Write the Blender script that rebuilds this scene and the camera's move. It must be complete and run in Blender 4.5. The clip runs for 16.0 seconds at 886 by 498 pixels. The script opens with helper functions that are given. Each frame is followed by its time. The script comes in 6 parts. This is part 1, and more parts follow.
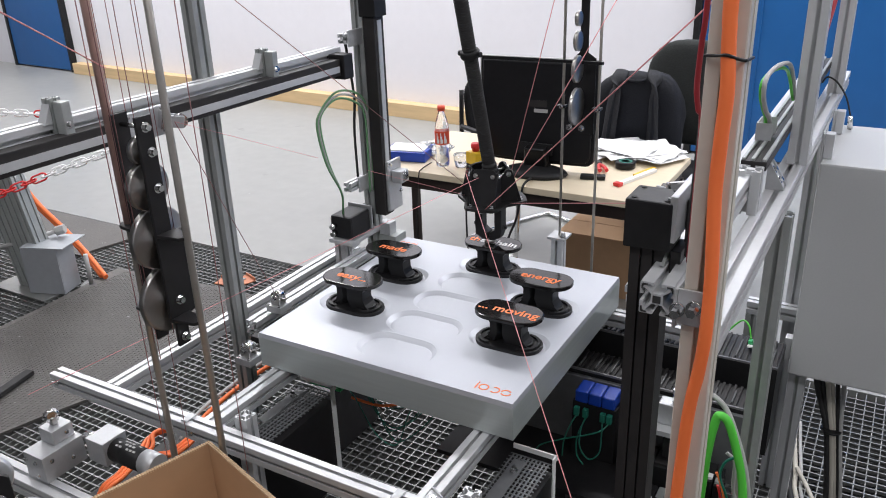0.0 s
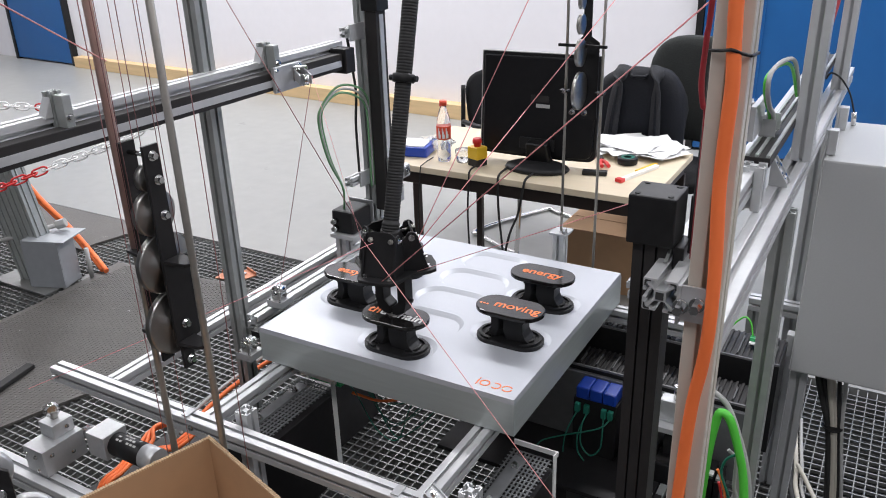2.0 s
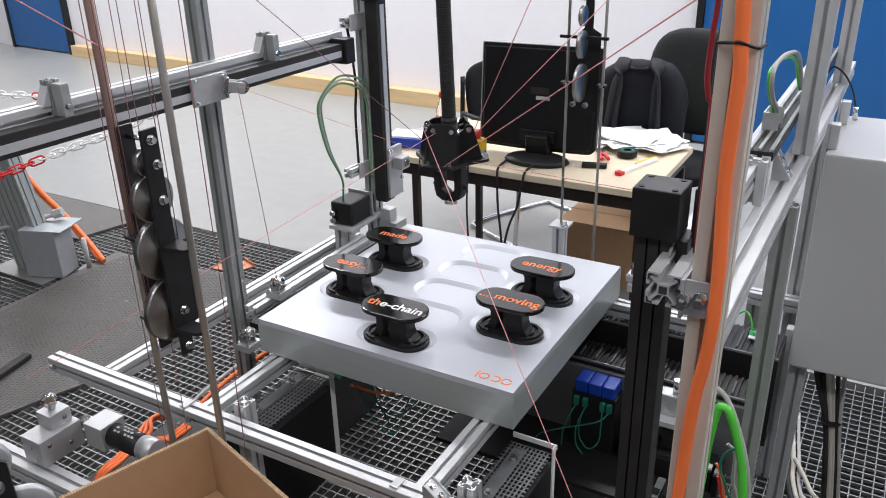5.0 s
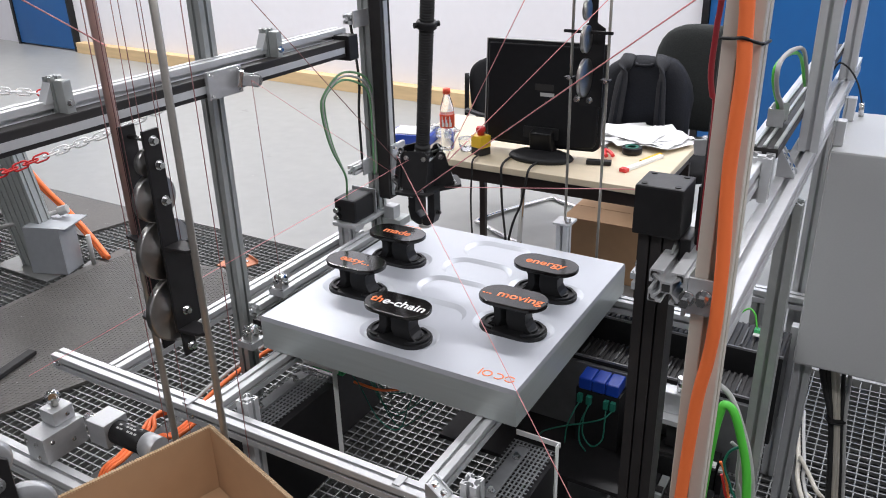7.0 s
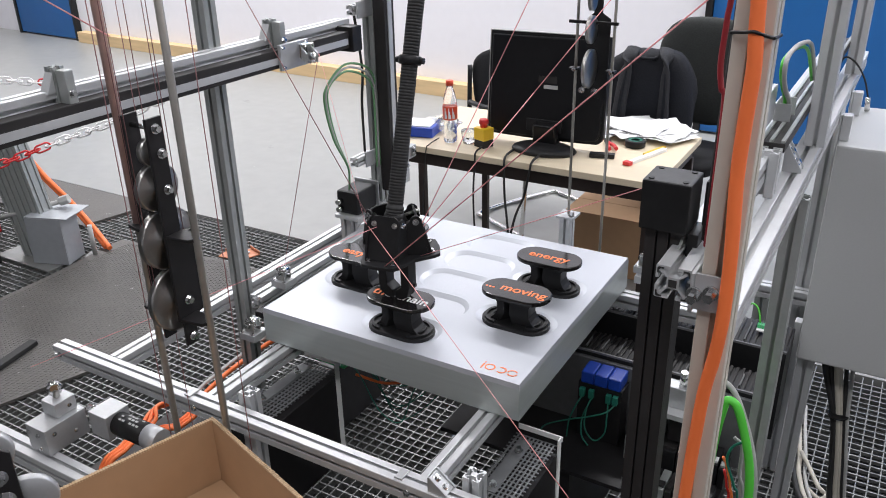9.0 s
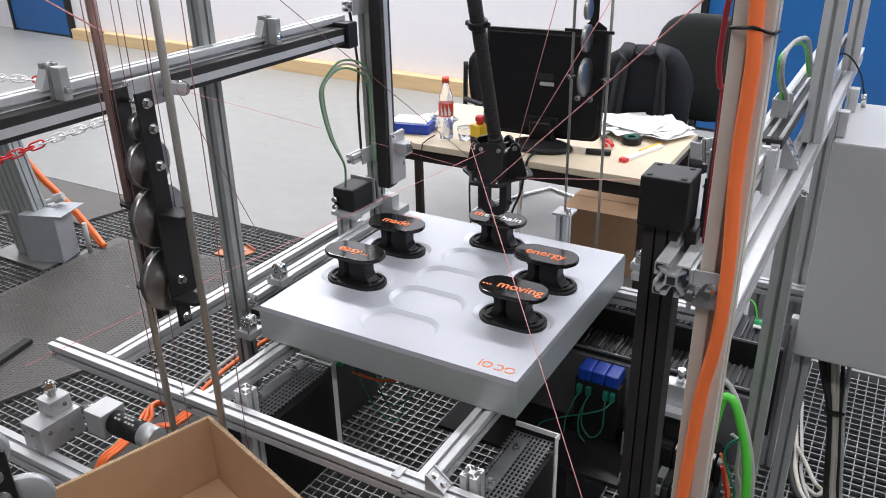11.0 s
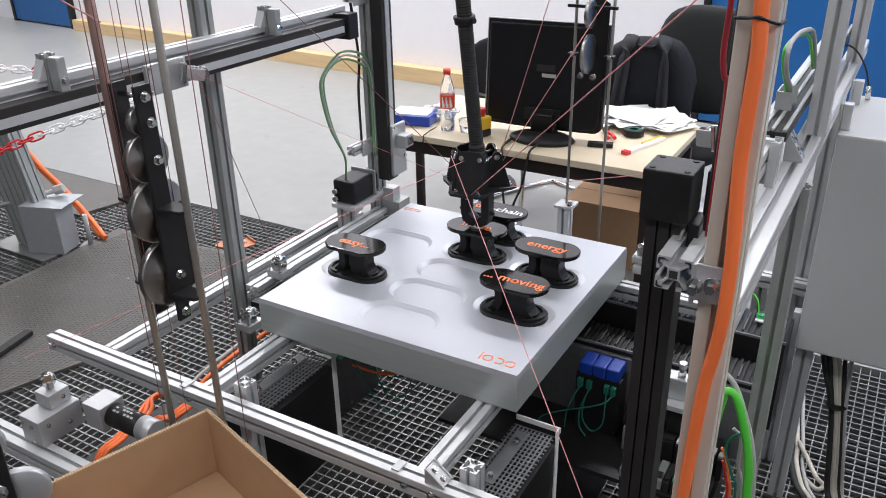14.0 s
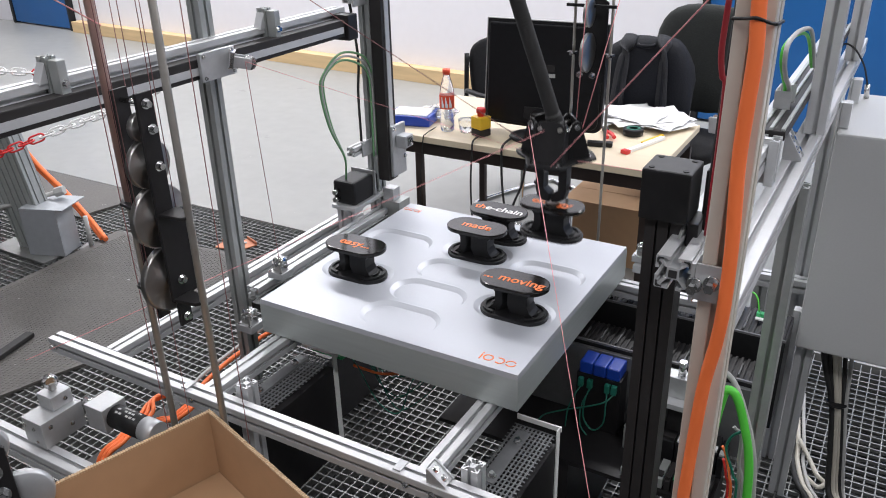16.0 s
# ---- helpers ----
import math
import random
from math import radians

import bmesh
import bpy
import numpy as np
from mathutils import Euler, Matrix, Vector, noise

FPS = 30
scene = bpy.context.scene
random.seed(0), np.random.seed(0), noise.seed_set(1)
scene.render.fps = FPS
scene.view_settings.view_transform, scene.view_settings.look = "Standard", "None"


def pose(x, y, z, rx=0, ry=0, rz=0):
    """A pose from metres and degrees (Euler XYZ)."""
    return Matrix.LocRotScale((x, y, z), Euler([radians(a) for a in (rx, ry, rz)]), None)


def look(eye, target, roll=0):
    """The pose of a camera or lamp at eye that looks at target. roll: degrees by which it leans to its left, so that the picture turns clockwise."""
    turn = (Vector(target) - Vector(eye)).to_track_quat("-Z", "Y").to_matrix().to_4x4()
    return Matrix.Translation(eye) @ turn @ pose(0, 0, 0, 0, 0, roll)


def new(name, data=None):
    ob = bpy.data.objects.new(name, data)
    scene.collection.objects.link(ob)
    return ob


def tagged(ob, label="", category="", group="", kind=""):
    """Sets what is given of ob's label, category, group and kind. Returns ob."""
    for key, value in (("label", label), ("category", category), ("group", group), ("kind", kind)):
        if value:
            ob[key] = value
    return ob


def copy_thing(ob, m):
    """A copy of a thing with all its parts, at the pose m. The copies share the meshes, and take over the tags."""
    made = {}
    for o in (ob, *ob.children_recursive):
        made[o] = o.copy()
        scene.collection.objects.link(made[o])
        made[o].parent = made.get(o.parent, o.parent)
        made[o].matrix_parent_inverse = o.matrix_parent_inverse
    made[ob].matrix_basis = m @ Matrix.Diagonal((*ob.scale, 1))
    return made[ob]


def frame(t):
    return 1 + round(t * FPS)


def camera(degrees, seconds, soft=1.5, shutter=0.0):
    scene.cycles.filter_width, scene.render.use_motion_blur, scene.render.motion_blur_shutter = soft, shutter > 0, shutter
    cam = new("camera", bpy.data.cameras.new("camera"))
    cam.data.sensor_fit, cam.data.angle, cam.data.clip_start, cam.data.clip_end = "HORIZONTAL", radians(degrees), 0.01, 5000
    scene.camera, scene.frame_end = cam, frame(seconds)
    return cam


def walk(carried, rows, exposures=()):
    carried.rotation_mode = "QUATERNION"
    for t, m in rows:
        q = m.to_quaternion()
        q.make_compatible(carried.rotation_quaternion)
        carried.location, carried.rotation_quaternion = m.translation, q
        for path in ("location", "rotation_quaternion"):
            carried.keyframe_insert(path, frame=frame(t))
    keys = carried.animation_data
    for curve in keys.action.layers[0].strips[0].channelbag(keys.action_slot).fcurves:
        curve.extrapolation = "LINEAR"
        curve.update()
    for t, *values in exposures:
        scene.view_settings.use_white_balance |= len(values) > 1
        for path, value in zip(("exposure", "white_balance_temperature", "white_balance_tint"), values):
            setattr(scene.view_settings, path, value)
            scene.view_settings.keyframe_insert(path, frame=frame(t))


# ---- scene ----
cam = camera(57.8, 16.0, soft=1.0, shutter=0.5)
PATH = [
    (0, (-0.001, 0.005, 1.778), (-0.933, 1.593, 0.997), -2.0),
    (0.5, (0.001, 0.002, 1.782), (-0.931, 1.591, 1.003), -2.0),
    (1, (0.0, 0.004, 1.778), (-0.928, 1.596, 0.999), -1.8),
    (1.5, (-0.004, 0.005, 1.778), (-0.931, 1.594, 0.992), -1.7),
    (2, (-0.005, 0.009, 1.776), (-0.937, 1.592, 0.984), -1.8),
    (2.5, (-0.005, 0.005, 1.778), (-0.939, 1.586, 0.985), -1.7),
    (3, (-0.002, -0.003, 1.784), (-0.932, 1.578, 0.987), -1.6),
    (3.5, (-0.012, 0.017, 1.772), (-0.939, 1.602, 0.979), -1.6),
    (4, (-0.015, 0.012, 1.775), (-0.935, 1.598, 0.974), -1.4),
    (6.5, (-0.013, 0.016, 1.771), (-0.94, 1.589, 0.954), -1.3),
    (7, (-0.013, 0.019, 1.772), (-0.944, 1.588, 0.955), -1.5),
    (7.5, (-0.016, 0.017, 1.772), (-0.943, 1.587, 0.951), -1.5),
    (8, (-0.021, 0.018, 1.773), (-0.942, 1.587, 0.943), -1.2),
    (8.5, (-0.022, 0.021, 1.772), (-0.944, 1.586, 0.935), -1.1),
    (9, (-0.022, 0.023, 1.772), (-0.951, 1.584, 0.936), -1.2),
    (11.5, (-0.027, 0.028, 1.768), (-0.944, 1.591, 0.922), -1.2),
    (12, (-0.027, 0.033, 1.763), (-0.945, 1.593, 0.913), -1.2),
    (12.5, (-0.029, 0.031, 1.768), (-0.945, 1.591, 0.914), -1.1),
    (13, (-0.03, 0.029, 1.768), (-0.943, 1.59, 0.915), -1.1),
    (13.5, (-0.022, 0.026, 1.774), (-0.939, 1.581, 0.914), -1.3),
    (14, (-0.03, 0.036, 1.766), (-0.948, 1.591, 0.906), -1.1),
    (14.5, (-0.024, 0.027, 1.773), (-0.943, 1.582, 0.914), -1.2),
    (15, (-0.03, 0.032, 1.768), (-0.942, 1.593, 0.914), -1.3),
    (15.5, (-0.025, 0.034, 1.767), (-0.948, 1.59, 0.914), -1.4),
    (16, (-0.028, 0.033, 1.769), (-0.947, 1.588, 0.908), -1.4),
]
walk(cam, [(t, look(eye, target, roll)) for t, eye, target, roll in PATH], exposures=((0.0, 0.03), (3.0, 0.04), (4.2, 0.08), (16.0, 0.09)))

# ---- light ----
world = bpy.data.worlds.new("world")
world.use_nodes = True
scene.world = world
world.node_tree.nodes["Background"].inputs[0].default_value = (0.75, 0.85, 1.0, 1)
world.node_tree.nodes["Background"].inputs[1].default_value = 0.02

for lx, ly, power in ((-8.5, 5.1, 200), (-4.5, 5.1, 160), (-0.5, 5.1, 150), (3.2, 5.1, 132), (-6, 1.4, 40), (-2.2, 1.4, 34), (1.6, 1.4, 28), (-2.2, -0.9, 44), (1.6, -1.2, 92)):
    ld = bpy.data.lights.new("tube_light", "AREA")
    ld.shape, ld.size, ld.size_y, ld.energy = "RECTANGLE", 2.6, 0.3, power
    ld.color = (0.972, 0.965, 1.0)
    lo = new("tube_light", ld)
    lo.matrix_world = pose(lx, ly, 4.36, 0, 0, 0)

# ---- materials ----
def mat(name, color, rough=0.5, metal=0.0, var=0.12, scale=30.0, bump=0.0, coarse=3.0, spec=0.5, transmission=0.0, stretch=(1, 1, 1), coat=0.0):
    m = bpy.data.materials.new(name)
    m.use_nodes = True
    nt = m.node_tree
    b = nt.nodes["Principled BSDF"]
    b.inputs["Roughness"].default_value, b.inputs["Metallic"].default_value = rough, metal
    b.inputs["Specular IOR Level"].default_value = spec
    b.inputs["Transmission Weight"].default_value = transmission
    b.inputs["Coat Weight"].default_value = coat
    tc = nt.nodes.new("ShaderNodeTexCoord")
    mp = nt.nodes.new("ShaderNodeMapping")
    mp.inputs["Scale"].default_value = stretch
    nt.links.new(tc.outputs["Object"], mp.inputs[0])
    n1, n2 = nt.nodes.new("ShaderNodeTexNoise"), nt.nodes.new("ShaderNodeTexNoise")
    n1.inputs["Scale"].default_value, n2.inputs["Scale"].default_value = scale, coarse
    n1.inputs["Detail"].default_value = 6
    n2.inputs["Detail"].default_value = 4
    add = nt.nodes.new("ShaderNodeMath")
    add.operation = "MULTIPLY_ADD"
    add.inputs[1].default_value = 0.5
    half = nt.nodes.new("ShaderNodeMath")
    half.operation = "MULTIPLY"
    half.inputs[1].default_value = 0.5
    for n in (n1, n2):
        nt.links.new(mp.outputs[0], n.inputs["Vector"])
    nt.links.new(n2.outputs["Fac"], half.inputs[0])
    nt.links.new(n1.outputs["Fac"], add.inputs[0])
    nt.links.new(half.outputs[0], add.inputs[2])
    ramp = nt.nodes.new("ShaderNodeValToRGB")
    ramp.color_ramp.elements[0].position, ramp.color_ramp.elements[1].position = 0.3, 0.7
    lo = [max(0, c * (1 - var)) for c in color]
    hi = [min(1, c * (1 + var)) for c in color]
    ramp.color_ramp.elements[0].color, ramp.color_ramp.elements[1].color = (*lo, 1), (*hi, 1)
    nt.links.new(add.outputs[0], ramp.inputs[0])
    nt.links.new(ramp.outputs[0], b.inputs["Base Color"])
    rr = nt.nodes.new("ShaderNodeMapRange")
    rr.inputs["To Min"].default_value, rr.inputs["To Max"].default_value = max(0.02, rough * 0.8), min(1, rough * 1.2)
    nt.links.new(n2.outputs["Fac"], rr.inputs[0])
    nt.links.new(rr.outputs[0], b.inputs["Roughness"])
    if bump:
        bp = nt.nodes.new("ShaderNodeBump")
        bp.inputs["Strength"].default_value, bp.inputs["Distance"].default_value = bump, 0.002
        nt.links.new(n1.outputs["Fac"], bp.inputs["Height"])
        nt.links.new(bp.outputs[0], b.inputs["Normal"])
    return m

ALU = mat("anodised_aluminium", (0.60, 0.61, 0.62), 0.42, 0.45, 0.05, 60, 0.05)
ALU_DARK = mat("dull_aluminium", (0.40, 0.42, 0.41), 0.42, 0.5, 0.12, 40, 0.1)
MILLED = mat("milled_aluminium", (0.50, 0.51, 0.52), 0.42, 0.6, 0.08, 90, 0.1)
STEEL = mat("ground_steel", (0.46, 0.45, 0.43), 0.3, 1.0, 0.12, 60)
ROD = mat("dark_steel_rod", (0.42, 0.40, 0.36), 0.36, 0.7, 0.12, 60)
CHROME = mat("chrome", (0.75, 0.75, 0.75), 0.12, 1.0, 0.04, 20)
# rod steel with the reflected red of the cords put into its colour
CORD_TINT = mat("cord_tinted_rod", (0.66, 0.44, 0.39), 0.4, 0.2, 0.15, 40)
PLATE = mat("bead_blasted_plate", (0.50, 0.52, 0.56), 0.45, 0.4, 0.03, 400, 0.04, coarse=2)
PLATE_SIDE = mat("brushed_plate_side", (0.50, 0.54, 0.53), 0.36, 0.45, 0.08, 120, 0.05, stretch=(0.05, 0.05, 1))
BLACK = mat("black_plastic", (0.013, 0.013, 0.014), 0.45, 0, 0.3, 50, 0.1, spec=0.3)
BLACK_METAL = mat("black_anodised", (0.016, 0.015, 0.016), 0.40, 0.0, 0.3, 50, 0.05, spec=0.35)
GLOSS = mat("glossy_black_label", (0.010, 0.009, 0.009), 0.11, 0, 0.5, 60, 0.10)
GLOSS_SHELL = mat("satin_black_shell", (0.007, 0.007, 0.008), 0.33, 0, 0.3, 40, 0.02, spec=0.28)
RUBBER = mat("black_rubber", (0.02, 0.02, 0.02), 0.7, 0, 0.3, 40, 0.3)
RAIL_BLACK = mat("dark_rail", (0.028, 0.026, 0.026), 0.5, 0.0, 0.2, 30, spec=0.3)
LID_METAL = mat("dark_sheet_metal", (0.16, 0.165, 0.17), 0.4, 0.4, 0.15, 40)
DUCT = mat("dark_grey_duct", (0.15, 0.15, 0.155), 0.4, 0, 0.1, 30)
ORANGE = mat("orange_cable_jacket", (1.0, 0.205, 0.055), 0.5, 0, 0.06, 20)
FADED_ORANGE = mat("faded_orange_paint", (0.55, 0.22, 0.12), 0.6, 0, 0.2, 60)
ORANGE_INK = mat("orange_print", (0.90, 0.22, 0.06), 0.5, 0, 0.05, 20)
WHITE_INK = mat("white_print", (0.85, 0.85, 0.85), 0.5, 0, 0.03, 20)
RED_CORD = mat("red_cord", (0.90, 0.35, 0.36), 0.55, 0, 0.2, 200)
DARK_CORD = mat("dark_cord", (0.30, 0.14, 0.14), 0.6, 0, 0.2, 200)
LABEL_RED = mat("orange_red_print", (0.72, 0.075, 0.03), 0.45, 0, 0.15, 60)
RED = mat("red_plastic", (0.65, 0.03, 0.03), 0.4, 0, 0.1, 20)
WHITE_PLASTIC = mat("white_plastic", (0.88, 0.88, 0.87), 0.4, 0, 0.04, 20)
GREEN = mat("green_cable_jacket", (0.10, 0.60, 0.06), 0.45, 0, 0.08, 20)
HOSE_GREEN = mat("grey_green_hose", (0.16, 0.34, 0.17), 0.5, 0, 0.1, 20)
DARK_GREEN = mat("dark_green_wire", (0.015, 0.17, 0.12), 0.45, 0, 0.1, 20)
GREY_CABLE = mat("grey_cable_jacket", (0.42, 0.42, 0.41), 0.5, 0, 0.08, 20)
IVORY_CABLE = mat("ivory_cable_jacket", (0.52, 0.49, 0.42), 0.5, 0, 0.08, 20)
YELLOW = mat("yellow_plastic", (0.78, 0.50, 0.03), 0.4, 0, 0.06, 20)
BLUE = mat("blue_plastic", (0.008, 0.05, 0.38), 0.35, 0, 0.1, 20)
BLUE_DOOR = mat("blue_painted_steel", (0.010, 0.105, 0.32), 0.42, 0, 0.06, 8, 0.05)
WALL = mat("white_wall_paint", (0.80, 0.79, 0.83), 0.8, 0, 0.02, 14, 0.1, coarse=0.6)
CEIL = mat("ceiling_paint", (0.45, 0.45, 0.45), 0.85, 0, 0.03, 10)
# grey picked to cut the bounce from walls out of view
UNSEEN_WALL = mat("unseen_wall_grey", (0.42, 0.42, 0.43), 0.8, 0, 0.04, 14, 0.1, coarse=0.6)
CONCRETE = mat("sealed_concrete", (0.305, 0.308, 0.296), 0.36, 0, 0.09, 9, 0.03, coarse=0.9)
def add_flecks(m, scale, threshold, colour, amount):
    """Sparse marks with a shape of their own mixed over the base colour."""
    nt = m.node_tree
    b = nt.nodes["Principled BSDF"]
    old = b.inputs["Base Color"].links[0].from_socket
    tc = nt.nodes.new("ShaderNodeTexCoord")
    n = nt.nodes.new("ShaderNodeTexNoise")
    n.inputs["Scale"].default_value, n.inputs["Detail"].default_value, n.inputs["Roughness"].default_value = scale, 5, 0.65
    r = nt.nodes.new("ShaderNodeMapRange")
    r.inputs["From Min"].default_value, r.inputs["From Max"].default_value, r.inputs["To Max"].default_value = threshold, threshold + 0.05, amount
    mx = nt.nodes.new("ShaderNodeMix")
    mx.data_type = "RGBA"
    nt.links.new(tc.outputs["Object"], n.inputs["Vector"])
    nt.links.new(n.outputs["Fac"], r.inputs[0])
    nt.links.new(r.outputs[0], mx.inputs[0])
    nt.links.new(old, mx.inputs[6])
    mx.inputs[7].default_value = (*colour, 1)
    nt.links.new(mx.outputs[2], b.inputs["Base Color"])
add_flecks(CONCRETE, 2.6, 0.665, (0.16, 0.155, 0.145), 0.45)
add_flecks(CONCRETE, 14.0, 0.72, (0.7, 0.7, 0.68), 0.7)
# near-black colour that stands in for the shade inside recesses
RECESS_SHADE = mat("recess_shade", (0.03, 0.03, 0.03), 0.8, 0, 0.3, 10)
GALV = mat("galvanised_steel", (0.225, 0.23, 0.225), 0.5, 0.6, 0.15, 30, 0.1)
COVER = mat("bluish_grey_sheet", (0.36, 0.38, 0.40), 0.5, 0.3, 0.08, 30, 0.1)
MAT = mat("dark_rubber_matting", (0.098, 0.093, 0.086), 0.6, 0, 0.3, 90, 0.6, coarse=4)
# pale flecks paint the glossy speckle of the rubber into its colour
add_flecks(MAT, 34.0, 0.68, (0.5, 0.5, 0.48), 0.6)
WOOD = mat("sawn_pine", (0.68, 0.49, 0.27), 0.6, 0, 0.12, 6, 0.1, stretch=(0.3, 4, 4))
DESK = mat("beech_laminate", (0.70, 0.60, 0.44), 0.4, 0, 0.06, 8, 0.02, stretch=(0.4, 6, 6))
DESK_FRAME = mat("dark_brown_steel", (0.035, 0.025, 0.022), 0.45, 0.2, 0.2, 20)
CARD = mat("brown_cardboard", (0.42, 0.26, 0.145), 0.8, 0, 0.06, 25, 0.15)
CARD_EDGE = mat("cardboard_edge", (0.50, 0.36, 0.22), 0.9, 0, 0.3, 300, 0.6)
CREAM = mat("cream_anodised", (0.66, 0.61, 0.53), 0.42, 0.2, 0.05, 40, 0.05)
CABINET = mat("light_grey_powder_coat", (0.47, 0.48, 0.48), 0.45, 0, 0.04, 200, 0.1)
FABRIC = mat("black_fabric", (0.013, 0.013, 0.014), 0.9, 0, 0.35, 150, 0.8, spec=0.2)
CHAIR = mat("dark_grey_upholstery", (0.037, 0.040, 0.039), 0.85, 0, 0.3, 150, 0.8, spec=0.25)
STRAP = mat("dark_grey_mesh", (0.026, 0.027, 0.031), 0.8, 0, 0.3, 160, 0.8, spec=0.25)
NAVY = mat("dark_nylon", (0.008, 0.009, 0.013), 0.75, 0, 0.35, 120, 0.7, spec=0.25)
PAPER = mat("white_paper", (0.83, 0.83, 0.83), 0.8, 0, 0.02, 30)
CLEAR = mat("clear_plastic", (0.9, 0.92, 0.93), 0.08, 0, 0.02, 20, transmission=0.9)
MAROON = mat("dark_red_cable", (0.35, 0.02, 0.03), 0.45, 0, 0.1, 20)
PCB = mat("green_terminal", (0.05, 0.45, 0.16), 0.4, 0, 0.1, 30)

# ---- mesh helpers ----
def add_box(bm, x0, x1, y0, y1, z0, z1, m=None):
    vs = [bm.verts.new(v) for v in ((x0, y0, z0), (x1, y0, z0), (x1, y1, z0), (x0, y1, z0), (x0, y0, z1), (x1, y0, z1), (x1, y1, z1), (x0, y1, z1))]
    for f in ((3, 2, 1, 0), (4, 5, 6, 7), (0, 1, 5, 4), (1, 2, 6, 5), (2, 3, 7, 6), (3, 0, 4, 7)):
        bm.faces.new([vs[i] for i in f])
    if m is not None:
        bmesh.ops.transform(bm, matrix=m, verts=vs)
    return bm

def add_cyl(bm, p, q, r, r2=None, seg=16, smooth=True):
    p, q = Vector(p), Vector(q)
    r2 = r if r2 is None else r2
    t = (q - p).to_track_quat("Z", "Y").to_matrix()
    a, b = [], []
    for i in range(seg):
        c, s = math.cos(2 * math.pi * i / seg), math.sin(2 * math.pi * i / seg)
        a.append(bm.verts.new(p + t @ Vector((c * r, s * r, 0))))
        b.append(bm.verts.new(q + t @ Vector((c * r2, s * r2, 0))))
    for i in range(seg):
        f = bm.faces.new((a[i], a[(i + 1) % seg], b[(i + 1) % seg], b[i]))
        f.smooth = smooth
    bm.faces.new(a[::-1])
    bm.faces.new(b)
    return bm

def add_prism(bm, pts, z0, z1, m=None):
    a = [bm.verts.new((x, y, z0)) for x, y in pts]
    b = [bm.verts.new((x, y, z1)) for x, y in pts]
    n = len(pts)
    for i in range(n):
        bm.faces.new((a[i], a[(i + 1) % n], b[(i + 1) % n], b[i]))
    bm.faces.new(a[::-1])
    bm.faces.new(b)
    if m is not None:
        bmesh.ops.transform(bm, matrix=m, verts=a + b)
    return bm

def add_lathe(bm, rings, seg=20, m=None):
    """rings: (radius, z) from the bottom up; closed at both ends."""
    rows = []
    for r, z in rings:
        rows.append([bm.verts.new((r * math.cos(2 * math.pi * i / seg), r * math.sin(2 * math.pi * i / seg), z)) for i in range(seg)])
    for a, b in zip(rows, rows[1:]):
        for i in range(seg):
            f = bm.faces.new((a[i], a[(i + 1) % seg], b[(i + 1) % seg], b[i]))
            f.smooth = True
    bm.faces.new(rows[0][::-1])
    bm.faces.new(rows[-1])
    if m is not None:
        bmesh.ops.transform(bm, matrix=m, verts=[v for r in rows for v in r])
    return bm

def curve_points(pts, n=8):
    P = [Vector(p) for p in pts]
    P = [P[0] * 2 - P[1]] + P + [P[-1] * 2 - P[-2]]
    out = []
    for i in range(1, len(P) - 2):
        for k in range(n):
            t = k / n
            a, b, c, d = P[i - 1], P[i], P[i + 1], P[i + 2]
            out.append(0.5 * ((2 * b) + (c - a) * t + (2 * a - 5 * b + 4 * c - d) * t * t + (3 * b - a - 3 * c + d) * t ** 3))
    out.append(P[-2])
    return out

def add_sweep(bm, pts, r, seg=8, n=8, flat=1.0):
    P = curve_points(pts, n)
    rows = []
    for i, p in enumerate(P):
        d = (P[min(i + 1, len(P) - 1)] - P[max(i - 1, 0)]).normalized()
        side = d.cross(Vector((0.13, 0.27, 0.95))).normalized()
        up = side.cross(d)
        rows.append([bm.verts.new(p + side * (r * math.cos(2 * math.pi * k / seg)) + up * (r * flat * math.sin(2 * math.pi * k / seg))) for k in range(seg)])
    for a, b in zip(rows, rows[1:]):
        for k in range(seg):
            f = bm.faces.new((a[k], b[k], b[(k + 1) % seg], a[(k + 1) % seg]))
            f.smooth = True
    bm.faces.new(rows[0])
    bm.faces.new(rows[-1][::-1])
    return bm

def bevel(bm, w, seg=2):
    bmesh.ops.recalc_face_normals(bm, faces=bm.faces[:])
    es = [e for e in bm.edges if len(e.link_faces) == 2 and e.calc_face_angle(0) > 0.6]
    bmesh.ops.bevel(bm, geom=es, offset=w, segments=seg, profile=0.6, affect="EDGES", clamp_overlap=True)
    return bm

def finish(name, bm, material):
    bmesh.ops.recalc_face_normals(bm, faces=bm.faces[:])
    me = bpy.data.meshes.new(name)
    bm.to_mesh(me)
    bm.free()
    me.materials.append(material)
    return new(name, me)

def part(name, bm, material, parent, label=""):
    ob = finish(name, bm, material)
    ob.parent = parent
    if label:
        tagged(ob, label)
    return ob

def thing(name, m, label, category, group="", kind=""):
    ob = new(name)
    ob.empty_display_size = 0.05
    ob.matrix_world = m
    return tagged(ob, label, category, group, kind)

def single(name, bm, material, label, category, group="", kind=""):
    return tagged(finish(name, bm, material), label, category, group, kind)

def stadium(w, h, seg=10):
    """Outline of a rounded slot, w long and h wide."""
    r, s = h / 2, (w - h) / 2
    pts = [(s + r * math.cos(a), r * math.sin(a)) for a in [math.pi * (k / seg - 0.5) for k in range(seg + 1)]]
    return pts + [(-s + r * math.cos(a), r * math.sin(a)) for a in [math.pi * (k / seg + 0.5) for k in range(seg + 1)]]

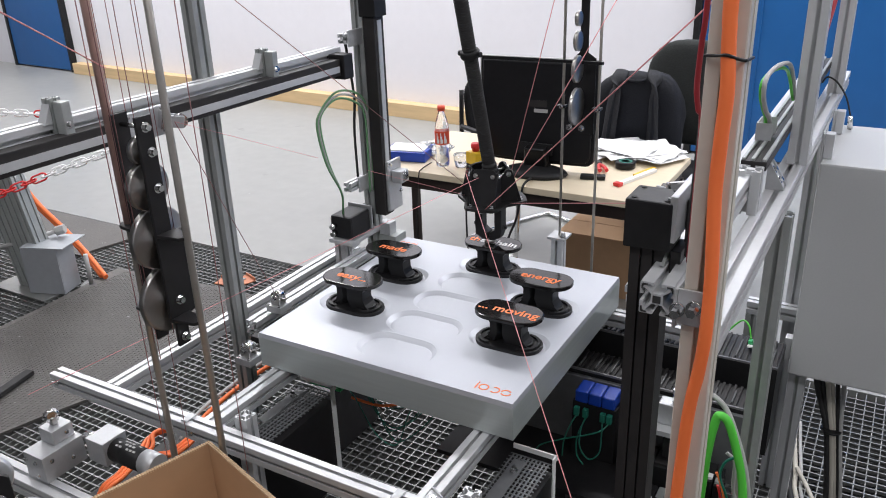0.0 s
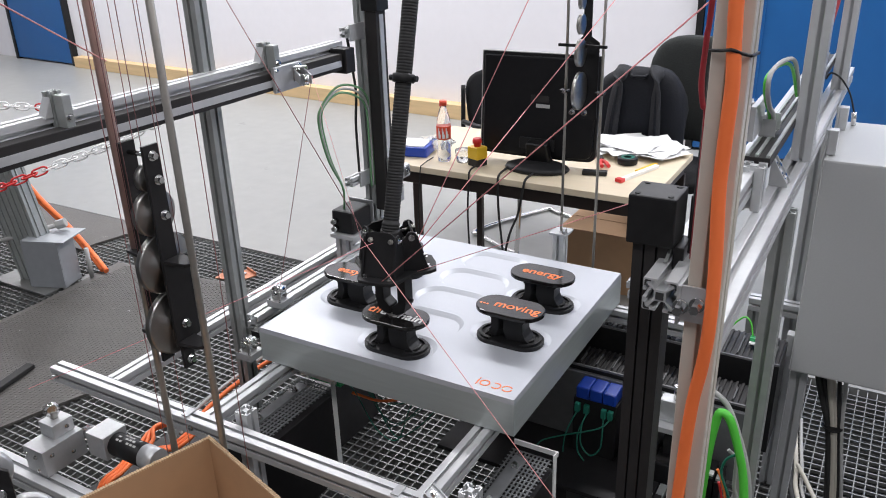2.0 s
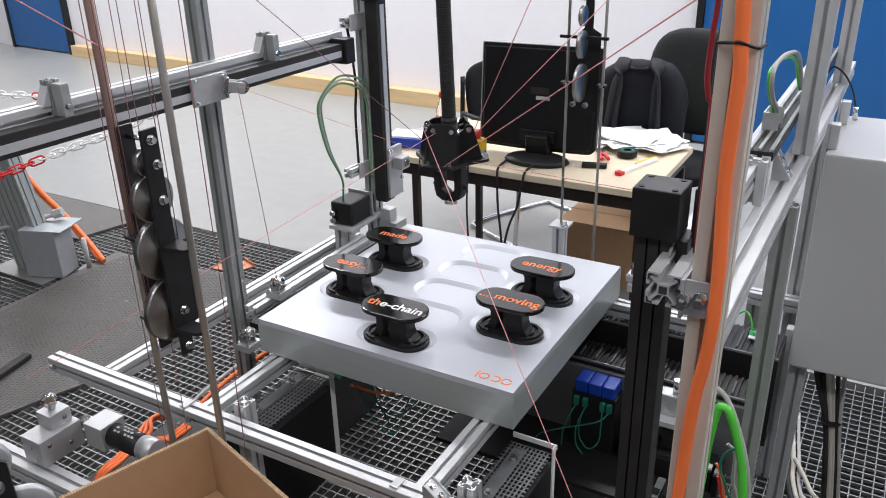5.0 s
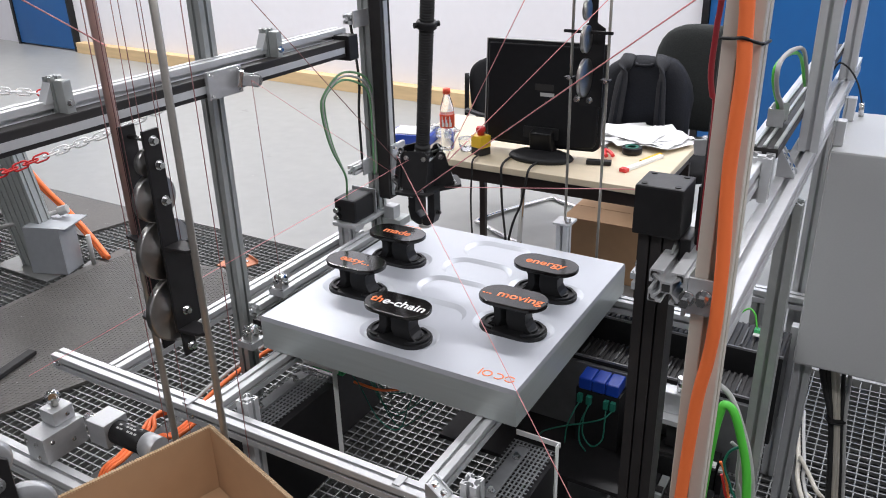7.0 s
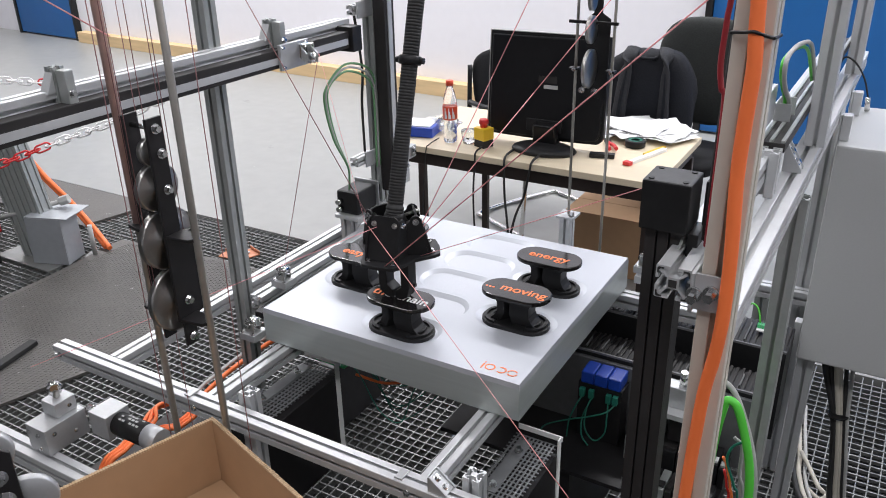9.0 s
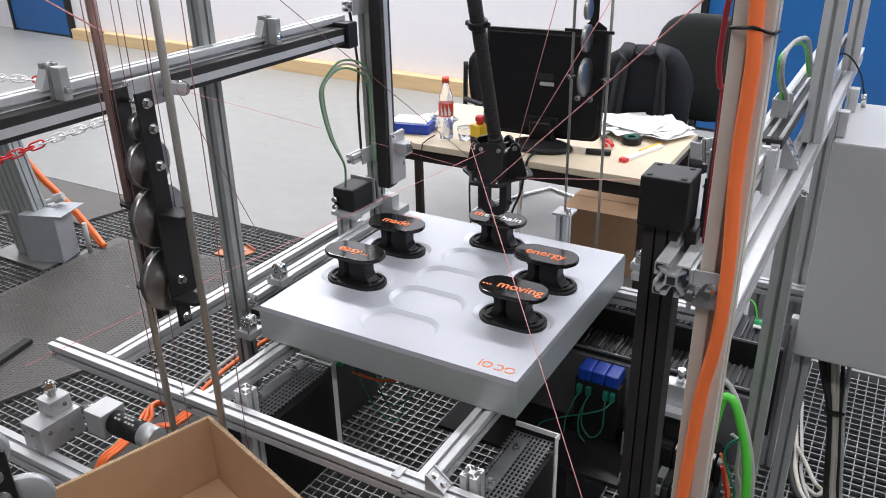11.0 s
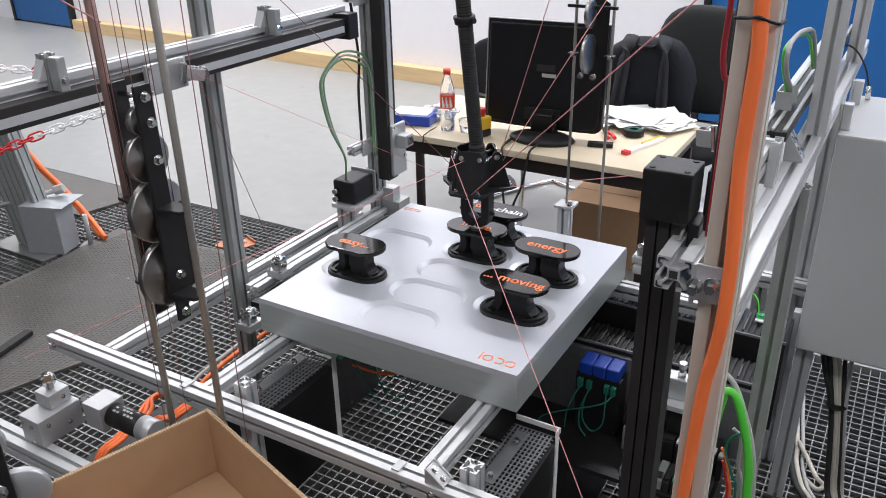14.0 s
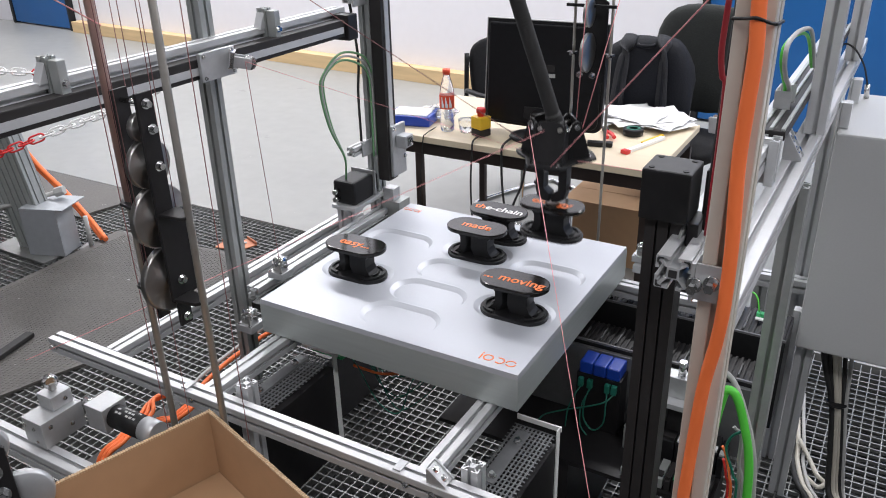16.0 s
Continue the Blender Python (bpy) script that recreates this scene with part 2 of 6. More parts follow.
def slot_outline(w=0.04, h=0.04):
    """Cross-section of a T-slot profile with one slot in each face per 40 mm."""
    def side(length):
        out, n = [], max(1, round(length / 0.04))
        p = length / n
        for k in range(n):
            c = -length / 2 + p * (k + 0.5)
            out += [(c - 0.0041, 0), (c - 0.0041, 0.0045), (c - 0.0095, 0.0045), (c - 0.0095, 0.007), (c - 0.005, 0.0125), (c + 0.005, 0.0125), (c + 0.0095, 0.007), (c + 0.0095, 0.0045), (c + 0.0041, 0.0045), (c + 0.0041, 0)]
        return out
    pts = []
    for k, (L, off) in enumerate(((w, h / 2), (h, w / 2), (w, h / 2), (h, w / 2))):
        ca, sa = math.cos(k * math.pi / 2), math.sin(k * math.pi / 2)
        loc = [(-L / 2 + 0.001, 0)] + side(L) + [(L / 2 - 0.001, 0)]
        for a, d in loc:
            x, y = a, -off + d
            pts.append((x * ca - y * sa, x * sa + y * ca))
    return pts

def open_outline(w):
    """Outline of a square T-slot bar with thin walls and four open slots."""
    k = w / 0.045
    quarter = [(0.0066, 0.0078), (0.0140, 0.0172), (0.0140, 0.0196), (0.0080, 0.0196), (0.0080, 0.0180), (0.0052, 0.0180), (0.0046, 0.0222), (0.0058, 0.0225), (0.0212, 0.0225), (0.0225, 0.0212),
               (0.0225, 0.0058), (0.0222, 0.0046), (0.0180, 0.0052), (0.0180, 0.0080), (0.0196, 0.0080), (0.0196, 0.0140), (0.0172, 0.0140), (0.0078, 0.0066)]
    out = []
    for a in range(4):
        for x, y in quarter:
            for _ in range(a):
                x, y = y, -x
            out.append((x * k, y * k))
    return out[::-1]

def profile_mesh(p, q, w=0.04, h=0.04):
    """A T-slot bar from p to q; h is its upright size when it lies flat."""
    p, q = Vector(p), Vector(q)
    d = (q - p).normalized()
    if abs(d.z) > 0.9:
        x = Vector((1, 0, 0))
    else:
        x = d.cross(Vector((0, 0, 1))).normalized()
    y = d.cross(x)
    m = Matrix.Translation(p) @ Matrix((x, y, d)).transposed().to_4x4()
    bm = bmesh.new()
    add_prism(bm, open_outline(w) if abs(w - h) < 1e-6 else slot_outline(w, h), 0, (q - p).length, m)
    return bm

def bar(name, p, q, material, label, w=0.04, h=0.04, parent=None, caps=True):
    bm = profile_mesh(p, q, w, h)
    if parent is None:
        return single(name, bm, material, label, "aluminium bar", "frame bars")
    return part(name, bm, material, parent)

def bolt_mesh(bm, p, d, r=0.005, h=0.004):
    p, d = Vector(p), Vector(d).normalized()
    add_cyl(bm, p, p + d * h * 0.35, r * 1.5, seg=14)
    add_cyl(bm, p + d * h * 0.35, p + d * h * 1.6, r, seg=6, smooth=False)
    return bm

# ---- large structure ----
def structure(name, bm, material, label):
    return tagged(finish(name, bm, material), label, kind="structure")

EDGE = 3.08
structure("floor", add_box(bmesh.new(), -14, 5, EDGE, 9, -0.12, 0), CONCRETE, "smooth grey sealed concrete hall floor")
# shallow floor coloured near black so the grating holes look deep and shaded
structure("pit_floor", add_box(bmesh.new(), -14, 5, -4.5, EDGE - 0.002, -0.14, -0.10), RECESS_SHADE, "shallow pit floor, near-black for the shade under the steel grating")

# walking grating: long bars and cross bars on one sheet
bm = bmesh.new()
g = 0.0335
for i in range(int(10 / g)):
    x = -7.5 + i * g
    add_box(bm, x - 0.0017, x + 0.0017, -1.0, EDGE - 0.01, -0.03, -0.001)
for i in range(int(4.07 / g)):
    y = -1.0 + i * g
    add_box(bm, -7.5, 2.5, y - 0.0025, y + 0.0025, -0.012, 0.0)
tagged(finish("grating", bm, GALV), "galvanised steel walking grating with square mesh", "grating", kind="stuff")

WALL_M = Matrix.Translation((-3.28, 6.25, 0)) @ Matrix.Rotation(radians(-4.2), 4, "Z")
def wall_box(x0, x1, y0, y1, z0, z1):
    return add_box(bmesh.new(), x0, x1, y0, y1, z0, z1, WALL_M)
structure("wall_north", wall_box(-12, 9, 0, 0.2, 0, 4.4), WALL, "plain white painted hall wall")
# east and south walls are unseen additions; their grey dims fill and reflections
structure("wall_east", add_box(bmesh.new(), 5, 5.2, -5, 9, -0.14, 4.4), UNSEEN_WALL, "unseen hall wall, kept dull grey to lower the fill light")
structure("wall_west", add_box(bmesh.new(), -14.2, -14, -5, 9, -0.14, 4.4), WALL, "plain white painted hall wall")
structure("wall_south", add_box(bmesh.new(), -14, 5, -4.7, -4.5, -0.14, 4.4), UNSEEN_WALL, "unseen hall wall, kept dull grey to lower the fill light")
structure("ceiling", add_box(bmesh.new(), -14.2, 5.2, -4.7, 9, 4.4, 4.5), CEIL, "pale painted hall ceiling")
structure("baseboard", bevel(wall_box(-5.9, 1.7, -0.125, -0.003, 0.0, 0.13), 0.004), WOOD, "sawn pine timber lying along the foot of the wall")

def hall_door(name, x0, x1, label):
    t = thing(name, WALL_M @ pose(0, 0, 0), label, "door", kind="structure")
    bm = bmesh.new()
    add_box(bm, x0, x1, -0.06, -0.004, 0.02, 3.2)
    part("door_leaf", bevel(bm, 0.006), BLUE_DOOR, t)
    bm = bmesh.new()
    add_box(bm, x0 - 0.05, x0 - 0.003, -0.075, -0.004, 0.0, 3.25)
    add_box(bm, x1 + 0.003, x1 + 0.05, -0.075, -0.004, 0.0, 3.25)
    part("door_frame", bm, BLACK, t, "dark door frame")
    return t
hall_door("door_1", -7.28, -6.03, "blue painted steel door in the white wall")
d2 = hall_door("door_2", 1.95, 5.8, "wide blue painted sliding door in the white wall")
bm = bmesh.new()
for k in range(7):
    add_box(bm, 2.35 + k * 0.5, 2.362 + k * 0.5, -0.068, -0.0605, 0.05, 3.15)
part("door_ribs", bm, BLUE_DOOR, d2)

# rubber mats on the grating
def floor_mat(pts, label):
    bm = bmesh.new()
    add_prism(bm, pts, 0.002, 0.014)
    return tagged(finish("rubber_mat", bm, MAT), label, "mat")
floor_mat([(-5.6, 3.05), (-3.86, 3.05), (-3.945, 2.715), (-3.95, 2.62), (-5.6, 2.62)], "dark ribbed rubber mat laid on the grating")
floor_mat([(-5.6, 1.9), (-5.02, 2.61), (-5.6, 2.61)], "dark rubber mat offcut laid on the grating")
m2 = floor_mat([(-3.60, 2.589), (-2.9, 2.66), (-2.6, 2.66), (-2.6, 1.75), (-2.69, 1.5), (-2.75, 1.3), (-2.9, 0.9), (-3.53, 0.9), (-3.549, 1.876), (-3.556, 2.122)], "large dark rubber mat with a dimpled surface")
bm = bmesh.new()
for i in range(120):
    for j in range(95):
        x, y = -4.1 + i * 0.0195, 0.95 + j * 0.019 + (i % 2) * 0.0095
        if y < 2.57 + 0.1 * (x + 3.6) and -3.52 < x < -2.615 - 0.34 * max(0, 1.74 - y):
            add_box(bm, x - 0.0035, x + 0.0035, y - 0.0055, y + 0.0055, 0.014, 0.0162)
tagged(part("studded_surface", bm, MAT, m2), kind="stuff")

# ---- robot frame ----
BARLAB = "silver anodised aluminium T-slot bar of the machine frame"
front = thing("front_bar", pose(0, 0, 0), BARLAB, "aluminium bar", "frame bars")
part("profile", profile_mesh((-1.79, 1.05, 0.69), (-0.30, 1.05, 0.69)), ALU, front)
for x, z in ((-1.765, 0.69), (-1.29, 0.69), (-0.715, 0.69), (-0.655, 0.69)):
    part("screw", bolt_mesh(bmesh.new(), (x, 1.0295, z), (0, -1, 0), 0.005, 0.003), CHROME, front)
for x in (-1.31, -0.735):
    part("joint_plate", bevel(add_box(bmesh.new(), x - 0.012, x + 0.006, 1.035, 1.066, 0.7102, 0.7142), 0.001), MILLED, front)
bar("cross_bar", (-1.60, 1.071, 0.69), (-1.60, 2.12, 0.69), ALU, BARLAB)
bar("cross_bar", (-1.27, 1.071, 0.685), (-1.27, 1.98, 0.685), ALU, BARLAB)
bar("cross_bar", (-0.69, 1.071, 0.685), (-0.69, 1.98, 0.685), ALU, BARLAB)
bar("side_bar", (-1.58, 2.002, 0.685), (-0.34, 2.002, 0.685), ALU, BARLAB)
bar("side_bar", (-1.428, 1.40, 0.75), (-1.428, 2.02, 0.75), ALU, BARLAB)
bar("motor_bar", (-1.75, 0.745, 0.69), (-0.85, 0.745, 0.69), ALU, BARLAB)
for x, y in ((-1.2, 1.012), (-0.36, 1.012), (-1.6, 2.10), (-0.36, 2.04), (-0.88, 0.707)):
    bar("leg", (x, y, 0.0), (x, y, 0.664), ALU_DARK, "grey aluminium leg carrying the machine frame")
bar("corner_post", (-1.508, 1.434, 0.0), (-1.508, 1.434, 2.6), ALU_DARK, "tall grey aluminium post of the machine frame", 0.04, 0.04)
bar("corner_post", (-1.455, 2.04, 0.7055), (-1.455, 2.04, 2.6), ALU_DARK, "tall grey aluminium post behind a black linear guide", 0.04, 0.04)

def linear_axis(name, p, q, label, strip=(1, 0), w=0.034, h=0.05):
    """A black guide body with a pale strip along one side, from p to q."""
    p, q = Vector(p), Vector(q)
    t = thing(name, Matrix.Translation(p), label, "linear axis")
    L = q - p
    along_z = abs(L.z) > 0.5
    bm = bmesh.new()
    if along_z:
        add_box(bm, -w / 2, w / 2, -h / 2, h / 2, 0, L.z)
    else:
        add_box(bm, -w / 2, w / 2, 0, L.y, -h / 2, h / 2)
    part("body", bevel(bm, 0.002), RAIL_BLACK, t)
    bm = bmesh.new()
    s = strip[0] * (w / 2 + 0.0015)
    if along_z:
        add_box(bm, -w / 2, w / 2, -h / 2 - 0.004, -h / 2 - 0.0005, 0.01, L.z - 0.01) if strip[1] else add_box(bm, s - 0.0012, s + 0.0012, -h * 0.2, h * 0.2, 0.01, L.z - 0.01)
    else:
        if strip[1]:
            add_box(bm, s - 0.0012, s + 0.0015, 0.01, L.y - 0.01, -h * 0.06, h * 0.02)
            add_box(bm, s - 0.0012, s + 0.0015, 0.01, L.y - 0.01, h * 0.34, h * 0.42)
        else:
            add_box(bm, s - 0.0012, s + 0.0025, 0.01, L.y - 0.01, -h * 0.26, h * 0.10)
    part("guide_strip", bm, ALU, t, "bright guide strip")
    return t

# upper beam on the far side of the plate
bar("upper_beam", (-1.475, 0.1, 1.395), (-1.475, 1.93, 1.395), ALU, "long silver aluminium beam with a sliding pulley")
ax = linear_axis("linear_axis", (-1.432, 0.1, 1.368), (-1.432, 1.87, 1.368), "black linear guide under the silver beam", w=0.036, h=0.046)
bm = bmesh.new()
add_box(bm, -0.03, 0.03, 1.771, 1.815, -0.035, 0.035)
part("end_block", bevel(bm, 0.003), BLACK_METAL, ax, "black end block")

def clamp(m):
    t = thing("beam_clamp", m, "silver clamp of short aluminium profile pieces on the beam", "clamp", "beam clamps")
    bm = bmesh.new()
    add_prism(bm, slot_outline(0.03, 0.03), -0.065, 0.055, pose(0.0, 0, 0))
    part("upright", bm, ALU_DARK, t)
    bm = bmesh.new()
    add_box(bm, 0.018, 0.05, -0.012, 0.012, -0.06, 0.05)
    part("cheek", bevel(bm, 0.003), ALU_DARK, t)
    bm = bmesh.new()
    add_prism(bm, [(-0.04, 0), (-0.016, 0), (-0.016, 0.045)], -0.014, 0.014, pose(0, 0, 0.0, 90, 0, 90))
    part("gusset", bevel(bm, 0.002), ALU, t, "bright corner gusset")
    bm = bmesh.new()
    bolt_mesh(bm, (0.05, 0, 0.0), (1, 0, 0), 0.006, 0.006)
    part("bolt", bm, CHROME, t)
    return t
c1 = clamp(pose(-1.462, 0.985, 1.41) @ Matrix.Diagonal((0.85, 0.85, 0.9, 1)))
copy_thing(c1, pose(-1.462, 1.603, 1.41))

# second post with a vertical guide, brackets and a small stepper motor at its foot
vax = linear_axis("vertical_axis", (-1.41, 2.04, 0.868), (-1.41, 2.04, 1.49), "black vertical linear guide with a pale edge", strip=(1, 0), w=0.04, h=0.05)
part("end_block", bevel(add_box(bmesh.new(), -0.028, 0.030, -0.032, 0.030, 0.6225, 0.674), 0.003), BLACK, vax, "black end block")
def bracket_stub(z, y=2.04, L=0.11):
    t = thing("profile_stub", pose(-1.46, y - 0.03, z), "short silver profile stub bolted to the post", "bracket", "profile stubs")
    part("stub", profile_mesh((-0.0, -0.035 - L, 0), (0.0, -0.005, 0), 0.028, 0.028), ALU, t)
    bm = bmesh.new()
    add_box(bm, 0.016, 0.022, -0.06, 0.015, -0.024, 0.024)
    part("side_plate", bevel(bm, 0.002), MILLED, t)
    return t
bracket_stub(1.435, L=0.03)
bracket_stub(0.985, L=0.06)

def pulley_block(m):
    t = thing("pulley_block", m, "milled aluminium pulley block on the vertical guide", "pulley block")
    bm = bmesh.new()
    add_box(bm, 0.0, 0.012, -0.035, 0.04, -0.105, 0.06)
    part("back_plate", bevel(bm, 0.003), MILLED, t)
    bm = bmesh.new()
    add_box(bm, 0.0125, 0.05, -0.02, 0.025, -0.01, 0.03)
    part("holder", bevel(bm, 0.004), MILLED, t)
    for k in (-1, 0, 1):
        bm = bmesh.new()
        add_cyl(bm, (0.045, 0.008 * k - 0.004, 0.012), (0.045, 0.008 * k, 0.012), 0.016, seg=20)
        part("roller", bm, CHROME, t)
    part("screw", bolt_mesh(bmesh.new(), (0.012, -0.025, 0.05), (1, 0, 0), 0.005), CHROME, t)
    part("screw", bolt_mesh(bmesh.new(), (0.012, 0.03, -0.05), (1, 0, 0), 0.005), CHROME, t)
    return t
pulley_block(pose(-1.3895, 2.06, 0.985))

def stepper(m):
    t = thing("stepper_motor", m, "black stepper motor on an aluminium bracket beside the post", "motor")
    bm = bmesh.new()
    add_box(bm, -0.040, 0.040, -0.105, 0.0, -0.036, 0.038)
    part("body", bevel(bm, 0.008), BLACK, t)
    bm = bmesh.new()
    add_box(bm, -0.046, 0.046, 0.001, 0.007, -0.036, 0.046)
    part("flange", bevel(bm, 0.002), MILLED, t)
    bm = bmesh.new()
    add_box(bm, -0.03, 0.03, 0.0075, 0.07, -0.03, 0.025)
    part("gearbox", bevel(bm, 0.004), BLACK_METAL, t)
    for z in (-0.018, 0.006):
        bm = bmesh.new()
        add_cyl(bm, (-0.02, -0.128, z), (-0.02, -0.106, z), 0.008)
        part("plug", bm, CHROME, t)
    bm = bmesh.new()
    add_box(bm, -0.04, 0.05, -0.12, 0.10, -0.05, -0.037)
    part("shelf", bevel(bm, 0.002), ALU, t)
    return t
stepper(pose(-1.472, 1.985, 0.860))
bm = add_prism(bmesh.new(), slot_outline(0.04, 0.04), 0.71, 0.796, pose(-1.50, 1.92, 0))
single("foot_block", bm, ALU, "short silver profile carrying the motor bracket", "bracket")
bm = add_box(bmesh.new(), -1.426, -1.386, 2.025, 2.065, 0.795, 0.837)
single("steel_cube", bevel(bm, 0.002), MILLED, "small machined aluminium cube behind the plate", "block")
bm = add_box(bmesh.new(), -1.432, -1.365, 2.025, 2.09, 0.71, 0.7945)
single("cube_support", bevel(bm, 0.002), ALU_DARK, "grey metal support under the small cube", "bracket")

def toggle(m):
    t = thing("rail_clamp", m, "small steel clamp with bolts on the side bar", "clamp", "rail clamps")
    bm = bmesh.new()
    add_box(bm, -0.025, 0.025, -0.025, 0.025, 0, 0.02)
    part("base", bevel(bm, 0.002), MILLED, t)
    for y in (-0.016, 0.010):
        part("fork_cheek", bevel(add_box(bmesh.new(), -0.014, 0.014, y, y + 0.006, 0.0202, 0.046), 0.003), STEEL, t)
    bm = bmesh.new()
    add_lathe(bm, [(0.006, -0.008), (0.018, -0.008), (0.014, 0), (0.018, 0.008), (0.006, 0.008)], 24, pose(0, 0, 0.042, 90, 0, 0))
    part("wheel", bm, CHROME, t)
    for y in (-0.020, 0.0165):
        part("bolt", bolt_mesh(bmesh.new(), (0, y + (0.0035 if y < 0 else -0.0005), 0.042), (0, -1 if y < 0 else 1, 0), 0.006, 0.005), CHROME, t)
    for x in (-0.018, 0.018):
        part("screw", bolt_mesh(bmesh.new(), (x, -0.0205, 0.0202), (0, 0, 1), 0.003, 0.003), CHROME, t)
    return t
tg = toggle(pose(-1.395, 1.48, 0.775))
copy_thing(tg, pose(-1.36, 1.31, 0.71))
copy_thing(tg, pose(-0.585, 2.10, 0.735))
bm = bmesh.new()
add_box(bm, -1.397, -1.367, 1.36, 2.0, 0.735, 0.752)
single("toothed_strip", bm, BLACK, "black toothed strip along the side bar", "strip")
bm = add_box(bmesh.new(), -0.60, -0.55, 2.06, 2.16, 0.711, 0.733)
single("clamp_base", bm, ALU, "silver metal pad under the rail clamp", "bracket")

# near posts and the beam on the camera's other side
bar("near_post", (-0.177, 0.9525, 0.0), (-0.177, 0.9525, 2.6), CREAM, "cream anodised aluminium post with an orange cable strapped on", 0.042, 0.042)
side_beam = thing("side_beam", pose(-0.233, 0.94, 1.305), "silver aluminium beam with an open cut end", "aluminium bar", "frame bars")
part("profile", profile_mesh((0, 0, 0), (0, 1.66, 0), 0.045, 0.045), ALU, side_beam)
# thin dark patch laid on the cut end, painting a hollow's shade
def hollow(bm, pts):
    add_prism(bm, pts, 0.0, 0.0006, pose(0, -0.0008, 0, 90, 0, 0))
for k in range(4):
    bm = bmesh.new()
    pts = [(0.0122, 0.0206), (0.0190, 0.0206), (0.0206, 0.0190), (0.0206, 0.0122), (0.0188, 0.0122), (0.0182, 0.0166), (0.0166, 0.0182), (0.0122, 0.0188)]
    ca, sa = math.cos(k * math.pi / 2), math.sin(k * math.pi / 2)
    hollow(bm, [(x * ca - y * sa, x * sa + y * ca) for x, y in pts[::-1]])
    part("corner_shade", bm, RECESS_SHADE, side_beam, "dark patch painting the shade of a hollow in the cut end")
bm = bmesh.new()
hollow(bm, [(-0.0052, -0.0052), (0.0052, -0.0052), (0.0052, 0.0052), (-0.0052, 0.0052)])
part("core_shade", bm, RECESS_SHADE, side_beam, "dark patch painting the shade of a hollow in the cut end")
def flat_guide():
    """A flat dark guide lying on the side beam, two bright rails along its top."""
    t = thing("linear_axis", pose(-0.213, 1.474, 1.328), "flat black linear guide on the silver side beam", "linear axis")
    part("body", bevel(add_box(bmesh.new(), -0.022, 0.022, 0, 1.12, 0, 0.016), 0.001), RAIL_BLACK, t)
    for x0, x1 in ((-0.021, -0.015), (-0.005, 0.001), (0.014, 0.0205)):
        part("rail", bevel(add_box(bmesh.new(), x0, x1, 0.002, 1.118, 0.0162, 0.021), 0.001), ALU_DARK, t, "bright rail")
    t = thing("profile_stub", pose(-0.2135, 1.4535, 1.2568), "short silver profile stub standing beside the beam", "bracket", "profile stubs")
    part("stub", add_prism(bmesh.new(), open_outline(0.04), 0.0, 0.080), ALU, t)
    t = thing("cable_holder", pose(-0.219, 1.62, 1.3493), "small bent metal cable holder on the flat guide", "bracket")
    part("front_plate", bevel(add_box(bmesh.new(), -0.016, 0.014, -0.020, -0.018, 0, 0.034), 0.001), MILLED, t)
    part("back_plate", bevel(add_box(bmesh.new(), -0.016, 0.014, 0.037, 0.039, 0, 0.034), 0.001), MILLED, t)
    part("side_plate", bevel(add_box(bmesh.new(), -0.016, -0.013, -0.0175, 0.0365, 0, 0.034), 0.001), MILLED, t)
flat_guide()
linear_axis("linear_axis", (-0.2195, 1.05, 1.372), (-0.2195, 1.30, 1.372), "short black linear guide behind the cream post", strip=(1, 1), w=0.02, h=0.068)
bar("outer_beam", (-0.182, 0.980, 1.2335), (-0.182, 2.9, 1.2335), ALU, "bright silver aluminium beam beside the grey cabinet", 0.045, 0.045)
bar("beam_post", (-0.1725, 1.80, 1.2565), (-0.1725, 1.80, 2.6), ALU, "silver aluminium post standing on the beam")
bar("beam_post", (-0.1725, 2.55, 1.2565), (-0.1725, 2.55, 2.6), ALU, "silver aluminium post standing on the beam")
bar("support_post", (-0.166, 1.60, 0.0), (-0.166, 1.60, 1.2105), ALU_DARK, "grey aluminium post under the beam")
bar("support_post", (-0.128, 2.20, 0.0), (-0.128, 2.20, 0.554), ALU, "silver aluminium post carrying the grey cabinet", 0.045, 0.045)
bar("support_post", (-0.182, 2.36, 0.0), (-0.182, 2.36, 1.2105), ALU, "silver aluminium post under the beam")

def angle_bracket(name, m, material=MILLED):
    t = thing(name, m, "bolted aluminium corner bracket on the frame", "bracket", "corner brackets")
    bm = bmesh.new()
    add_prism(bm, [(0, 0), (0.045, 0), (0.045, 0.006), (0.006, 0.045), (0, 0.045)], -0.02, 0.02)
    part("wedge", bevel(bm, 0.002), material, t)
    part("screw", bolt_mesh(bmesh.new(), (0.022, 0.022, 0.006), (0.7, 0.7, 0), 0.006, 0.004), CHROME, t)
    part("screw", bolt_mesh(bmesh.new(), (0.03, 0.014, -0.008), (0.7, 0.7, 0), 0.005, 0.004), CHROME, t)
    return t
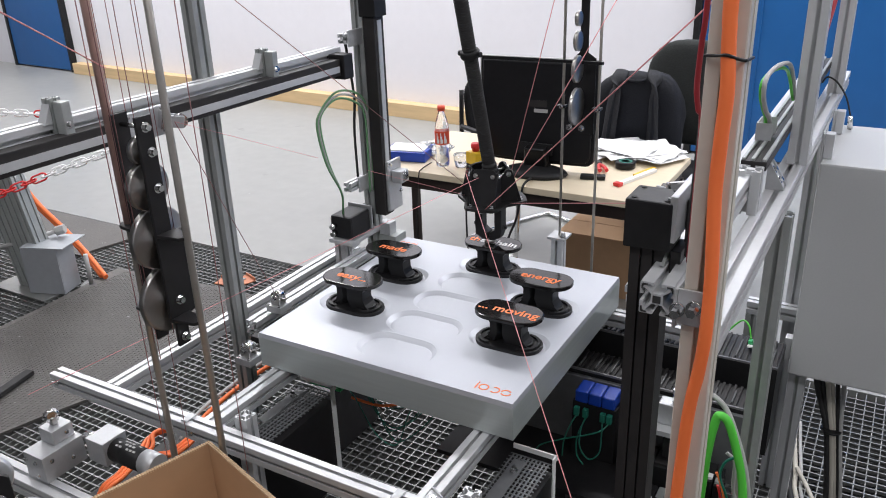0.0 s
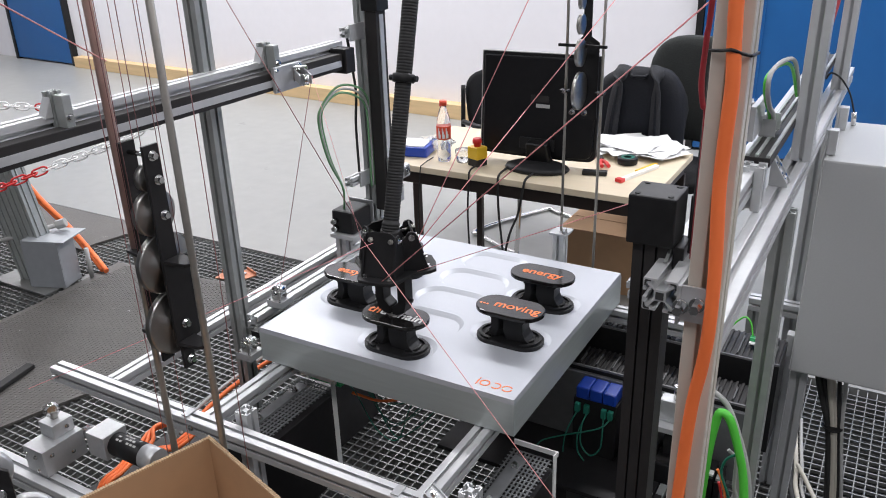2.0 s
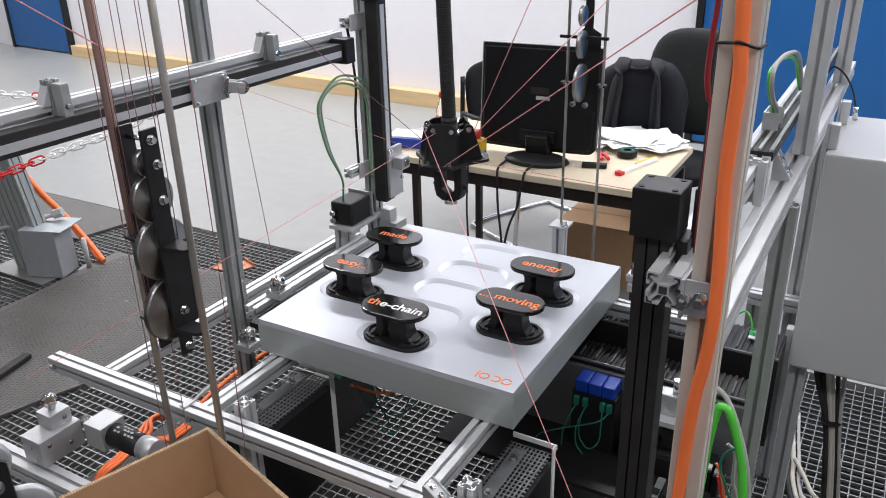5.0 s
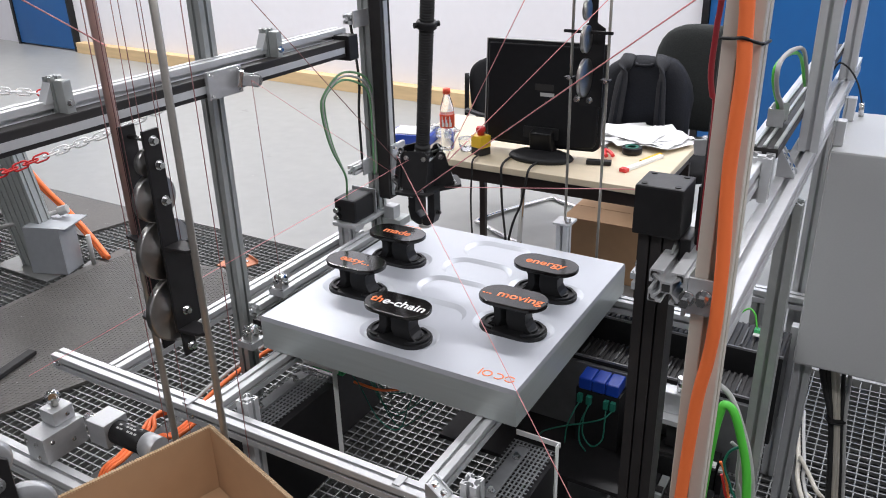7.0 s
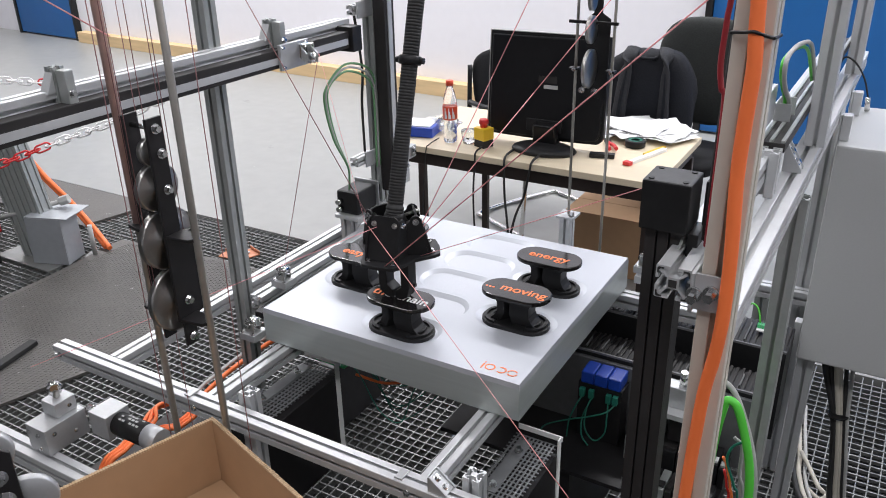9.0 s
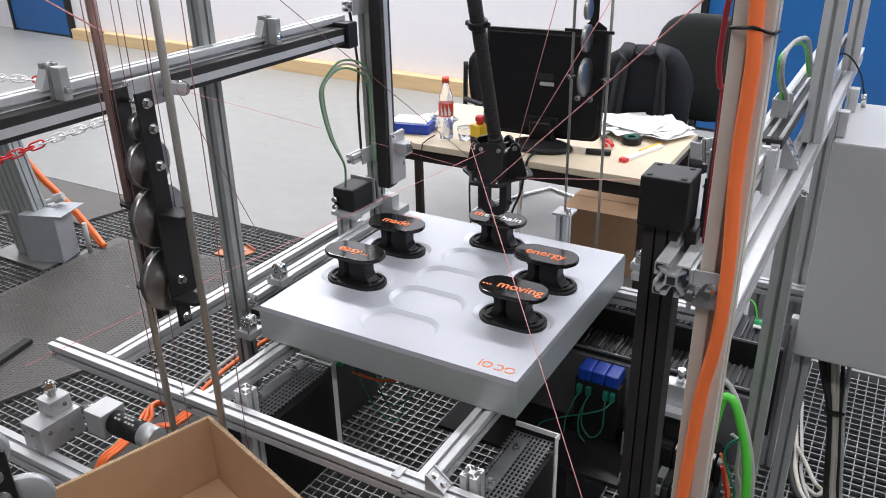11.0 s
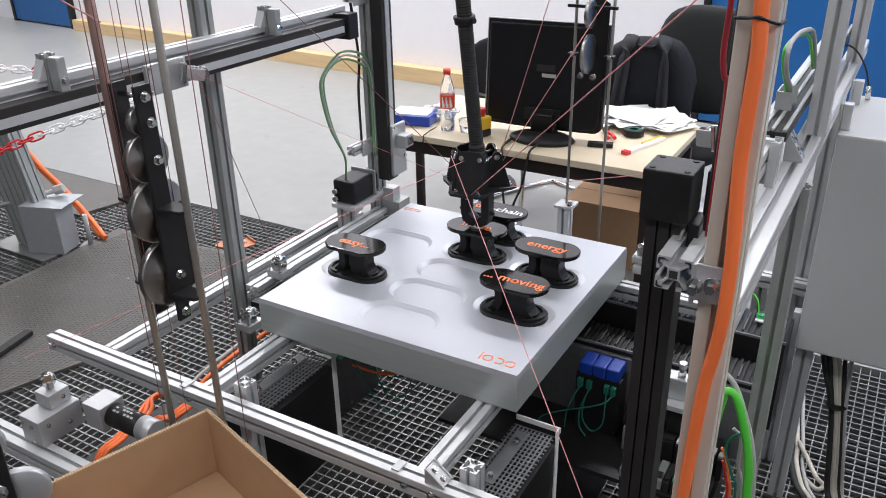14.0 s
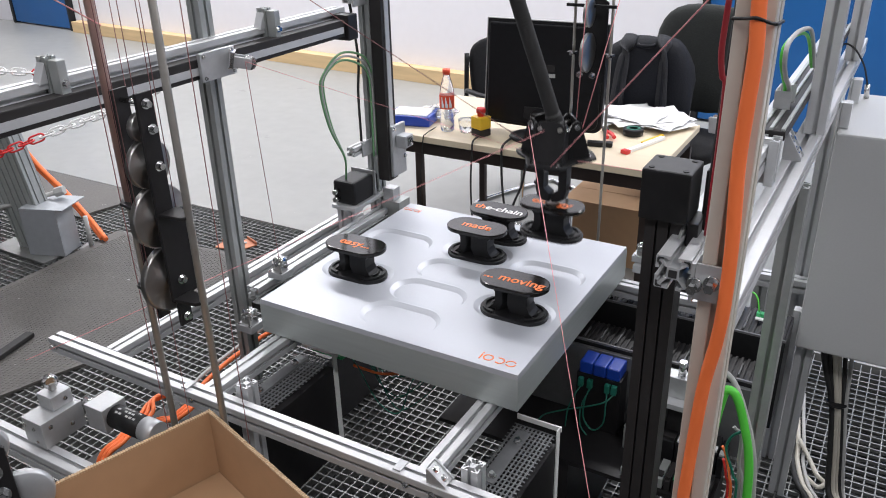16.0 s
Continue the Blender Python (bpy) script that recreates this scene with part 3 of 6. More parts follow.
def beam_gusset():
    t = thing("beam_gusset", pose(-0.204, 1.592, 1.2566), "die-cast aluminium gusset with two screws on the beam", "bracket", "corner brackets")
    for y in (0.0, 0.032):
        part("cheek", bevel(add_prism(bmesh.new(), [(0, 0), (0.034, 0), (0.034, 0.006), (0.006, 0.052), (0, 0.052)], -y - 0.004, -y, pose(0, 0, 0, 90, 0, 0)), 0.001), MILLED, t)
    bm = bmesh.new()
    add_prism(bm, [(0.001, 0.001), (0.031, 0.001), (0.031, 0.004), (0.004, 0.047), (0.001, 0.047)], -0.0316, -0.0044, pose(0, 0, 0, 90, 0, 0))
    part("web", bevel(bm, 0.001), ALU, t, "bright sloping face")
    for u in (0.3, 0.75):
        part("screw", bolt_mesh(bmesh.new(), (0.031 - 0.027 * u, 0.018, 0.004 + 0.043 * u), (0.85, 0, 0.53), 0.005, 0.004), CHROME, t)
beam_gusset()
angle_bracket("corner_bracket", pose(-0.1725, 1.822, 1.2565, 90, 0, 90))
def bar_gusset():
    t = thing("bar_gusset", pose(-0.6695, 1.066, 0.7103), "die-cast aluminium gusset with two screws on the front bar", "bracket", "corner brackets")
    for y in (0.0, 0.032):
        part("cheek", bevel(add_prism(bmesh.new(), [(0, 0), (0.042, 0), (0.042, 0.005), (0.005, 0.034), (0, 0.034)], y - 0.004, y, pose(0, 0, 0, 90, 0, 0)), 0.001), MILLED, t)
    part("web", add_prism(bmesh.new(), [(0.001, 0.001), (0.039, 0.001), (0.039, 0.003), (0.003, 0.030), (0.001, 0.030)], 0.0004, 0.0276, pose(0, 0, 0, 90, 0, 0)), ALU, t)
    for u in (0.25, 0.75):
        part("screw", bolt_mesh(bmesh.new(), (0.039 - 0.036 * u, -0.014, 0.003 + 0.027 * u), (0.6, 0, 0.8), 0.005, 0.004), CHROME, t)
bar_gusset()
angle_bracket("corner_bracket", pose(-0.585, 2.165, 0.735, 90, 0, 90))

def plate_bracket():
    t = thing("plate_bracket", pose(-0.232, 0.955, 1.33), "bent metal bracket bolting the beam to the post", "bracket")
    bm = bmesh.new()
    add_prism(bm, [(0.0, 0.0), (0.085, 0.0), (0.085, 0.034), (0.07, 0.034)], 0.0, 0.004, pose(-0.012, 0.035, 0.0, 90, 0, 90))
    part("gusset", bm, ALU_DARK, t)
    bm = bmesh.new()
    add_box(bm, 0.0235, 0.0285, -0.03, 0.05, -0.052, 0.002)
    part("angle", bevel(bm, 0.001), MILLED, t)
    bm = bmesh.new()
    add_box(bm, 0.029, 0.075, -0.031, -0.0275, -0.045, 0.004)
    part("flange", bevel(bm, 0.001), MILLED, t)
    for x, z in ((0.030, -0.024), (0.050, -0.018)):
        bm = bmesh.new()
        bolt_mesh(bm, (x, -0.0315, z), (0, -1, 0), 0.0065, 0.012)
        part("bolt", bm, CHROME, t)
    return t
plate_bracket()

bm = bmesh.new()
add_sweep(bm, [(-0.176, 0.918, 2.4), (-0.175, 0.918, 1.75), (-0.173, 0.918, 1.644), (-0.169, 0.917, 1.588), (-0.170, 0.917, 1.528), (-0.170, 0.916, 1.464), (-0.164, 0.912, 1.369), (-0.1625, 0.909, 1.292), (-0.166, 0.911, 1.235), (-0.174, 0.914, 1.162), (-0.180, 0.918, 0.993), (-0.184, 0.919, 0.8), (-0.185, 0.919, 0.4), (-0.185, 0.919, 0.03)], 0.0082, 12)
single("orange_cable", bm, ORANGE, "thick orange cable running down the cream post", "cable")
bm = bmesh.new()
add_sweep(bm, [(-0.1992, 0.975, 1.616), (-0.1992, 0.935, 1.618), (-0.197, 0.929, 1.619), (-0.184, 0.920, 1.621), (-0.172, 0.9085, 1.624), (-0.162, 0.919, 1.619), (-0.157, 0.929, 1.616), (-0.1548, 0.935, 1.615), (-0.1548, 0.973, 1.612)], 0.0019, 8, 6)
single("cable_tie", bm, BLACK, "black cable tie round post and orange cable", "cable tie")
bm = bmesh.new()
add_sweep(bm, [(-0.212, 1.0, 2.3), (-0.216, 1.0, 1.72), (-0.219, 1.0, 1.62), (-0.220, 1.0, 1.57), (-0.216, 1.0, 1.542), (-0.210, 1.0, 1.516), (-0.209, 0.995, 1.34)], 0.0036, 8)
single("red_cable", bm, MAROON, "dark red cable hanging beside the cream post", "cable")
bm = bmesh.new()
add_sweep(bm, [(-0.204, 1.02, 2.3), (-0.209, 1.02, 1.7), (-0.212, 1.015, 1.5), (-0.214, 1.015, 1.34)], 0.006, 8)
single("black_cable", bm, RUBBER, "black cable hanging beside the cream post", "cable")

def motor_post():
    t = thing("vertical_drive", pose(-0.268, 1.03, 0), "dark vertical linear drive with a black head block", "linear drive")
    for x0, x1 in ((-0.024, -0.010), (-0.007, 0.007), (0.010, 0.024)):
        part("column_rib", add_box(bmesh.new(), x0, x1, -0.022, -0.0145, 0, 1.345), RAIL_BLACK, t)
    part("column", add_box(bmesh.new(), -0.024, 0.024, -0.014, 0.018, 0, 1.344), RAIL_BLACK, t)
    bm = bmesh.new()
    add_box(bm, -0.032, 0.032, -0.032, 0.032, 1.346, 1.415)
    part("head", bevel(bm, 0.003), BLACK, t, "black head block with screw holes")
    for x in (-0.022, 0.022):
        for y in (-0.022, 0.022):
            bm = bmesh.new()
            add_cyl(bm, (x, y, 1.4152), (x, y, 1.4162), 0.004, seg=10)
            part("screw", bm, RUBBER, t)
    bm = bmesh.new()
    add_box(bm, 0.03, 0.045, -0.02, 0.03, 1.30, 1.345)
    part("side_block", bevel(bm, 0.002), BLACK_METAL, t)
    return t
motor_post()

def cabinet():
    t = thing("control_cabinet", pose(-0.152, 2.13, 0.555), "light grey powder-coated control cabinet hung on the frame", "cabinet")
    bm = bmesh.new()
    add_box(bm, 0, 0.64, 0, 0.42, 0, 0.61)
    part("body", bevel(bm, 0.006), CABINET, t)
    for y in (0.04, 0.30):
        bm = bmesh.new()
        add_box(bm, -0.0070, -0.001, y, y + 0.03, 0.50, 0.675)
        add_box(bm, -0.0008, 0.022, y, y + 0.03, 0.6105, 0.675)
        part("hanger", bevel(bm, 0.003), ALU, t, "silver hanging lug")
    bm = bmesh.new()
    add_box(bm, -0.020, -0.001, 0.02, 0.05, 0.03, 0.10)
    part("lower_lug", bevel(bm, 0.003), ALU, t)
    return t
cabinet()

# ---- plate with pockets ----
PX, PY, PS, PZ, PT = -1.326, 1.318, 0.714, 0.80, 0.092
CX, CY = PX + PS / 2, PY + PS / 2
MID = [(CX + 0.002, CY + 0.1325 * k) for k in (-2, -1, 0, 1, 2)]
SIDE = [(CX - 0.229, CY - 0.112), (CX - 0.237, CY + 0.102), (CX + 0.229, CY - 0.107), (CX + 0.224, CY + 0.100)]

def plate():
    t = thing("pocket_plate", pose(CX, CY, 0), "square silver metal plate with rounded pockets lying on two bars", "plate")
    bm = bmesh.new()
    h = PS / 2
    add_box(bm, -h, h, -h, h, PZ - PT, PZ - 0.012)
    part("base", bm, PLATE_SIDE, t)
    # top skin: a filled outline with nine holes
    bm = bmesh.new()
    edges, loops = [], []
    def ring(pts):
        vs = [bm.verts.new((x, y, PZ)) for x, y in pts]
        es = [bm.edges.new((vs[i], vs[(i + 1) % len(vs)])) for i in range(len(vs))]
        edges.extend(es)
        return vs
    outer = ring([(-h + 0.002, -h + 0.002), (h - 0.002, -h + 0.002), (h - 0.002, h - 0.002), (-h + 0.002, h - 0.002)])
    for x, y in MID + SIDE:
        loops.append(((x - CX, y - CY), ring([(x - CX + a, y - CY + b) for a, b in stadium(0.208, 0.122, 14)])))
    bmesh.ops.triangle_fill(bm, use_beauty=True, edges=edges)
    for (ox, oy), vs in loops:
        inner = [bm.verts.new((ox + a, oy + b, PZ - 0.010)) for a, b in stadium(0.186, 0.100, 14)]
        n = len(vs)
        for i in range(n):
            f = bm.faces.new((vs[i], vs[(i + 1) % n], inner[(i + 1) % n], inner[i]))
            f.smooth = True
        bm.faces.new(inner)
    low = [bm.verts.new((x, y, PZ - 0.012)) for x, y in ((-h, -h), (h, -h), (h, h), (-h, h))]
    for i in range(4):
        bm.faces.new((outer[i], low[i], low[(i + 1) % 4], outer[(i + 1) % 4]))
    part("top", bm, PLATE, t, "pale satin top with recessed oval pockets")
    # orange mark: a thin bar and three thin rings
    def mark(x, y, k, a):
        m = pose(x - CX, y - CY, PZ + 0.0003, 0, 0, a) @ Matrix.Diagonal((k, k, 1, 1))
        bm = bmesh.new()
        add_box(bm, -0.046, -0.0425, -0.012, 0.008, 0, 0.0006, m)
        add_box(bm, -0.046, -0.0425, 0.0115, 0.015, 0, 0.0006, m)
        for cx in (-0.027, 0.000, 0.027):
            o, i = stadium(0.0245, 0.0235, 10), stadium(0.0180, 0.0170, 10)
            n = len(o)
            for q in range(n):
                if cx < 0 or q not in ((5, 6, 16, 17) if cx > 0.01 else (13, 14, 15, 16, 17, 18)):
                    add_prism(bm, [(cx + o[q][0], o[q][1]), (cx + o[(q + 1) % n][0], o[(q + 1) % n][1]), (cx + i[(q + 1) % n][0], i[(q + 1) % n][1]), (cx + i[q][0], i[q][1])], 0, 0.0006, m)
        return bm
    part("orange_mark", mark(-0.672, 1.352, 1.0, 0), ORANGE_INK, t, "thin orange printed mark")
    part("orange_mark", mark(-1.292, 1.985, 0.7, 180), ORANGE_INK, t, "thin orange printed mark")
    return t
plate()

def text_mesh(body, size, x, y, z, material, parent):
    cu = bpy.data.curves.new("lettering", "FONT")
    cu.body, cu.size, cu.align_x, cu.extrude = body, size, "LEFT", 0.0002
    cu.offset = 0.0007
    tmp = bpy.data.objects.new("lettering", cu)
    scene.collection.objects.link(tmp)
    bpy.context.view_layer.update()
    me = bpy.data.meshes.new_from_object(tmp.evaluated_get(bpy.context.evaluated_depsgraph_get()))
    wdt = max(v.co.x for v in me.vertices)
    bpy.data.objects.remove(tmp)
    me.transform(Matrix.Translation((x, y, z)))
    me.materials.append(material)
    ob = new("lettering", me)
    ob.parent = parent
    return wdt, ob

def token(words, m, label):
    """A black I-shaped carrier: base, two webs, glossy oval top with a printed word."""
    t = thing("carrier", m @ Matrix.Diagonal((1.04, 1.04, 1.0, 1)), label, "carrier", "word carriers")
    bm = bmesh.new()
    add_prism(bm, stadium(0.166, 0.092, 12), 0.0, 0.010)
    part("base", bevel(bm, 0.002), BLACK, t)
    for s in (-1, 1):
        bm = bmesh.new()
        for r0, r1 in ((0.040, 0.034), (0.024, 0.019)):
            a = [math.pi * (k / 10 - 0.5) for k in range(11)]
            o = [(s * (0.037 + r0 * math.cos(k)), r0 * math.sin(k)) for k in a]
            i = [(s * (0.037 + r1 * math.cos(k)), r1 * math.sin(k)) for k in a[::-1]]
            add_prism(bm, o + i, 0.010, 0.016)
        part("rib", bm, BLACK, t)
    for s in (-1, 1):
        bm = bmesh.new()
        add_prism(bm, [(s * 0.014, 0), (s * 0.058, 0), (s * 0.046, 0.012), (s * 0.040, 0.025), (s * 0.040, 0.048), (s * 0.048, 0.060), (s * 0.058, 0.068), (s * 0.014, 0.068), (s * 0.007, 0.050), (s * 0.006, 0.022)], -0.021, 0.021, pose(0, 0, 0.0102, 90, 0, 0))
        for v in bm.verts:
            if abs(v.co.x) < 0.02:
                v.co.x += 0.72 * v.co.y
        part("web", bevel(bm, 0.0015), BLACK, t)
    bm = bmesh.new()
    add_box(bm, -0.0058, 0.0058, -0.013, 0.013, 0.0102, 0.032)
    part("bridge", add_box(bmesh.new(), -0.0058, 0.0058, -0.013, 0.013, 0.060, 0.077), BLACK, t)
    part("bridge", bm, BLACK, t)
    bm = bmesh.new()
    add_prism(bm, stadium(0.168, 0.094, 14), 0.0785, 0.0895)
    part("top", bevel(bm, 0.003, 3), GLOSS, t, "glossy black oval top")
    size = 0.039
    x = -0.071 if len(words) > 1 else None
    for body, material in words:
        w, ob = text_mesh(body, size, 0, 0, 0, material, t)
        if x is None:
            x = -w / 2
        ob.data.transform(Matrix.Translation((x, -0.012, 0.0899)))
        x += w + 0.0022
    return t
FLOOR_Z = PZ - 0.0098
tok_made = token([("made", ORANGE_INK)], pose(*SIDE[1], FLOOR_Z), "black plastic carrier with the orange word made")
tok_easy = token([("easy...", ORANGE_INK)], pose(*SIDE[0], FLOOR_Z), "black plastic carrier with the orange word easy")
tok_moving = token([("... moving", ORANGE_INK)], pose(*SIDE[2], FLOOR_Z), "black plastic carrier with the orange word moving")
tok_energy = token([("energy", ORANGE_INK)], pose(*SIDE[3], FLOOR_Z), "black plastic carrier with the orange word energy")
tok_chain = token([("th", ORANGE_INK), ("e-chain", WHITE_INK)], pose(*MID[4], FLOOR_Z), "black plastic carrier with an orange and white word")

# ---- gripper head and hanging arm ----
def gripper():
    t = thing("gripper_head", pose(*MID[4], 1.0), "black gripper head hung in red cords over the plate", "gripper")
    bm = bmesh.new()
    pts = [(0.106 * math.cos(radians(a)) * f, 0.106 * math.sin(radians(a)) * f) for a, f in [(c + d, f) for c in (38, 158, 278) for d, f in ((-30, 0.92), (-22, 1.0), (0, 0.97), (22, 1.0), (30, 0.92), (60, 0.70))]]
    add_prism(bm, pts, -0.005, 0.003)
    part("platform", bevel(bm, 0.002), BLACK, t)
    for k in range(3):
        m = pose(0, 0, 0, 0, 0, -82 + 120 * k)
        # outward plate, leaning in towards the hose
        bm = bmesh.new()
        arch = [(-0.042, 0), (0.042, 0), (0.038, 0.078)]
        arch += [(0.018 + 0.019 * math.cos(b), 0.082 + 0.021 * math.sin(b)) for b in [math.pi * q / 12 for q in range(7)]]
        arch += [(-0.018 - 0.019 * math.sin(b), 0.082 + 0.021 * math.cos(b)) for b in [math.pi * q / 12 for q in range(7)]] + [(-0.038, 0.078)]
        lean = m @ pose(0.074, 0, 0.0032, 90, 0, 90) @ pose(0, 0, 0, -17, 0, 0)
        add_prism(bm, arch, -0.002, 0.002, lean)
        part("yoke_plate", bevel(bm, 0.001), BLACK, t, "arched black yoke plate")
        for bx, bz in ((-0.025, 0.084), (0.025, 0.084)):
            part("bolt", bolt_mesh(bmesh.new(), lean @ Vector((bx, bz, 0.0022)), lean.to_3x3() @ Vector((0, 0, 1)), 0.0042, 0.005), STEEL, t)
            part("spacer", add_cyl(bmesh.new(), lean @ Vector((bx, bz, -0.0022)), lean @ Vector((bx, bz, -0.026)), 0.004, seg=10), STEEL, t)
        for s in (-1, 1):
            bm = bmesh.new()
            prof = [(0.018, 0), (0.080, 0), (0.078, 0.012)] + [(0.044 + 0.013 * math.cos(b), 0.082 + 0.013 * math.sin(b)) for b in [math.pi * q / 6 for q in range(7)]] + [(0.018, 0.07)]
            add_prism(bm, prof, -0.0025, 0.0025, m @ pose(0, s * 0.038, 0.0032, 90, 0, 0) @ pose(0, 0, 0, 0, 0, 0))
            part("yoke_cheek", bevel(bm, 0.001), BLACK, t)
            bm = bmesh.new()
            bolt_mesh(bm, m @ Vector((0.044, s * 0.0408, 0.084)), m.to_3x3() @ Vector((0, s, 0)), 0.005, 0.005)
            part("bolt", bm, CHROME, t)
            bm = bmesh.new()
            bolt_mesh(bm, m @ Vector((0.080, s * 0.030, 0.0035)), (0, 0, 1), 0.0045, 0.005)
            part("bolt", bm, CHROME, t)
        bm = bmesh.new()
        bolt_mesh(bm, m @ Vector((0.080, 0.0, -0.0055)), (0, 0, -1), 0.0045, 0.005)
        part("bolt", bm, CHROME, t)
    bm = bmesh.new()
    add_lathe(bm, [(0.046, 0.0035), (0.042, 0.03), (0.032, 0.07), (0.024, 0.088), (0.022, 0.094)], 20)
    part("socket", bm, BLACK, t)
    for s in (-1, 1):
        bm = bmesh.new()
        add_prism(bm, [(s * 0.020, -0.0052), (s * 0.042, -0.0052), (s * 0.042, -0.085), (s * 0.036, -0.108), (s * 0.018, -0.118), (s * 0.003, -0.118), (s * 0.003, -0.098), (s * 0.020, -0.085)], -0.017, 0.017, pose(0, 0, 0, 90, 0, 0))
        part("finger", bevel(bm, 0.002), BLACK, t)
        bm = bmesh.new()
        bolt_mesh(bm, (s * 0.042, 0, -0.078), (s, 0, -0.1), 0.005, 0.006)
        part("bolt", bm, BLACK_METAL, t)
    bm = bmesh.new()
    add_cyl(bm, (0, 0, -0.128), (0, 0, -0.1185), 0.018, seg=16)
    part("nozzle", bm, STEEL, t, "pale metal nozzle")
    return t
head = gripper()

def hose():
    """Ribbed black hose with two collars, upright from its lower end."""
    t = thing("ribbed_arm", pose(*MID[4], 1.09), "black ribbed hose arm rising from the gripper head", "hose")
    bm = bmesh.new()
    rings = []
    n = 186
    for k in range(n):
        z = k * 0.00685
        r = 0.0185 if z > 0.02 else 0.021
        rings += [(r, z), (r, z + 0.0042), (r - 0.0008, z + 0.0048), (r - 0.0008, z + 0.0063)]
    add_lathe(bm, rings, 18)
    part("hose", bm, RUBBER, t)
    for z in (0.335, 0.67):
        bm = bmesh.new()
        add_lathe(bm, [(0.024, z), (0.026, z + 0.003), (0.026, z + 0.016), (0.024, z + 0.019)], 18)
        part("collar", bm, BLACK, t)
        for s in (-1, 1):
            bm = bmesh.new()
            add_cyl(bm, (s * 0.025, 0, z + 0.0095), (s * 0.034, 0, z + 0.0095), 0.007, seg=10)
            part("lug", bm, BLACK, t)
    return t
arm = hose()

# ---- pulley carriage on two rods ----
def disc(bm, x, z, r, w=0.012):
    add_lathe(bm, [(r * 0.3, -w / 2 - 0.002), (r * 0.32, -w / 2), (r * 0.94, -w / 2), (r, -w / 2 + 0.001), (r * 0.95, 0), (r, w / 2 - 0.001), (r * 0.94, w / 2), (r * 0.32, w / 2), (r * 0.3, w / 2 + 0.002)], 40, pose(0, x, z, 0, 90, 0))

def rod(name, x, y, material, label, r=0.0065, z0=0.0, z1=2.6):
    return single(name, add_cyl(bmesh.new(), (x, y, z0), (x, y, z1), r, seg=20), material, label, "rod", "guide rods")
RX, RY = -1.0, 0.865
rod("guide_rod", RX, RY, ROD, "ground steel guide rod of the pulley carriage")
rod("guide_rod", -1.142, RY, ROD, "ground steel guide rod of the pulley carriage")
# sleeve added above the carriage to carry the reddish reflection of the cords
sleeve = single("tint_sleeve", add_cyl(bmesh.new(), (0, 0, 0.0), (0, 0, 1.4), 0.0076, seg=20), CORD_TINT, "reddish sleeve added on the guide rod as tint of the red cords", "rod")

def carriage(m):
    """Four steel pulleys between two black plates; origin at the plates' top."""
    t = thing("pulley_carriage", m, "black pulley carriage with four steel discs on two rods", "pulley carriage")
    for x in (-0.034, 0.022):
        bm = bmesh.new()
        prof = [(-0.020, 0), (0.012, 0), (0.014, -0.205), (0.050, -0.207), (0.050, -0.360), (0.014, -0.366), (0.014, -0.418), (-0.012, -0.418), (-0.012, -0.372), (-0.020, -0.366)]
        add_prism(bm, prof, -0.003, 0.003, pose(x, 0, 0, 90, 0, 90))
        part("side_plate", bevel(bm, 0.001), BLACK_METAL, t, "long black side plate")
    for y, z, r in ((0.0, -0.060, 0.024), (0.0, -0.122, 0.042), (0.002, -0.215, 0.056), (0.004, -0.330, 0.062)):
        bm = bmesh.new()
        disc(bm, y, z, r)
        part("pulley", bm, STEEL, t, "turned steel pulley disc")
        if z > -0.2 or z < -0.3:
            bm = bmesh.new()
            bolt_mesh(bm, (0.0255, y, z), (1, 0, 0), 0.0058, 0.006)
            part("bolt", bm, CHROME, t)
    bm = bmesh.new()
    bolt_mesh(bm, (0.0255, -0.004, -0.018), (1, 0, 0), 0.0058, 0.006)
    add_cyl(bm, (-0.03, -0.004, -0.018), (0.02, -0.004, -0.018), 0.004)
    part("bolt", bm, CHROME, t)
    bm = bmesh.new()
    bolt_mesh(bm, (0.0255, 0.002, -0.402), (1, 0, 0), 0.0058, 0.006)
    part("bolt", bm, CHROME, t)
    for z in (-0.203, -0.362):
        bm = bmesh.new()
        add_prism(bm, [(0.0255, -0.02), (0.07, -0.014), (0.08, 0), (0.07, 0.014), (0.0255, 0.02)], z - 0.003, z + 0.003)
        part("guide_tab", bevel(bm, 0.001), BLACK_METAL, t)
        bm = bmesh.new()
        add_prism(bm, [(-0.0375, -0.02), (-0.074, -0.014), (-0.085, 0), (-0.074, 0.014), (-0.0375, 0.02)], z - 0.003, z + 0.003)
        part("guide_tab", bevel(bm, 0.001), BLACK_METAL, t)
    return t
carr = carriage(pose(-1.076, RY, 1.43))

def cords(name, pts, label, r=0.0007, z1=2.6, material=None):
    for (x, y, z0) in pts:
        single(name, add_cyl(bmesh.new(), (x, y, z0), (x, y, z1), r, seg=6), material or DARK_CORD, label, "cord", "hanging cords")
cords("hanging_rope", [(-1.09, RY - 0.035, 1.08), (-1.075, RY - 0.04, 1.05), (-1.055, RY - 0.018, 1.1), (-1.085, RY + 0.04, 1.06), (-1.07, RY + 0.035, 1.1), (-1.055, RY + 0.04, 1.1), (-1.12, RY + 0.02, 0.0), (-1.03, RY + 0.03, 0.0)], "thin dark red cord hanging by the guide rods")
cords("hanging_rope", [(-1.155, RY + 0.01, 0.9)], "thin red cord hanging by the guide rods", 0.0011, 2.6, RED_CORD)
cords("hanging_rope", [(-1.165, RY, 0.0), (-1.02, RY + 0.07, 0.0)], "thin red cord hanging by the guide rods", 0.0009)

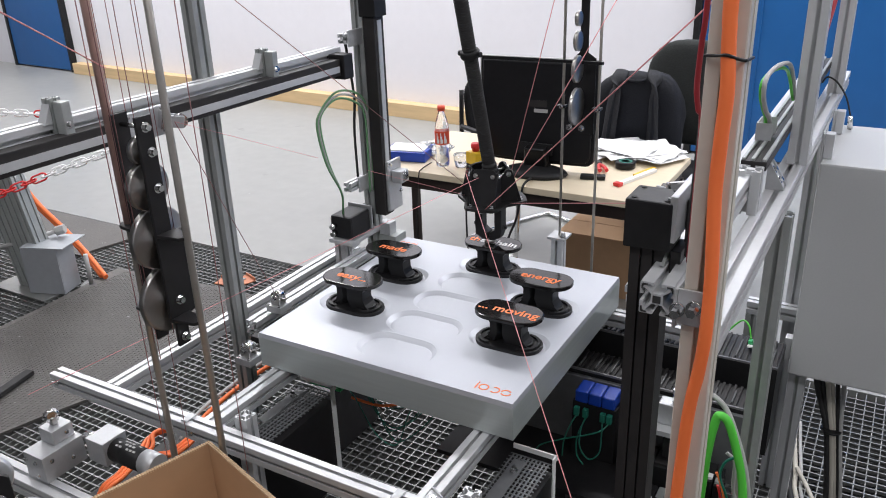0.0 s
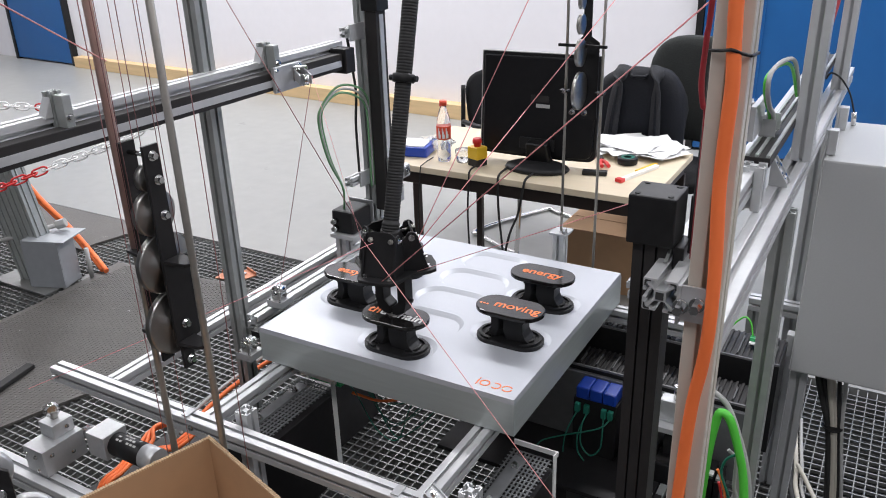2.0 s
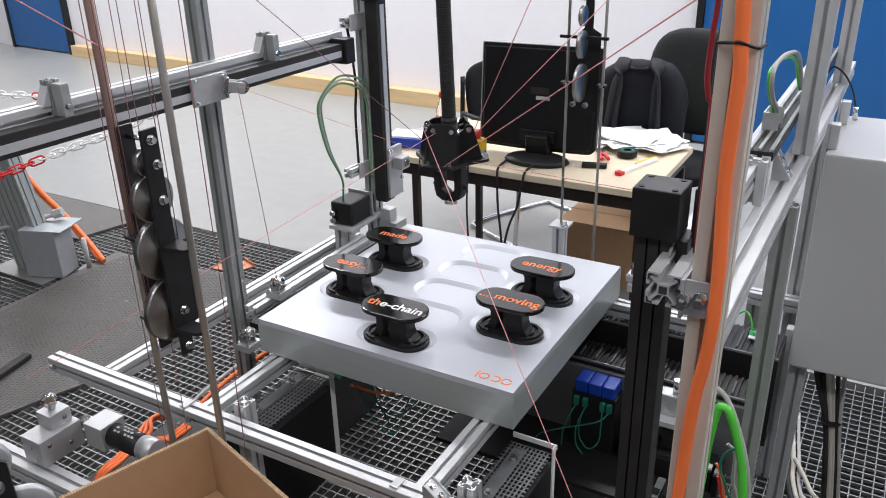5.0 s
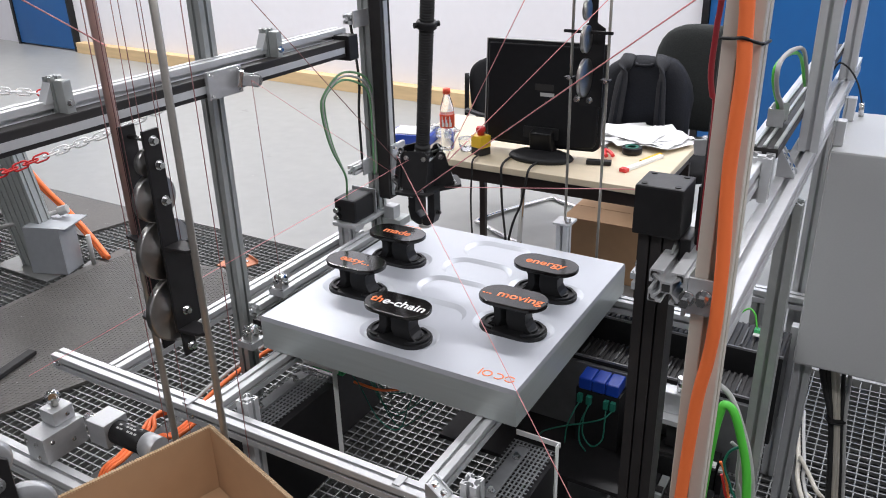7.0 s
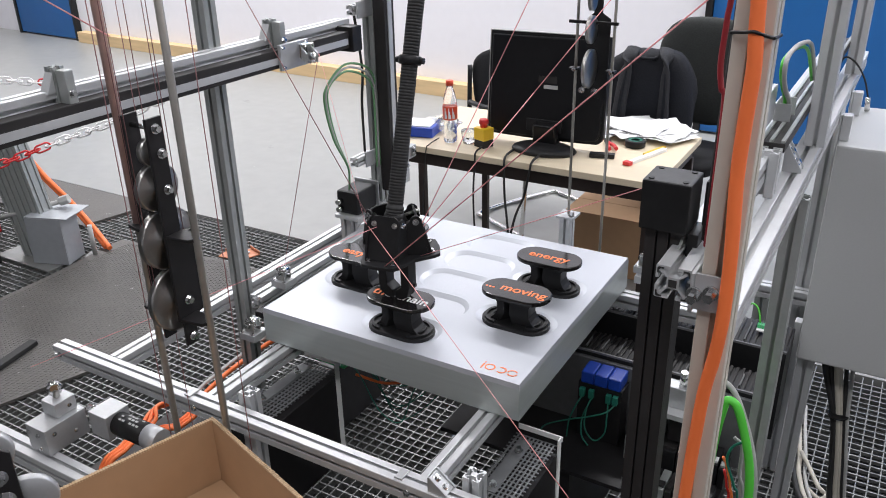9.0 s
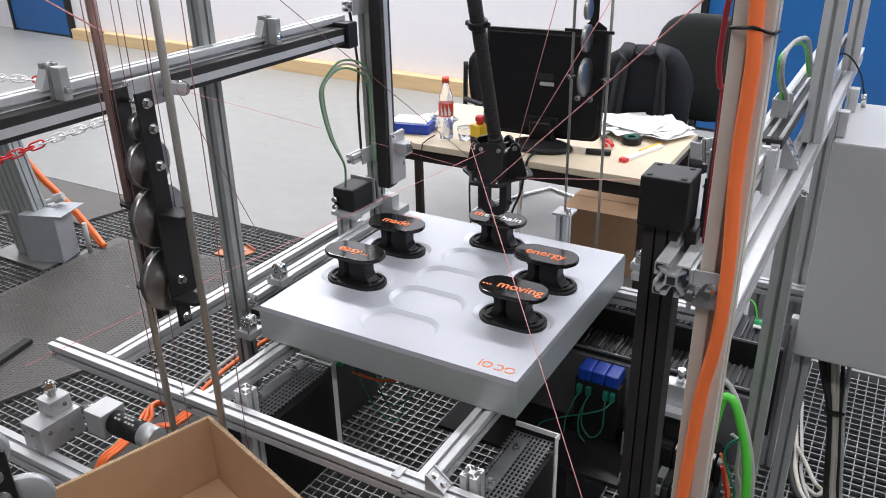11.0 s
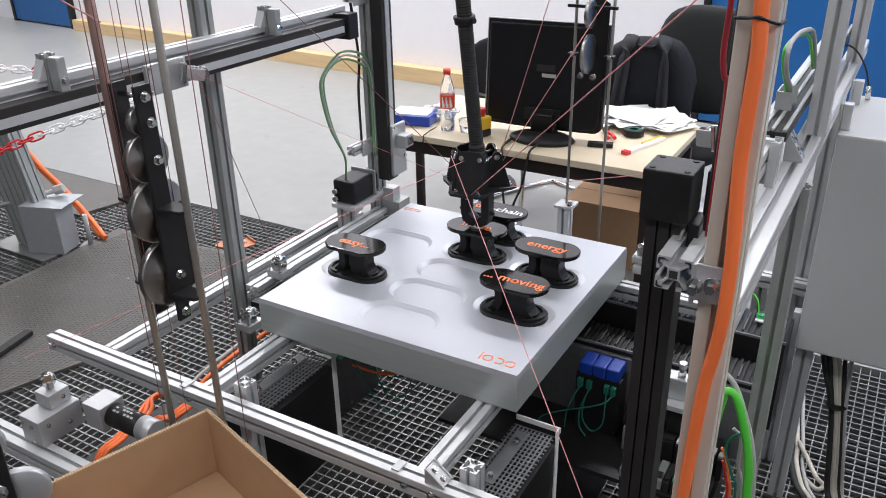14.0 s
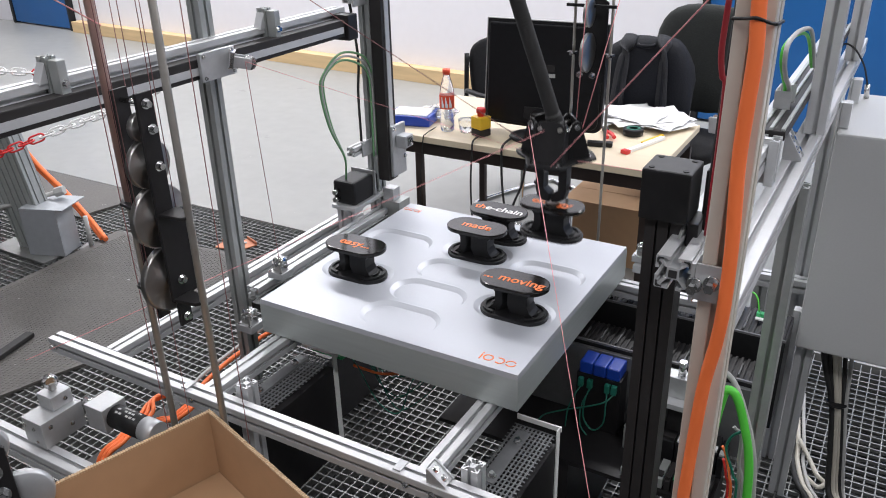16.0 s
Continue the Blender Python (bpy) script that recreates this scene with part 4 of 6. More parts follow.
# rear carriage on two thin rods behind the plate
rod("thin_rod", -0.832, 2.12, ROD, "thin steel rod behind the plate", 0.004, 0.86)
rod("thin_rod", -0.728, 2.12, ROD, "thin steel rod behind the plate", 0.004, 0.0)
def rear_carriage(m):
    t = thing("rear_carriage", m, "dark pulley carriage on thin rods behind the plate", "pulley carriage")
    part("back_plate", bevel(add_prism(bmesh.new(), [(-0.030, -0.03), (0.036, -0.03), (0.036, 0.185), (0.012, 0.20), (0.012, 0.34), (-0.012, 0.34), (-0.012, 0.20), (-0.030, 0.185)], -0.030, -0.026, pose(0, 0, 0, 90, 0, 0)), 0.001), BLACK, t, "black back plate")
    for z, r in ((0.062, 0.052), (0.165, 0.037), (0.24, 0.027), (0.298, 0.02)):
        bm = bmesh.new()
        add_lathe(bm, [(r * 0.3, -0.006), (r * 0.94, -0.005), (r, -0.004), (r * 0.95, 0), (r, 0.004), (r * 0.94, 0.005), (r * 0.3, 0.006)], 36, pose(0.004, -0.032, z, 0, 90, 0))
        part("pulley", bm, STEEL, t)
    for x in (-0.018, 0.018):
        bm = bmesh.new()
        bolt_mesh(bm, (x, -0.022, 0.0), (0, -1, 0), 0.006, 0.008)
        part("bolt", bm, CHROME, t)
    part("crossbar", bevel(add_box(bmesh.new(), -0.068, 0.070, -0.014, -0.006, 0.176, 0.184), 0.001), BLACK, t)
    for x in (-0.047, 0.057):
        part("guide_lug", bevel(add_box(bmesh.new(), x - 0.016, x + 0.010, -0.014, 0.010, 0.050, 0.056), 0.001), BLACK, t)
        part("screw", bolt_mesh(bmesh.new(), (x, -0.0145, 0.053), (0, -1, 0), 0.004, 0.005), CHROME, t)
    return t
rear = rear_carriage(pose(-0.785, 2.12, 1.22))
def rod_bracket():
    t = thing("rod_bracket", pose(-0.835, 2.12, 0.711), "silver bracket holding the thin rods behind the plate", "bracket")
    part("upright", add_prism(bmesh.new(), slot_outline(0.036, 0.036), -0.7, 0.14, pose(0, 0, 0)), ALU, t)
    bm = bmesh.new()
    add_box(bm, -0.025, 0.03, -0.03, 0.03, 0.1405, 0.148)
    part("cap_plate", bevel(bm, 0.001), MILLED, t)
    bm = bmesh.new()
    bolt_mesh(bm, (0.02, -0.015, 0.148), (0, 0, 1), 0.007, 0.010)
    part("bolt", bm, CHROME, t)
    return t
rod_bracket()

# sliding pulley holders on the two upper guides
def slider(m, side, label):
    t = thing("pulley_slider", m, label, "slider", "pulley sliders")
    bm = bmesh.new()
    add_box(bm, 0, side * 0.010, -0.055, 0.055, -0.035, 0.03)
    part("slide_plate", bevel(bm, 0.002), MILLED, t)
    for y, z in ((-0.045, 0.022), (0.045, 0.022), (-0.045, -0.027), (0.045, -0.027)):
        part("screw", bolt_mesh(bmesh.new(), (side * 0.010, y, z), (side, 0, 0), 0.003, 0.003), CHROME, t)
    f = new("swivel_fork")
    f.parent = t
    f.matrix_basis = pose(side * 0.018, 0.035, 0.0)
    for y in (-0.016, 0.012):
        bm = bmesh.new()
        add_box(bm, 0.0, 0.045, y, y + 0.005, -0.013, 0.013)
        part("cheek", bevel(bm, 0.002), MILLED, f)
    bm = bmesh.new()
    add_box(bm, -0.006, 0.006, -0.02, 0.02, -0.018, 0.022)
    part("hinge", bevel(bm, 0.003), CHROME, f)
    bm = bmesh.new()
    add_lathe(bm, [(0.016, -0.006), (0.013, 0), (0.016, 0.006)], 20, pose(0.040, 0, 0, 90, 0, 0))
    part("wheel", bm, CHROME, f)
    return t, f
slide_a, fork_a = slider(pose(-1.409, 1.4, 1.375), 1, "milled aluminium pulley slider on the far guide")
slide_b, fork_b = slider(pose(-0.2305, 1.4, 1.395), -1, "milled aluminium pulley slider on the near guide")

# ---- cable motor in the corner ----
def cable_motor():
    t = thing("cable_motor", pose(-1.438, 0.788, 0.711) @ Matrix.Diagonal((0.78, 0.78, 0.82, 1)), "silver cable winch block with a black motor and pulley", "motor")
    bm = bmesh.new()
    add_box(bm, -0.03, 0.05, -0.055, 0.07, 0.0, 0.075)
    part("block", bevel(bm, 0.002), MILLED, t)
    bm = bmesh.new()
    add_box(bm, -0.028, 0.030, 0.0, 0.062, 0.0755, 0.115)
    part("cap", bevel(bm, 0.002), MILLED, t)
    bm = bmesh.new()
    add_lathe(bm, [(0.009, -0.005), (0.020, -0.005), (0.017, 0), (0.020, 0.005), (0.009, 0.005)], 24, pose(-0.002, 0.03, 0.140, 0, 90, -30))
    part("pulley", bm, CHROME, t)
    bm = bmesh.new()
    add_box(bm, -0.01, 0.008, 0.022, 0.038, 0.1155, 0.135)
    part("pulley_fork", bevel(bm, 0.003), STEEL, t)
    bm = bmesh.new()
    add_cyl(bm, (0.051, 0.085, 0.06), (0.09, 0.085, 0.06), 0.018)
    part("shaft", bm, CHROME, t)
    bm = bmesh.new()
    add_box(bm, 0.09, 0.16, 0.05, 0.125, 0.02, 0.088)
    part("gear_block", bevel(bm, 0.002), MILLED, t)
    bm = bmesh.new()
    add_cyl(bm, (0.161, 0.088, 0.052), (0.272, 0.088, 0.052), 0.031, seg=28)
    part("motor_body", bm, BLACK, t, "black cylindrical motor with a worn label")
    bm = bmesh.new()
    add_cyl(bm, (0.2725, 0.088, 0.052), (0.322, 0.088, 0.052), 0.032, seg=28)
    part("motor_end", bm, MILLED, t)
    bm = bmesh.new()
    for j in range(3):
        for k in range(6):
            if (k * 5 + j * 3) % 4:
                add_box(bm, 0.180 + 0.013 * k, 0.189 + 0.013 * k, -0.0028, 0.0028, 0.0311, 0.0315, pose(0, 0.088, 0.052, 70 - 90 + 22 * j, 0, 0))
    part("label_print", bm, GREY_CABLE, t)
    for x, y, z in ((0.02, -0.056, 0.055), (0.02, -0.056, 0.015), (-0.02, -0.056, 0.055)):
        part("screw", bolt_mesh(bmesh.new(), (x, y, z), (0, -1, 0), 0.004, 0.003), CHROME, t)
    for y, z in ((-0.03, 0.055), (0.03, 0.03), (0.04, 0.095)):
        part("screw", bolt_mesh(bmesh.new(), (0.051 if z < 0.08 else 0.031, y, z), (1, 0, 0), 0.004, 0.003), CHROME, t)
    return t
cable_motor()

# ---- cardboard box in front ----
def carton():
    L = 0.40
    t = thing("cardboard_box", pose(-1.03, 0.865, 0.862, 0, 0, -17), "open brown cardboard box with raised flaps", "box")
    w = 0.006
    def panel(name, pts):
        bm = bmesh.new()
        add_prism(bm, pts, -w / 2, w / 2)
        return bm
    H = 0.30
    bm = add_box(bmesh.new(), -w, 0, -0.42, 0, -H, 0)
    part("side_panel", bm, CARD, t)
    bm = add_box(bmesh.new(), 0.0005, L, -w, 0, -H, 0)
    part("side_panel", bm, CARD, t)
    bm = add_box(bmesh.new(), L + 0.0005, L + w, -0.42, 0, -H, -0.06)
    part("side_panel", bm, CARD, t)
    bm = add_box(bmesh.new(), 0.0005, L, -0.42, -0.42 + w, -H, -0.04)
    part("side_panel", bm, CARD, t)
    bm = add_box(bmesh.new(), 0.0005, L, -0.413, -w - 0.0005, -0.150, -0.144)
    part("bottom_panel", bm, CARD, t)
    part("bottom_flap", add_box(bmesh.new(), 0.002, L - 0.002, -0.20, -w - 0.001, -0.1435, -0.140), CARD, t, "inner bottom flap")
    for (x0, x1, y0, y1) in ((-w - 0.0006, 0.0006, -0.42, 0.0008), (0.0008, L, -w - 0.0006, 0.0006)):
        bm = bmesh.new()
        n = 90
        for k in range(n):
            a = k / n
            b = (k + 0.5 + 0.45 * abs(noise.noise((k * 0.7, x0 * 9, 0)))) / n
            if x1 - x0 < 0.05:
                add_box(bm, x0, x1, y0 + (y1 - y0) * a, y0 + (y1 - y0) * b, -0.003, 0.0006 + 0.0018 * abs(noise.noise((k * 0.31, 3, 1))))
            else:
                add_box(bm, x0 + (x1 - x0) * a, x0 + (x1 - x0) * b, y0, y1, -0.003, 0.0006 + 0.0018 * abs(noise.noise((k * 0.31, 7, 1))))
        part("cut_edge", bm, CARD_EDGE, t, "fluted torn cardboard edge")
    return t
carton()

# ---- desk and what stands on it ----
def desk():
    t = thing("desk", pose(-1.36, 3.14, 0), "beech laminate desk on a dark steel frame", "desk")
    bm = add_box(bmesh.new(), -0.60, 0.60, -0.33, 0.33, 0.712, 0.74)
    part("tabletop", bevel(bm, 0.003), DESK, t, "pale beech laminate top")
    for y in (-0.31, 0.29):
        bm = add_box(bmesh.new(), -0.57, 0.57, y, y + 0.025, 0.655, 0.711)
        part("rail", bm, DESK_FRAME, t)
    for x in (-0.58, 0.55):
        bm = add_box(bmesh.new(), x, x + 0.025, -0.284, 0.289, 0.655, 0.711)
        part("rail", bm, DESK_FRAME, t)
        for y in (-0.31, 0.285):
            xx = x + (0.0 if x > 0 else 0.13)
            bm = add_box(bmesh.new(), xx, xx + 0.03, y, y + 0.03, 0.0, 0.654)
            part("leg", bevel(bm, 0.003), DESK_FRAME, t)
    return t
desk()

def monitor():
    t = thing("monitor", pose(-1.322, 3.08, 0.741, 0, 0, 3), "black flat monitor seen from behind on an oval foot", "monitor")
    bm = bmesh.new()
    bmesh.ops.create_uvsphere(bm, u_segments=28, v_segments=10, radius=1.0)
    bmesh.ops.transform(bm, matrix=Matrix.Translation((0.03, -0.10, 0.008)) @ Matrix.Diagonal((0.140, 0.088, 0.030, 1)), verts=bm.verts)
    for v in bm.verts:
        v.co.z = max(v.co.z, 0.0)
    for f in bm.faces:
        f.smooth = True
    part("foot", bm, BLACK, t)
    bm = bmesh.new()
    add_prism(bm, [(-0.062, 0.020), (0.062, 0.020), (0.050, 0.05), (0.046, 0.12), (-0.046, 0.12), (-0.050, 0.05)], -0.022, 0.022, pose(0.03, -0.075, 0, 90 + 12, 0, 0))
    part("neck", bevel(bm, 0.010, 3), GLOSS_SHELL, t)
    tilt = pose(0, 0, 0.028, -5, 0, 0)
    def slab(w, h, z0, y0, y1, r):
        """Upright slab with rounded lower corners."""
        pts = [(-w, h), (-w, z0 + r)] + [(-w + r - r * math.cos(a), z0 + r - r * math.sin(a)) for a in [math.pi * q / 12 for q in range(1, 7)]]
        pts += [(x, z0 - 0.004 * (1 - (x / (w - r)) ** 2)) for x in [(w - r) * q / 4 for q in range(-3, 4)]]
        pts += [(w - r + r * math.sin(a), z0 + r - r * math.cos(a)) for a in [math.pi * q / 12 for q in range(0, 6)]] + [(w, z0 + r), (w, h)]
        return add_prism(bmesh.new(), pts, -y1, -y0, tilt @ pose(0, 0, 0, 90, 0, 0))
    part("panel", bevel(slab(0.256, 0.430, 0.0, -0.030, 0.0, 0.035), 0.003), BLACK, t, "black plastic panel rim")
    part("back_shell", bevel(slab(0.244, 0.418, 0.012, -0.048, -0.0302, 0.035), 0.012, 3), GLOSS_SHELL, t, "dark satin back shell")
    bm = bmesh.new()
    add_box(bm, -0.258, 0.258, -0.033, -0.002, 0.4305, 0.4335, tilt)
    add_box(bm, -0.2595, -0.2565, -0.033, -0.002, 0.02, 0.433, tilt)
    part("bezel_edge", bm, GREY_CABLE, t, "pale grey front bezel edge")
    bm = add_box(bmesh.new(), -0.03, 0.05, -0.0495, -0.0485, 0.235, 0.262, tilt)
    part("sticker", bm, RAIL_BLACK, t)
    bm = add_box(bmesh.new(), -0.005, 0.055, -0.0500, -0.0485, 0.212, 0.227, tilt)
    part("sticker", bm, GREY_CABLE, t, "pale printed sticker")
    bm = add_box(bmesh.new(), -0.07, 0.085, -0.056, -0.0485, 0.035, 0.085, tilt)
    part("hinge_cover", bevel(bm, 0.012, 3), BLACK, t)
    return t
monitor()

def bottle():
    t = thing("bottle", pose(-1.70, 2.925, 0.741) @ Matrix.Diagonal((0.86, 0.86, 0.86, 1)), "clear plastic bottle with a red label and cap", "bottle")
    bm = bmesh.new()
    add_lathe(bm, [(0.026, 0), (0.033, 0.006), (0.035, 0.03), (0.033, 0.08), (0.0345, 0.12), (0.036, 0.185), (0.033, 0.215), (0.025, 0.250), (0.017, 0.272), (0.016, 0.285)], 24)
    part("body", bm, CLEAR, t, "clear bottle body")
    bm = bmesh.new()
    add_lathe(bm, [(0.0362, 0.118), (0.0369, 0.120), (0.0374, 0.183), (0.0368, 0.185)], 24)
    part("label", bm, LABEL_RED, t, "orange-red paper label")
    bm = bmesh.new()
    for k in range(3):
        a0 = radians(-100 + 30 * k)
        for q in range(3):
            a = a0 + q * 0.12
            add_box(bm, -0.0022, 0.0022, -0.0010, 0.0006, 0.126, 0.178 - 0.016 * q, pose(0.0376 * math.cos(a), 0.0376 * math.sin(a), 0, 0, 0, math.degrees(a) + 90))
    part("label_print", bm, WHITE_INK, t)
    bm = add_cyl(bmesh.new(), (0, 0, 0.2855), (0, 0, 0.31), 0.0195, 0.0185, 20)
    part("cap", bm, LABEL_RED, t)
    return t
bottle()

def estop():
    t = thing("emergency_stop", pose(-1.54, 2.93, 0.741, 0, 0, -20) @ Matrix.Diagonal((0.84, 0.84, 1.12, 1)), "yellow emergency stop box with a red mushroom button", "switch")
    bm = add_box(bmesh.new(), -0.037, 0.037, -0.035, 0.035, 0.028, 0.075)
    part("box", bevel(bm, 0.005), YELLOW, t)
    bm = add_box(bmesh.new(), -0.036, 0.036, -0.034, 0.034, 0.0, 0.0275)
    part("lower_box", bevel(bm, 0.004), RAIL_BLACK, t)
    bm = bmesh.new()
    add_lathe(bm, [(0.018, 0.0755), (0.018, 0.085), (0.024, 0.088), (0.024, 0.10), (0.020, 0.106)], 20)
    part("button", bm, RED, t)
    return t
estop()

def blue_tray():
    t = thing("blue_case", pose(-1.905, 2.975, 0.741, 0, 0, 12), "blue plastic case with papers on top", "case")
    bm = add_box(bmesh.new(), -0.10, 0.10, -0.07, 0.07, 0, 0.045)
    part("case", bevel(bm, 0.006), BLUE, t)
    bm = add_box(bmesh.new(), -0.085, 0.085, -0.06, 0.06, 0.0455, 0.05)
    part("sheet", bm, PAPER, t)
    return t
blue_tray()
bm = bmesh.new()
bmesh.ops.create_icosphere(bm, subdivisions=3, radius=1)
for v in bm.verts:
    n = noise.noise(v.co * 2.2) * 0.45
    v.co = Vector((v.co.x * 0.085, v.co.y * 0.06, max(-0.02, v.co.z * 0.03))) * (1 + n)
bmesh.ops.transform(bm, matrix=pose(-1.825, 3.06, 0.772), verts=bm.verts)
single("crumpled_bag", bm, CLEAR, "crumpled clear plastic bag on the desk", "bag")

random.seed(4)
for k in range(16):
    x, y, a = -1.035 + random.uniform(-0.10, 0.10), 3.435 + random.uniform(-0.055, 0.03), random.uniform(40, 140)
    bm = bmesh.new()
    nx = 4
    z = 0.7412 + k * 0.0012
    g0 = [[bm.verts.new(pose(x, y, z, 0, 0, a) @ Vector((-0.105 + 0.21 * i / nx, -0.148 + 0.296 * j / nx, 0.016 * random.random() * (i in (0, nx) or j in (0, nx)) + 0.002 * random.random()))) for j in range(nx + 1)] for i in range(nx + 1)]
    for i in range(nx):
        for j in range(nx):
            bm.faces.new((g0[i][j], g0[i + 1][j], g0[i + 1][j + 1], g0[i][j + 1]))
    res = bmesh.ops.extrude_face_region(bm, geom=bm.faces[:])
    bmesh.ops.translate(bm, vec=(0, 0, 0.0005), verts=[v for v in res["geom"] if isinstance(v, bmesh.types.BMVert)])
    single("paper_sheet", bm, PAPER, "loose white paper sheet in a heap on the desk", "paper", "papers on the desk")

def tape_reel():
    t = thing("tape_reel", pose(-0.974, 3.215, 0.741 + 0.0005), "black tape roll lying on the desk", "tape")
    bm = bmesh.new()
    add_lathe(bm, [(0.040, 0), (0.042, 0.002), (0.042, 0.026), (0.040, 0.028)], 28)
    part("roll", bm, BLACK, t)
    bm = bmesh.new()
    add_lathe(bm, [(0.018, 0.0285), (0.02, 0.0290), (0.028, 0.0290), (0.029, 0.0285)], 24)
    part("core", bm, DARK_GREEN, t)
    return t
tape_reel()
def desk_tool():
    t = thing("folding_ruler", pose(-0.893, 3.10, 0.741, 0, 0, 72), "white folding ruler with a yellow stripe on the desk", "ruler")
    part("leaf", add_box(bmesh.new(), -0.12, 0.12, -0.02, 0.0, 0, 0.012), WHITE_PLASTIC, t)
    part("leaf", add_box(bmesh.new(), -0.0, 0.14, 0.0008, 0.014, 0, 0.012), YELLOW, t, "yellow leaf")
    part("end_tag", add_box(bmesh.new(), -0.145, -0.1205, -0.024, 0.006, 0, 0.014), RED, t)
    t = thing("pliers", pose(-1.075, 3.175, 0.741, 0, 0, -60), "red handled pliers with black jaws on the desk", "pliers")
    bm = bmesh.new()
    add_sweep(bm, [(0.0, 0.0, 0.012), (0.04, 0.012, 0.014), (0.09, 0.014, 0.014)], 0.008)
    part("handle", bm, RED, t)
    bm = bmesh.new()
    add_sweep(bm, [(0.0, 0.0, 0.012), (0.04, -0.012, 0.014), (0.09, -0.014, 0.014)], 0.008)
    part("handle", bm, RED, t)
    part("jaws", bevel(add_box(bmesh.new(), -0.05, -0.006, -0.012, 0.012, 0.003, 0.02), 0.003), RAIL_BLACK, t)
    t = thing("black_block", pose(-1.046, 3.014, 0.741, 0, 0, 14), "small black plastic adapter on the desk", "adapter")
    part("body", bevel(add_box(bmesh.new(), -0.05, 0.05, -0.016, 0.016, 0, 0.018), 0.003), BLACK, t)
desk_tool()
bm = bmesh.new()
add_lathe(bm, [(0.028, 0), (0.034, 0.03), (0.036, 0.055)], 18, pose(-1.62, 2.95, 0.741))
single("plastic_cup", bm, CLEAR, "clear plastic cup on the desk", "cup")

# ---- chairs, backpack, carton under the desk ----
def soft_block(w, d, h, r, puff=0.0):
    bm = bmesh.new()
    bmesh.ops.create_cube(bm, size=1)
    bmesh.ops.subdivide_edges(bm, edges=bm.edges[:], cuts=7, use_grid_fill=True)
    for v in bm.verts:
        q = Vector((v.co.x * 2, v.co.y * 2, v.co.z * 2))
        p = (abs(q.x) ** r + abs(q.y) ** r + abs(q.z) ** r) ** (1 / r)
        m = max(abs(q.x), abs(q.y), abs(q.z))
        q = q * (m / p) if p else q
        v.co = Vector((q.x * w / 2, q.y * d / 2, q.z * h / 2)) * (1 + puff * noise.noise(q * 1.7))
    for f in bm.faces:
        f.smooth = True
    return bm

def office_chair(m, label, back_h=0.52):
    t = thing("office_chair", m, label, "chair", "office chairs")
    bm = soft_block(0.52, 0.09, back_h, 3)
    bmesh.ops.transform(bm, matrix=pose(0, 0.21, 0.62 + back_h / 2, -8, 0, 0), verts=bm.verts)
    part("backrest", bm, CHAIR, t, "rounded dark grey fabric backrest")
    bm = soft_block(0.48, 0.46, 0.09, 4)
    bmesh.ops.transform(bm, matrix=pose(0, 0, 0.50), verts=bm.verts)
    part("seat", bm, FABRIC, t)
    bm = add_cyl(bmesh.new(), (0, 0, 0.09), (0, 0, 0.455), 0.025)
    part("column", bm, BLACK, t)
    for s in (-1, 1):
        bm = bmesh.new()
        add_sweep(bm, [(s * 0.22, 0.10, 0.47), (s * 0.275, 0.10, 0.5), (s * 0.28, 0.10, 0.66), (s * 0.27, -0.03, 0.685), (s * 0.27, -0.16, 0.68)], 0.018)
        part("armrest", bm, BLACK, t)
    for k in range(5):
        bm = bmesh.new()
        a = 2 * math.pi * k / 5
        add_sweep(bm, [(0, 0, 0.09), (0.15 * math.cos(a), 0.15 * math.sin(a), 0.08), (0.28 * math.cos(a), 0.28 * math.sin(a), 0.062)], 0.02)
        part("foot_arm", bm, BLACK, t)
        bm = add_cyl(bmesh.new(), (0.29 * math.cos(a) - 0.02, 0.29 * math.sin(a), 0.028), (0.29 * math.cos(a) + 0.02, 0.29 * math.sin(a), 0.028), 0.028)
        part("castor", bm, BLACK, t)
    return t
office_chair(pose(-0.960, 3.92, 0, 0, 0, -10), "black fabric office chair with a backpack on it", 0.52)

def backpack(m):
    t = thing("backpack", m, "dark nylon backpack with shoulder straps resting on the chair", "backpack")
    bm = soft_block(0.45, 0.24, 0.50, 4.2, 0.06)
    for v in bm.verts:
        v.co.x *= 1.0 - 0.20 * max(0, v.co.z / 0.25) ** 2
    part("bag", bm, NAVY, t)
    for s in (-1, 1):
        bm = bmesh.new()
        add_sweep(bm, [(s * 0.075, -0.06, 0.250), (s * 0.085, -0.125, 0.20), (s * 0.095, -0.15, 0.05), (s * 0.105, -0.15, -0.1), (s * 0.13, -0.12, -0.21)], 0.034, 10, flat=0.35)
        part("strap", bm, STRAP, t, "padded dark grey shoulder strap")
        bm = bmesh.new()
        add_sweep(bm, [(s * 0.085, -0.140, 0.195), (s * 0.095, -0.166, 0.05), (s * 0.105, -0.166, -0.1)], 0.010, 8, flat=0.4)
        part("webbing", bm, NAVY, t)
    bm = bmesh.new()
    add_sweep(bm, [(-0.04, -0.085, 0.215), (-0.025, -0.125, 0.205), (0.025, -0.125, 0.205), (0.04, -0.085, 0.215)], 0.008)
    part("grab_loop", bm, NAVY, t)
    bm = soft_block(0.2, 0.03, 0.26, 4)
    bmesh.ops.transform(bm, matrix=pose(0, -0.095, -0.02), verts=bm.verts)
    part("back_pad", bm, FABRIC, t)
    return t
backpack(pose(-1.10, 3.76, 0.785, -12, 0, 8))

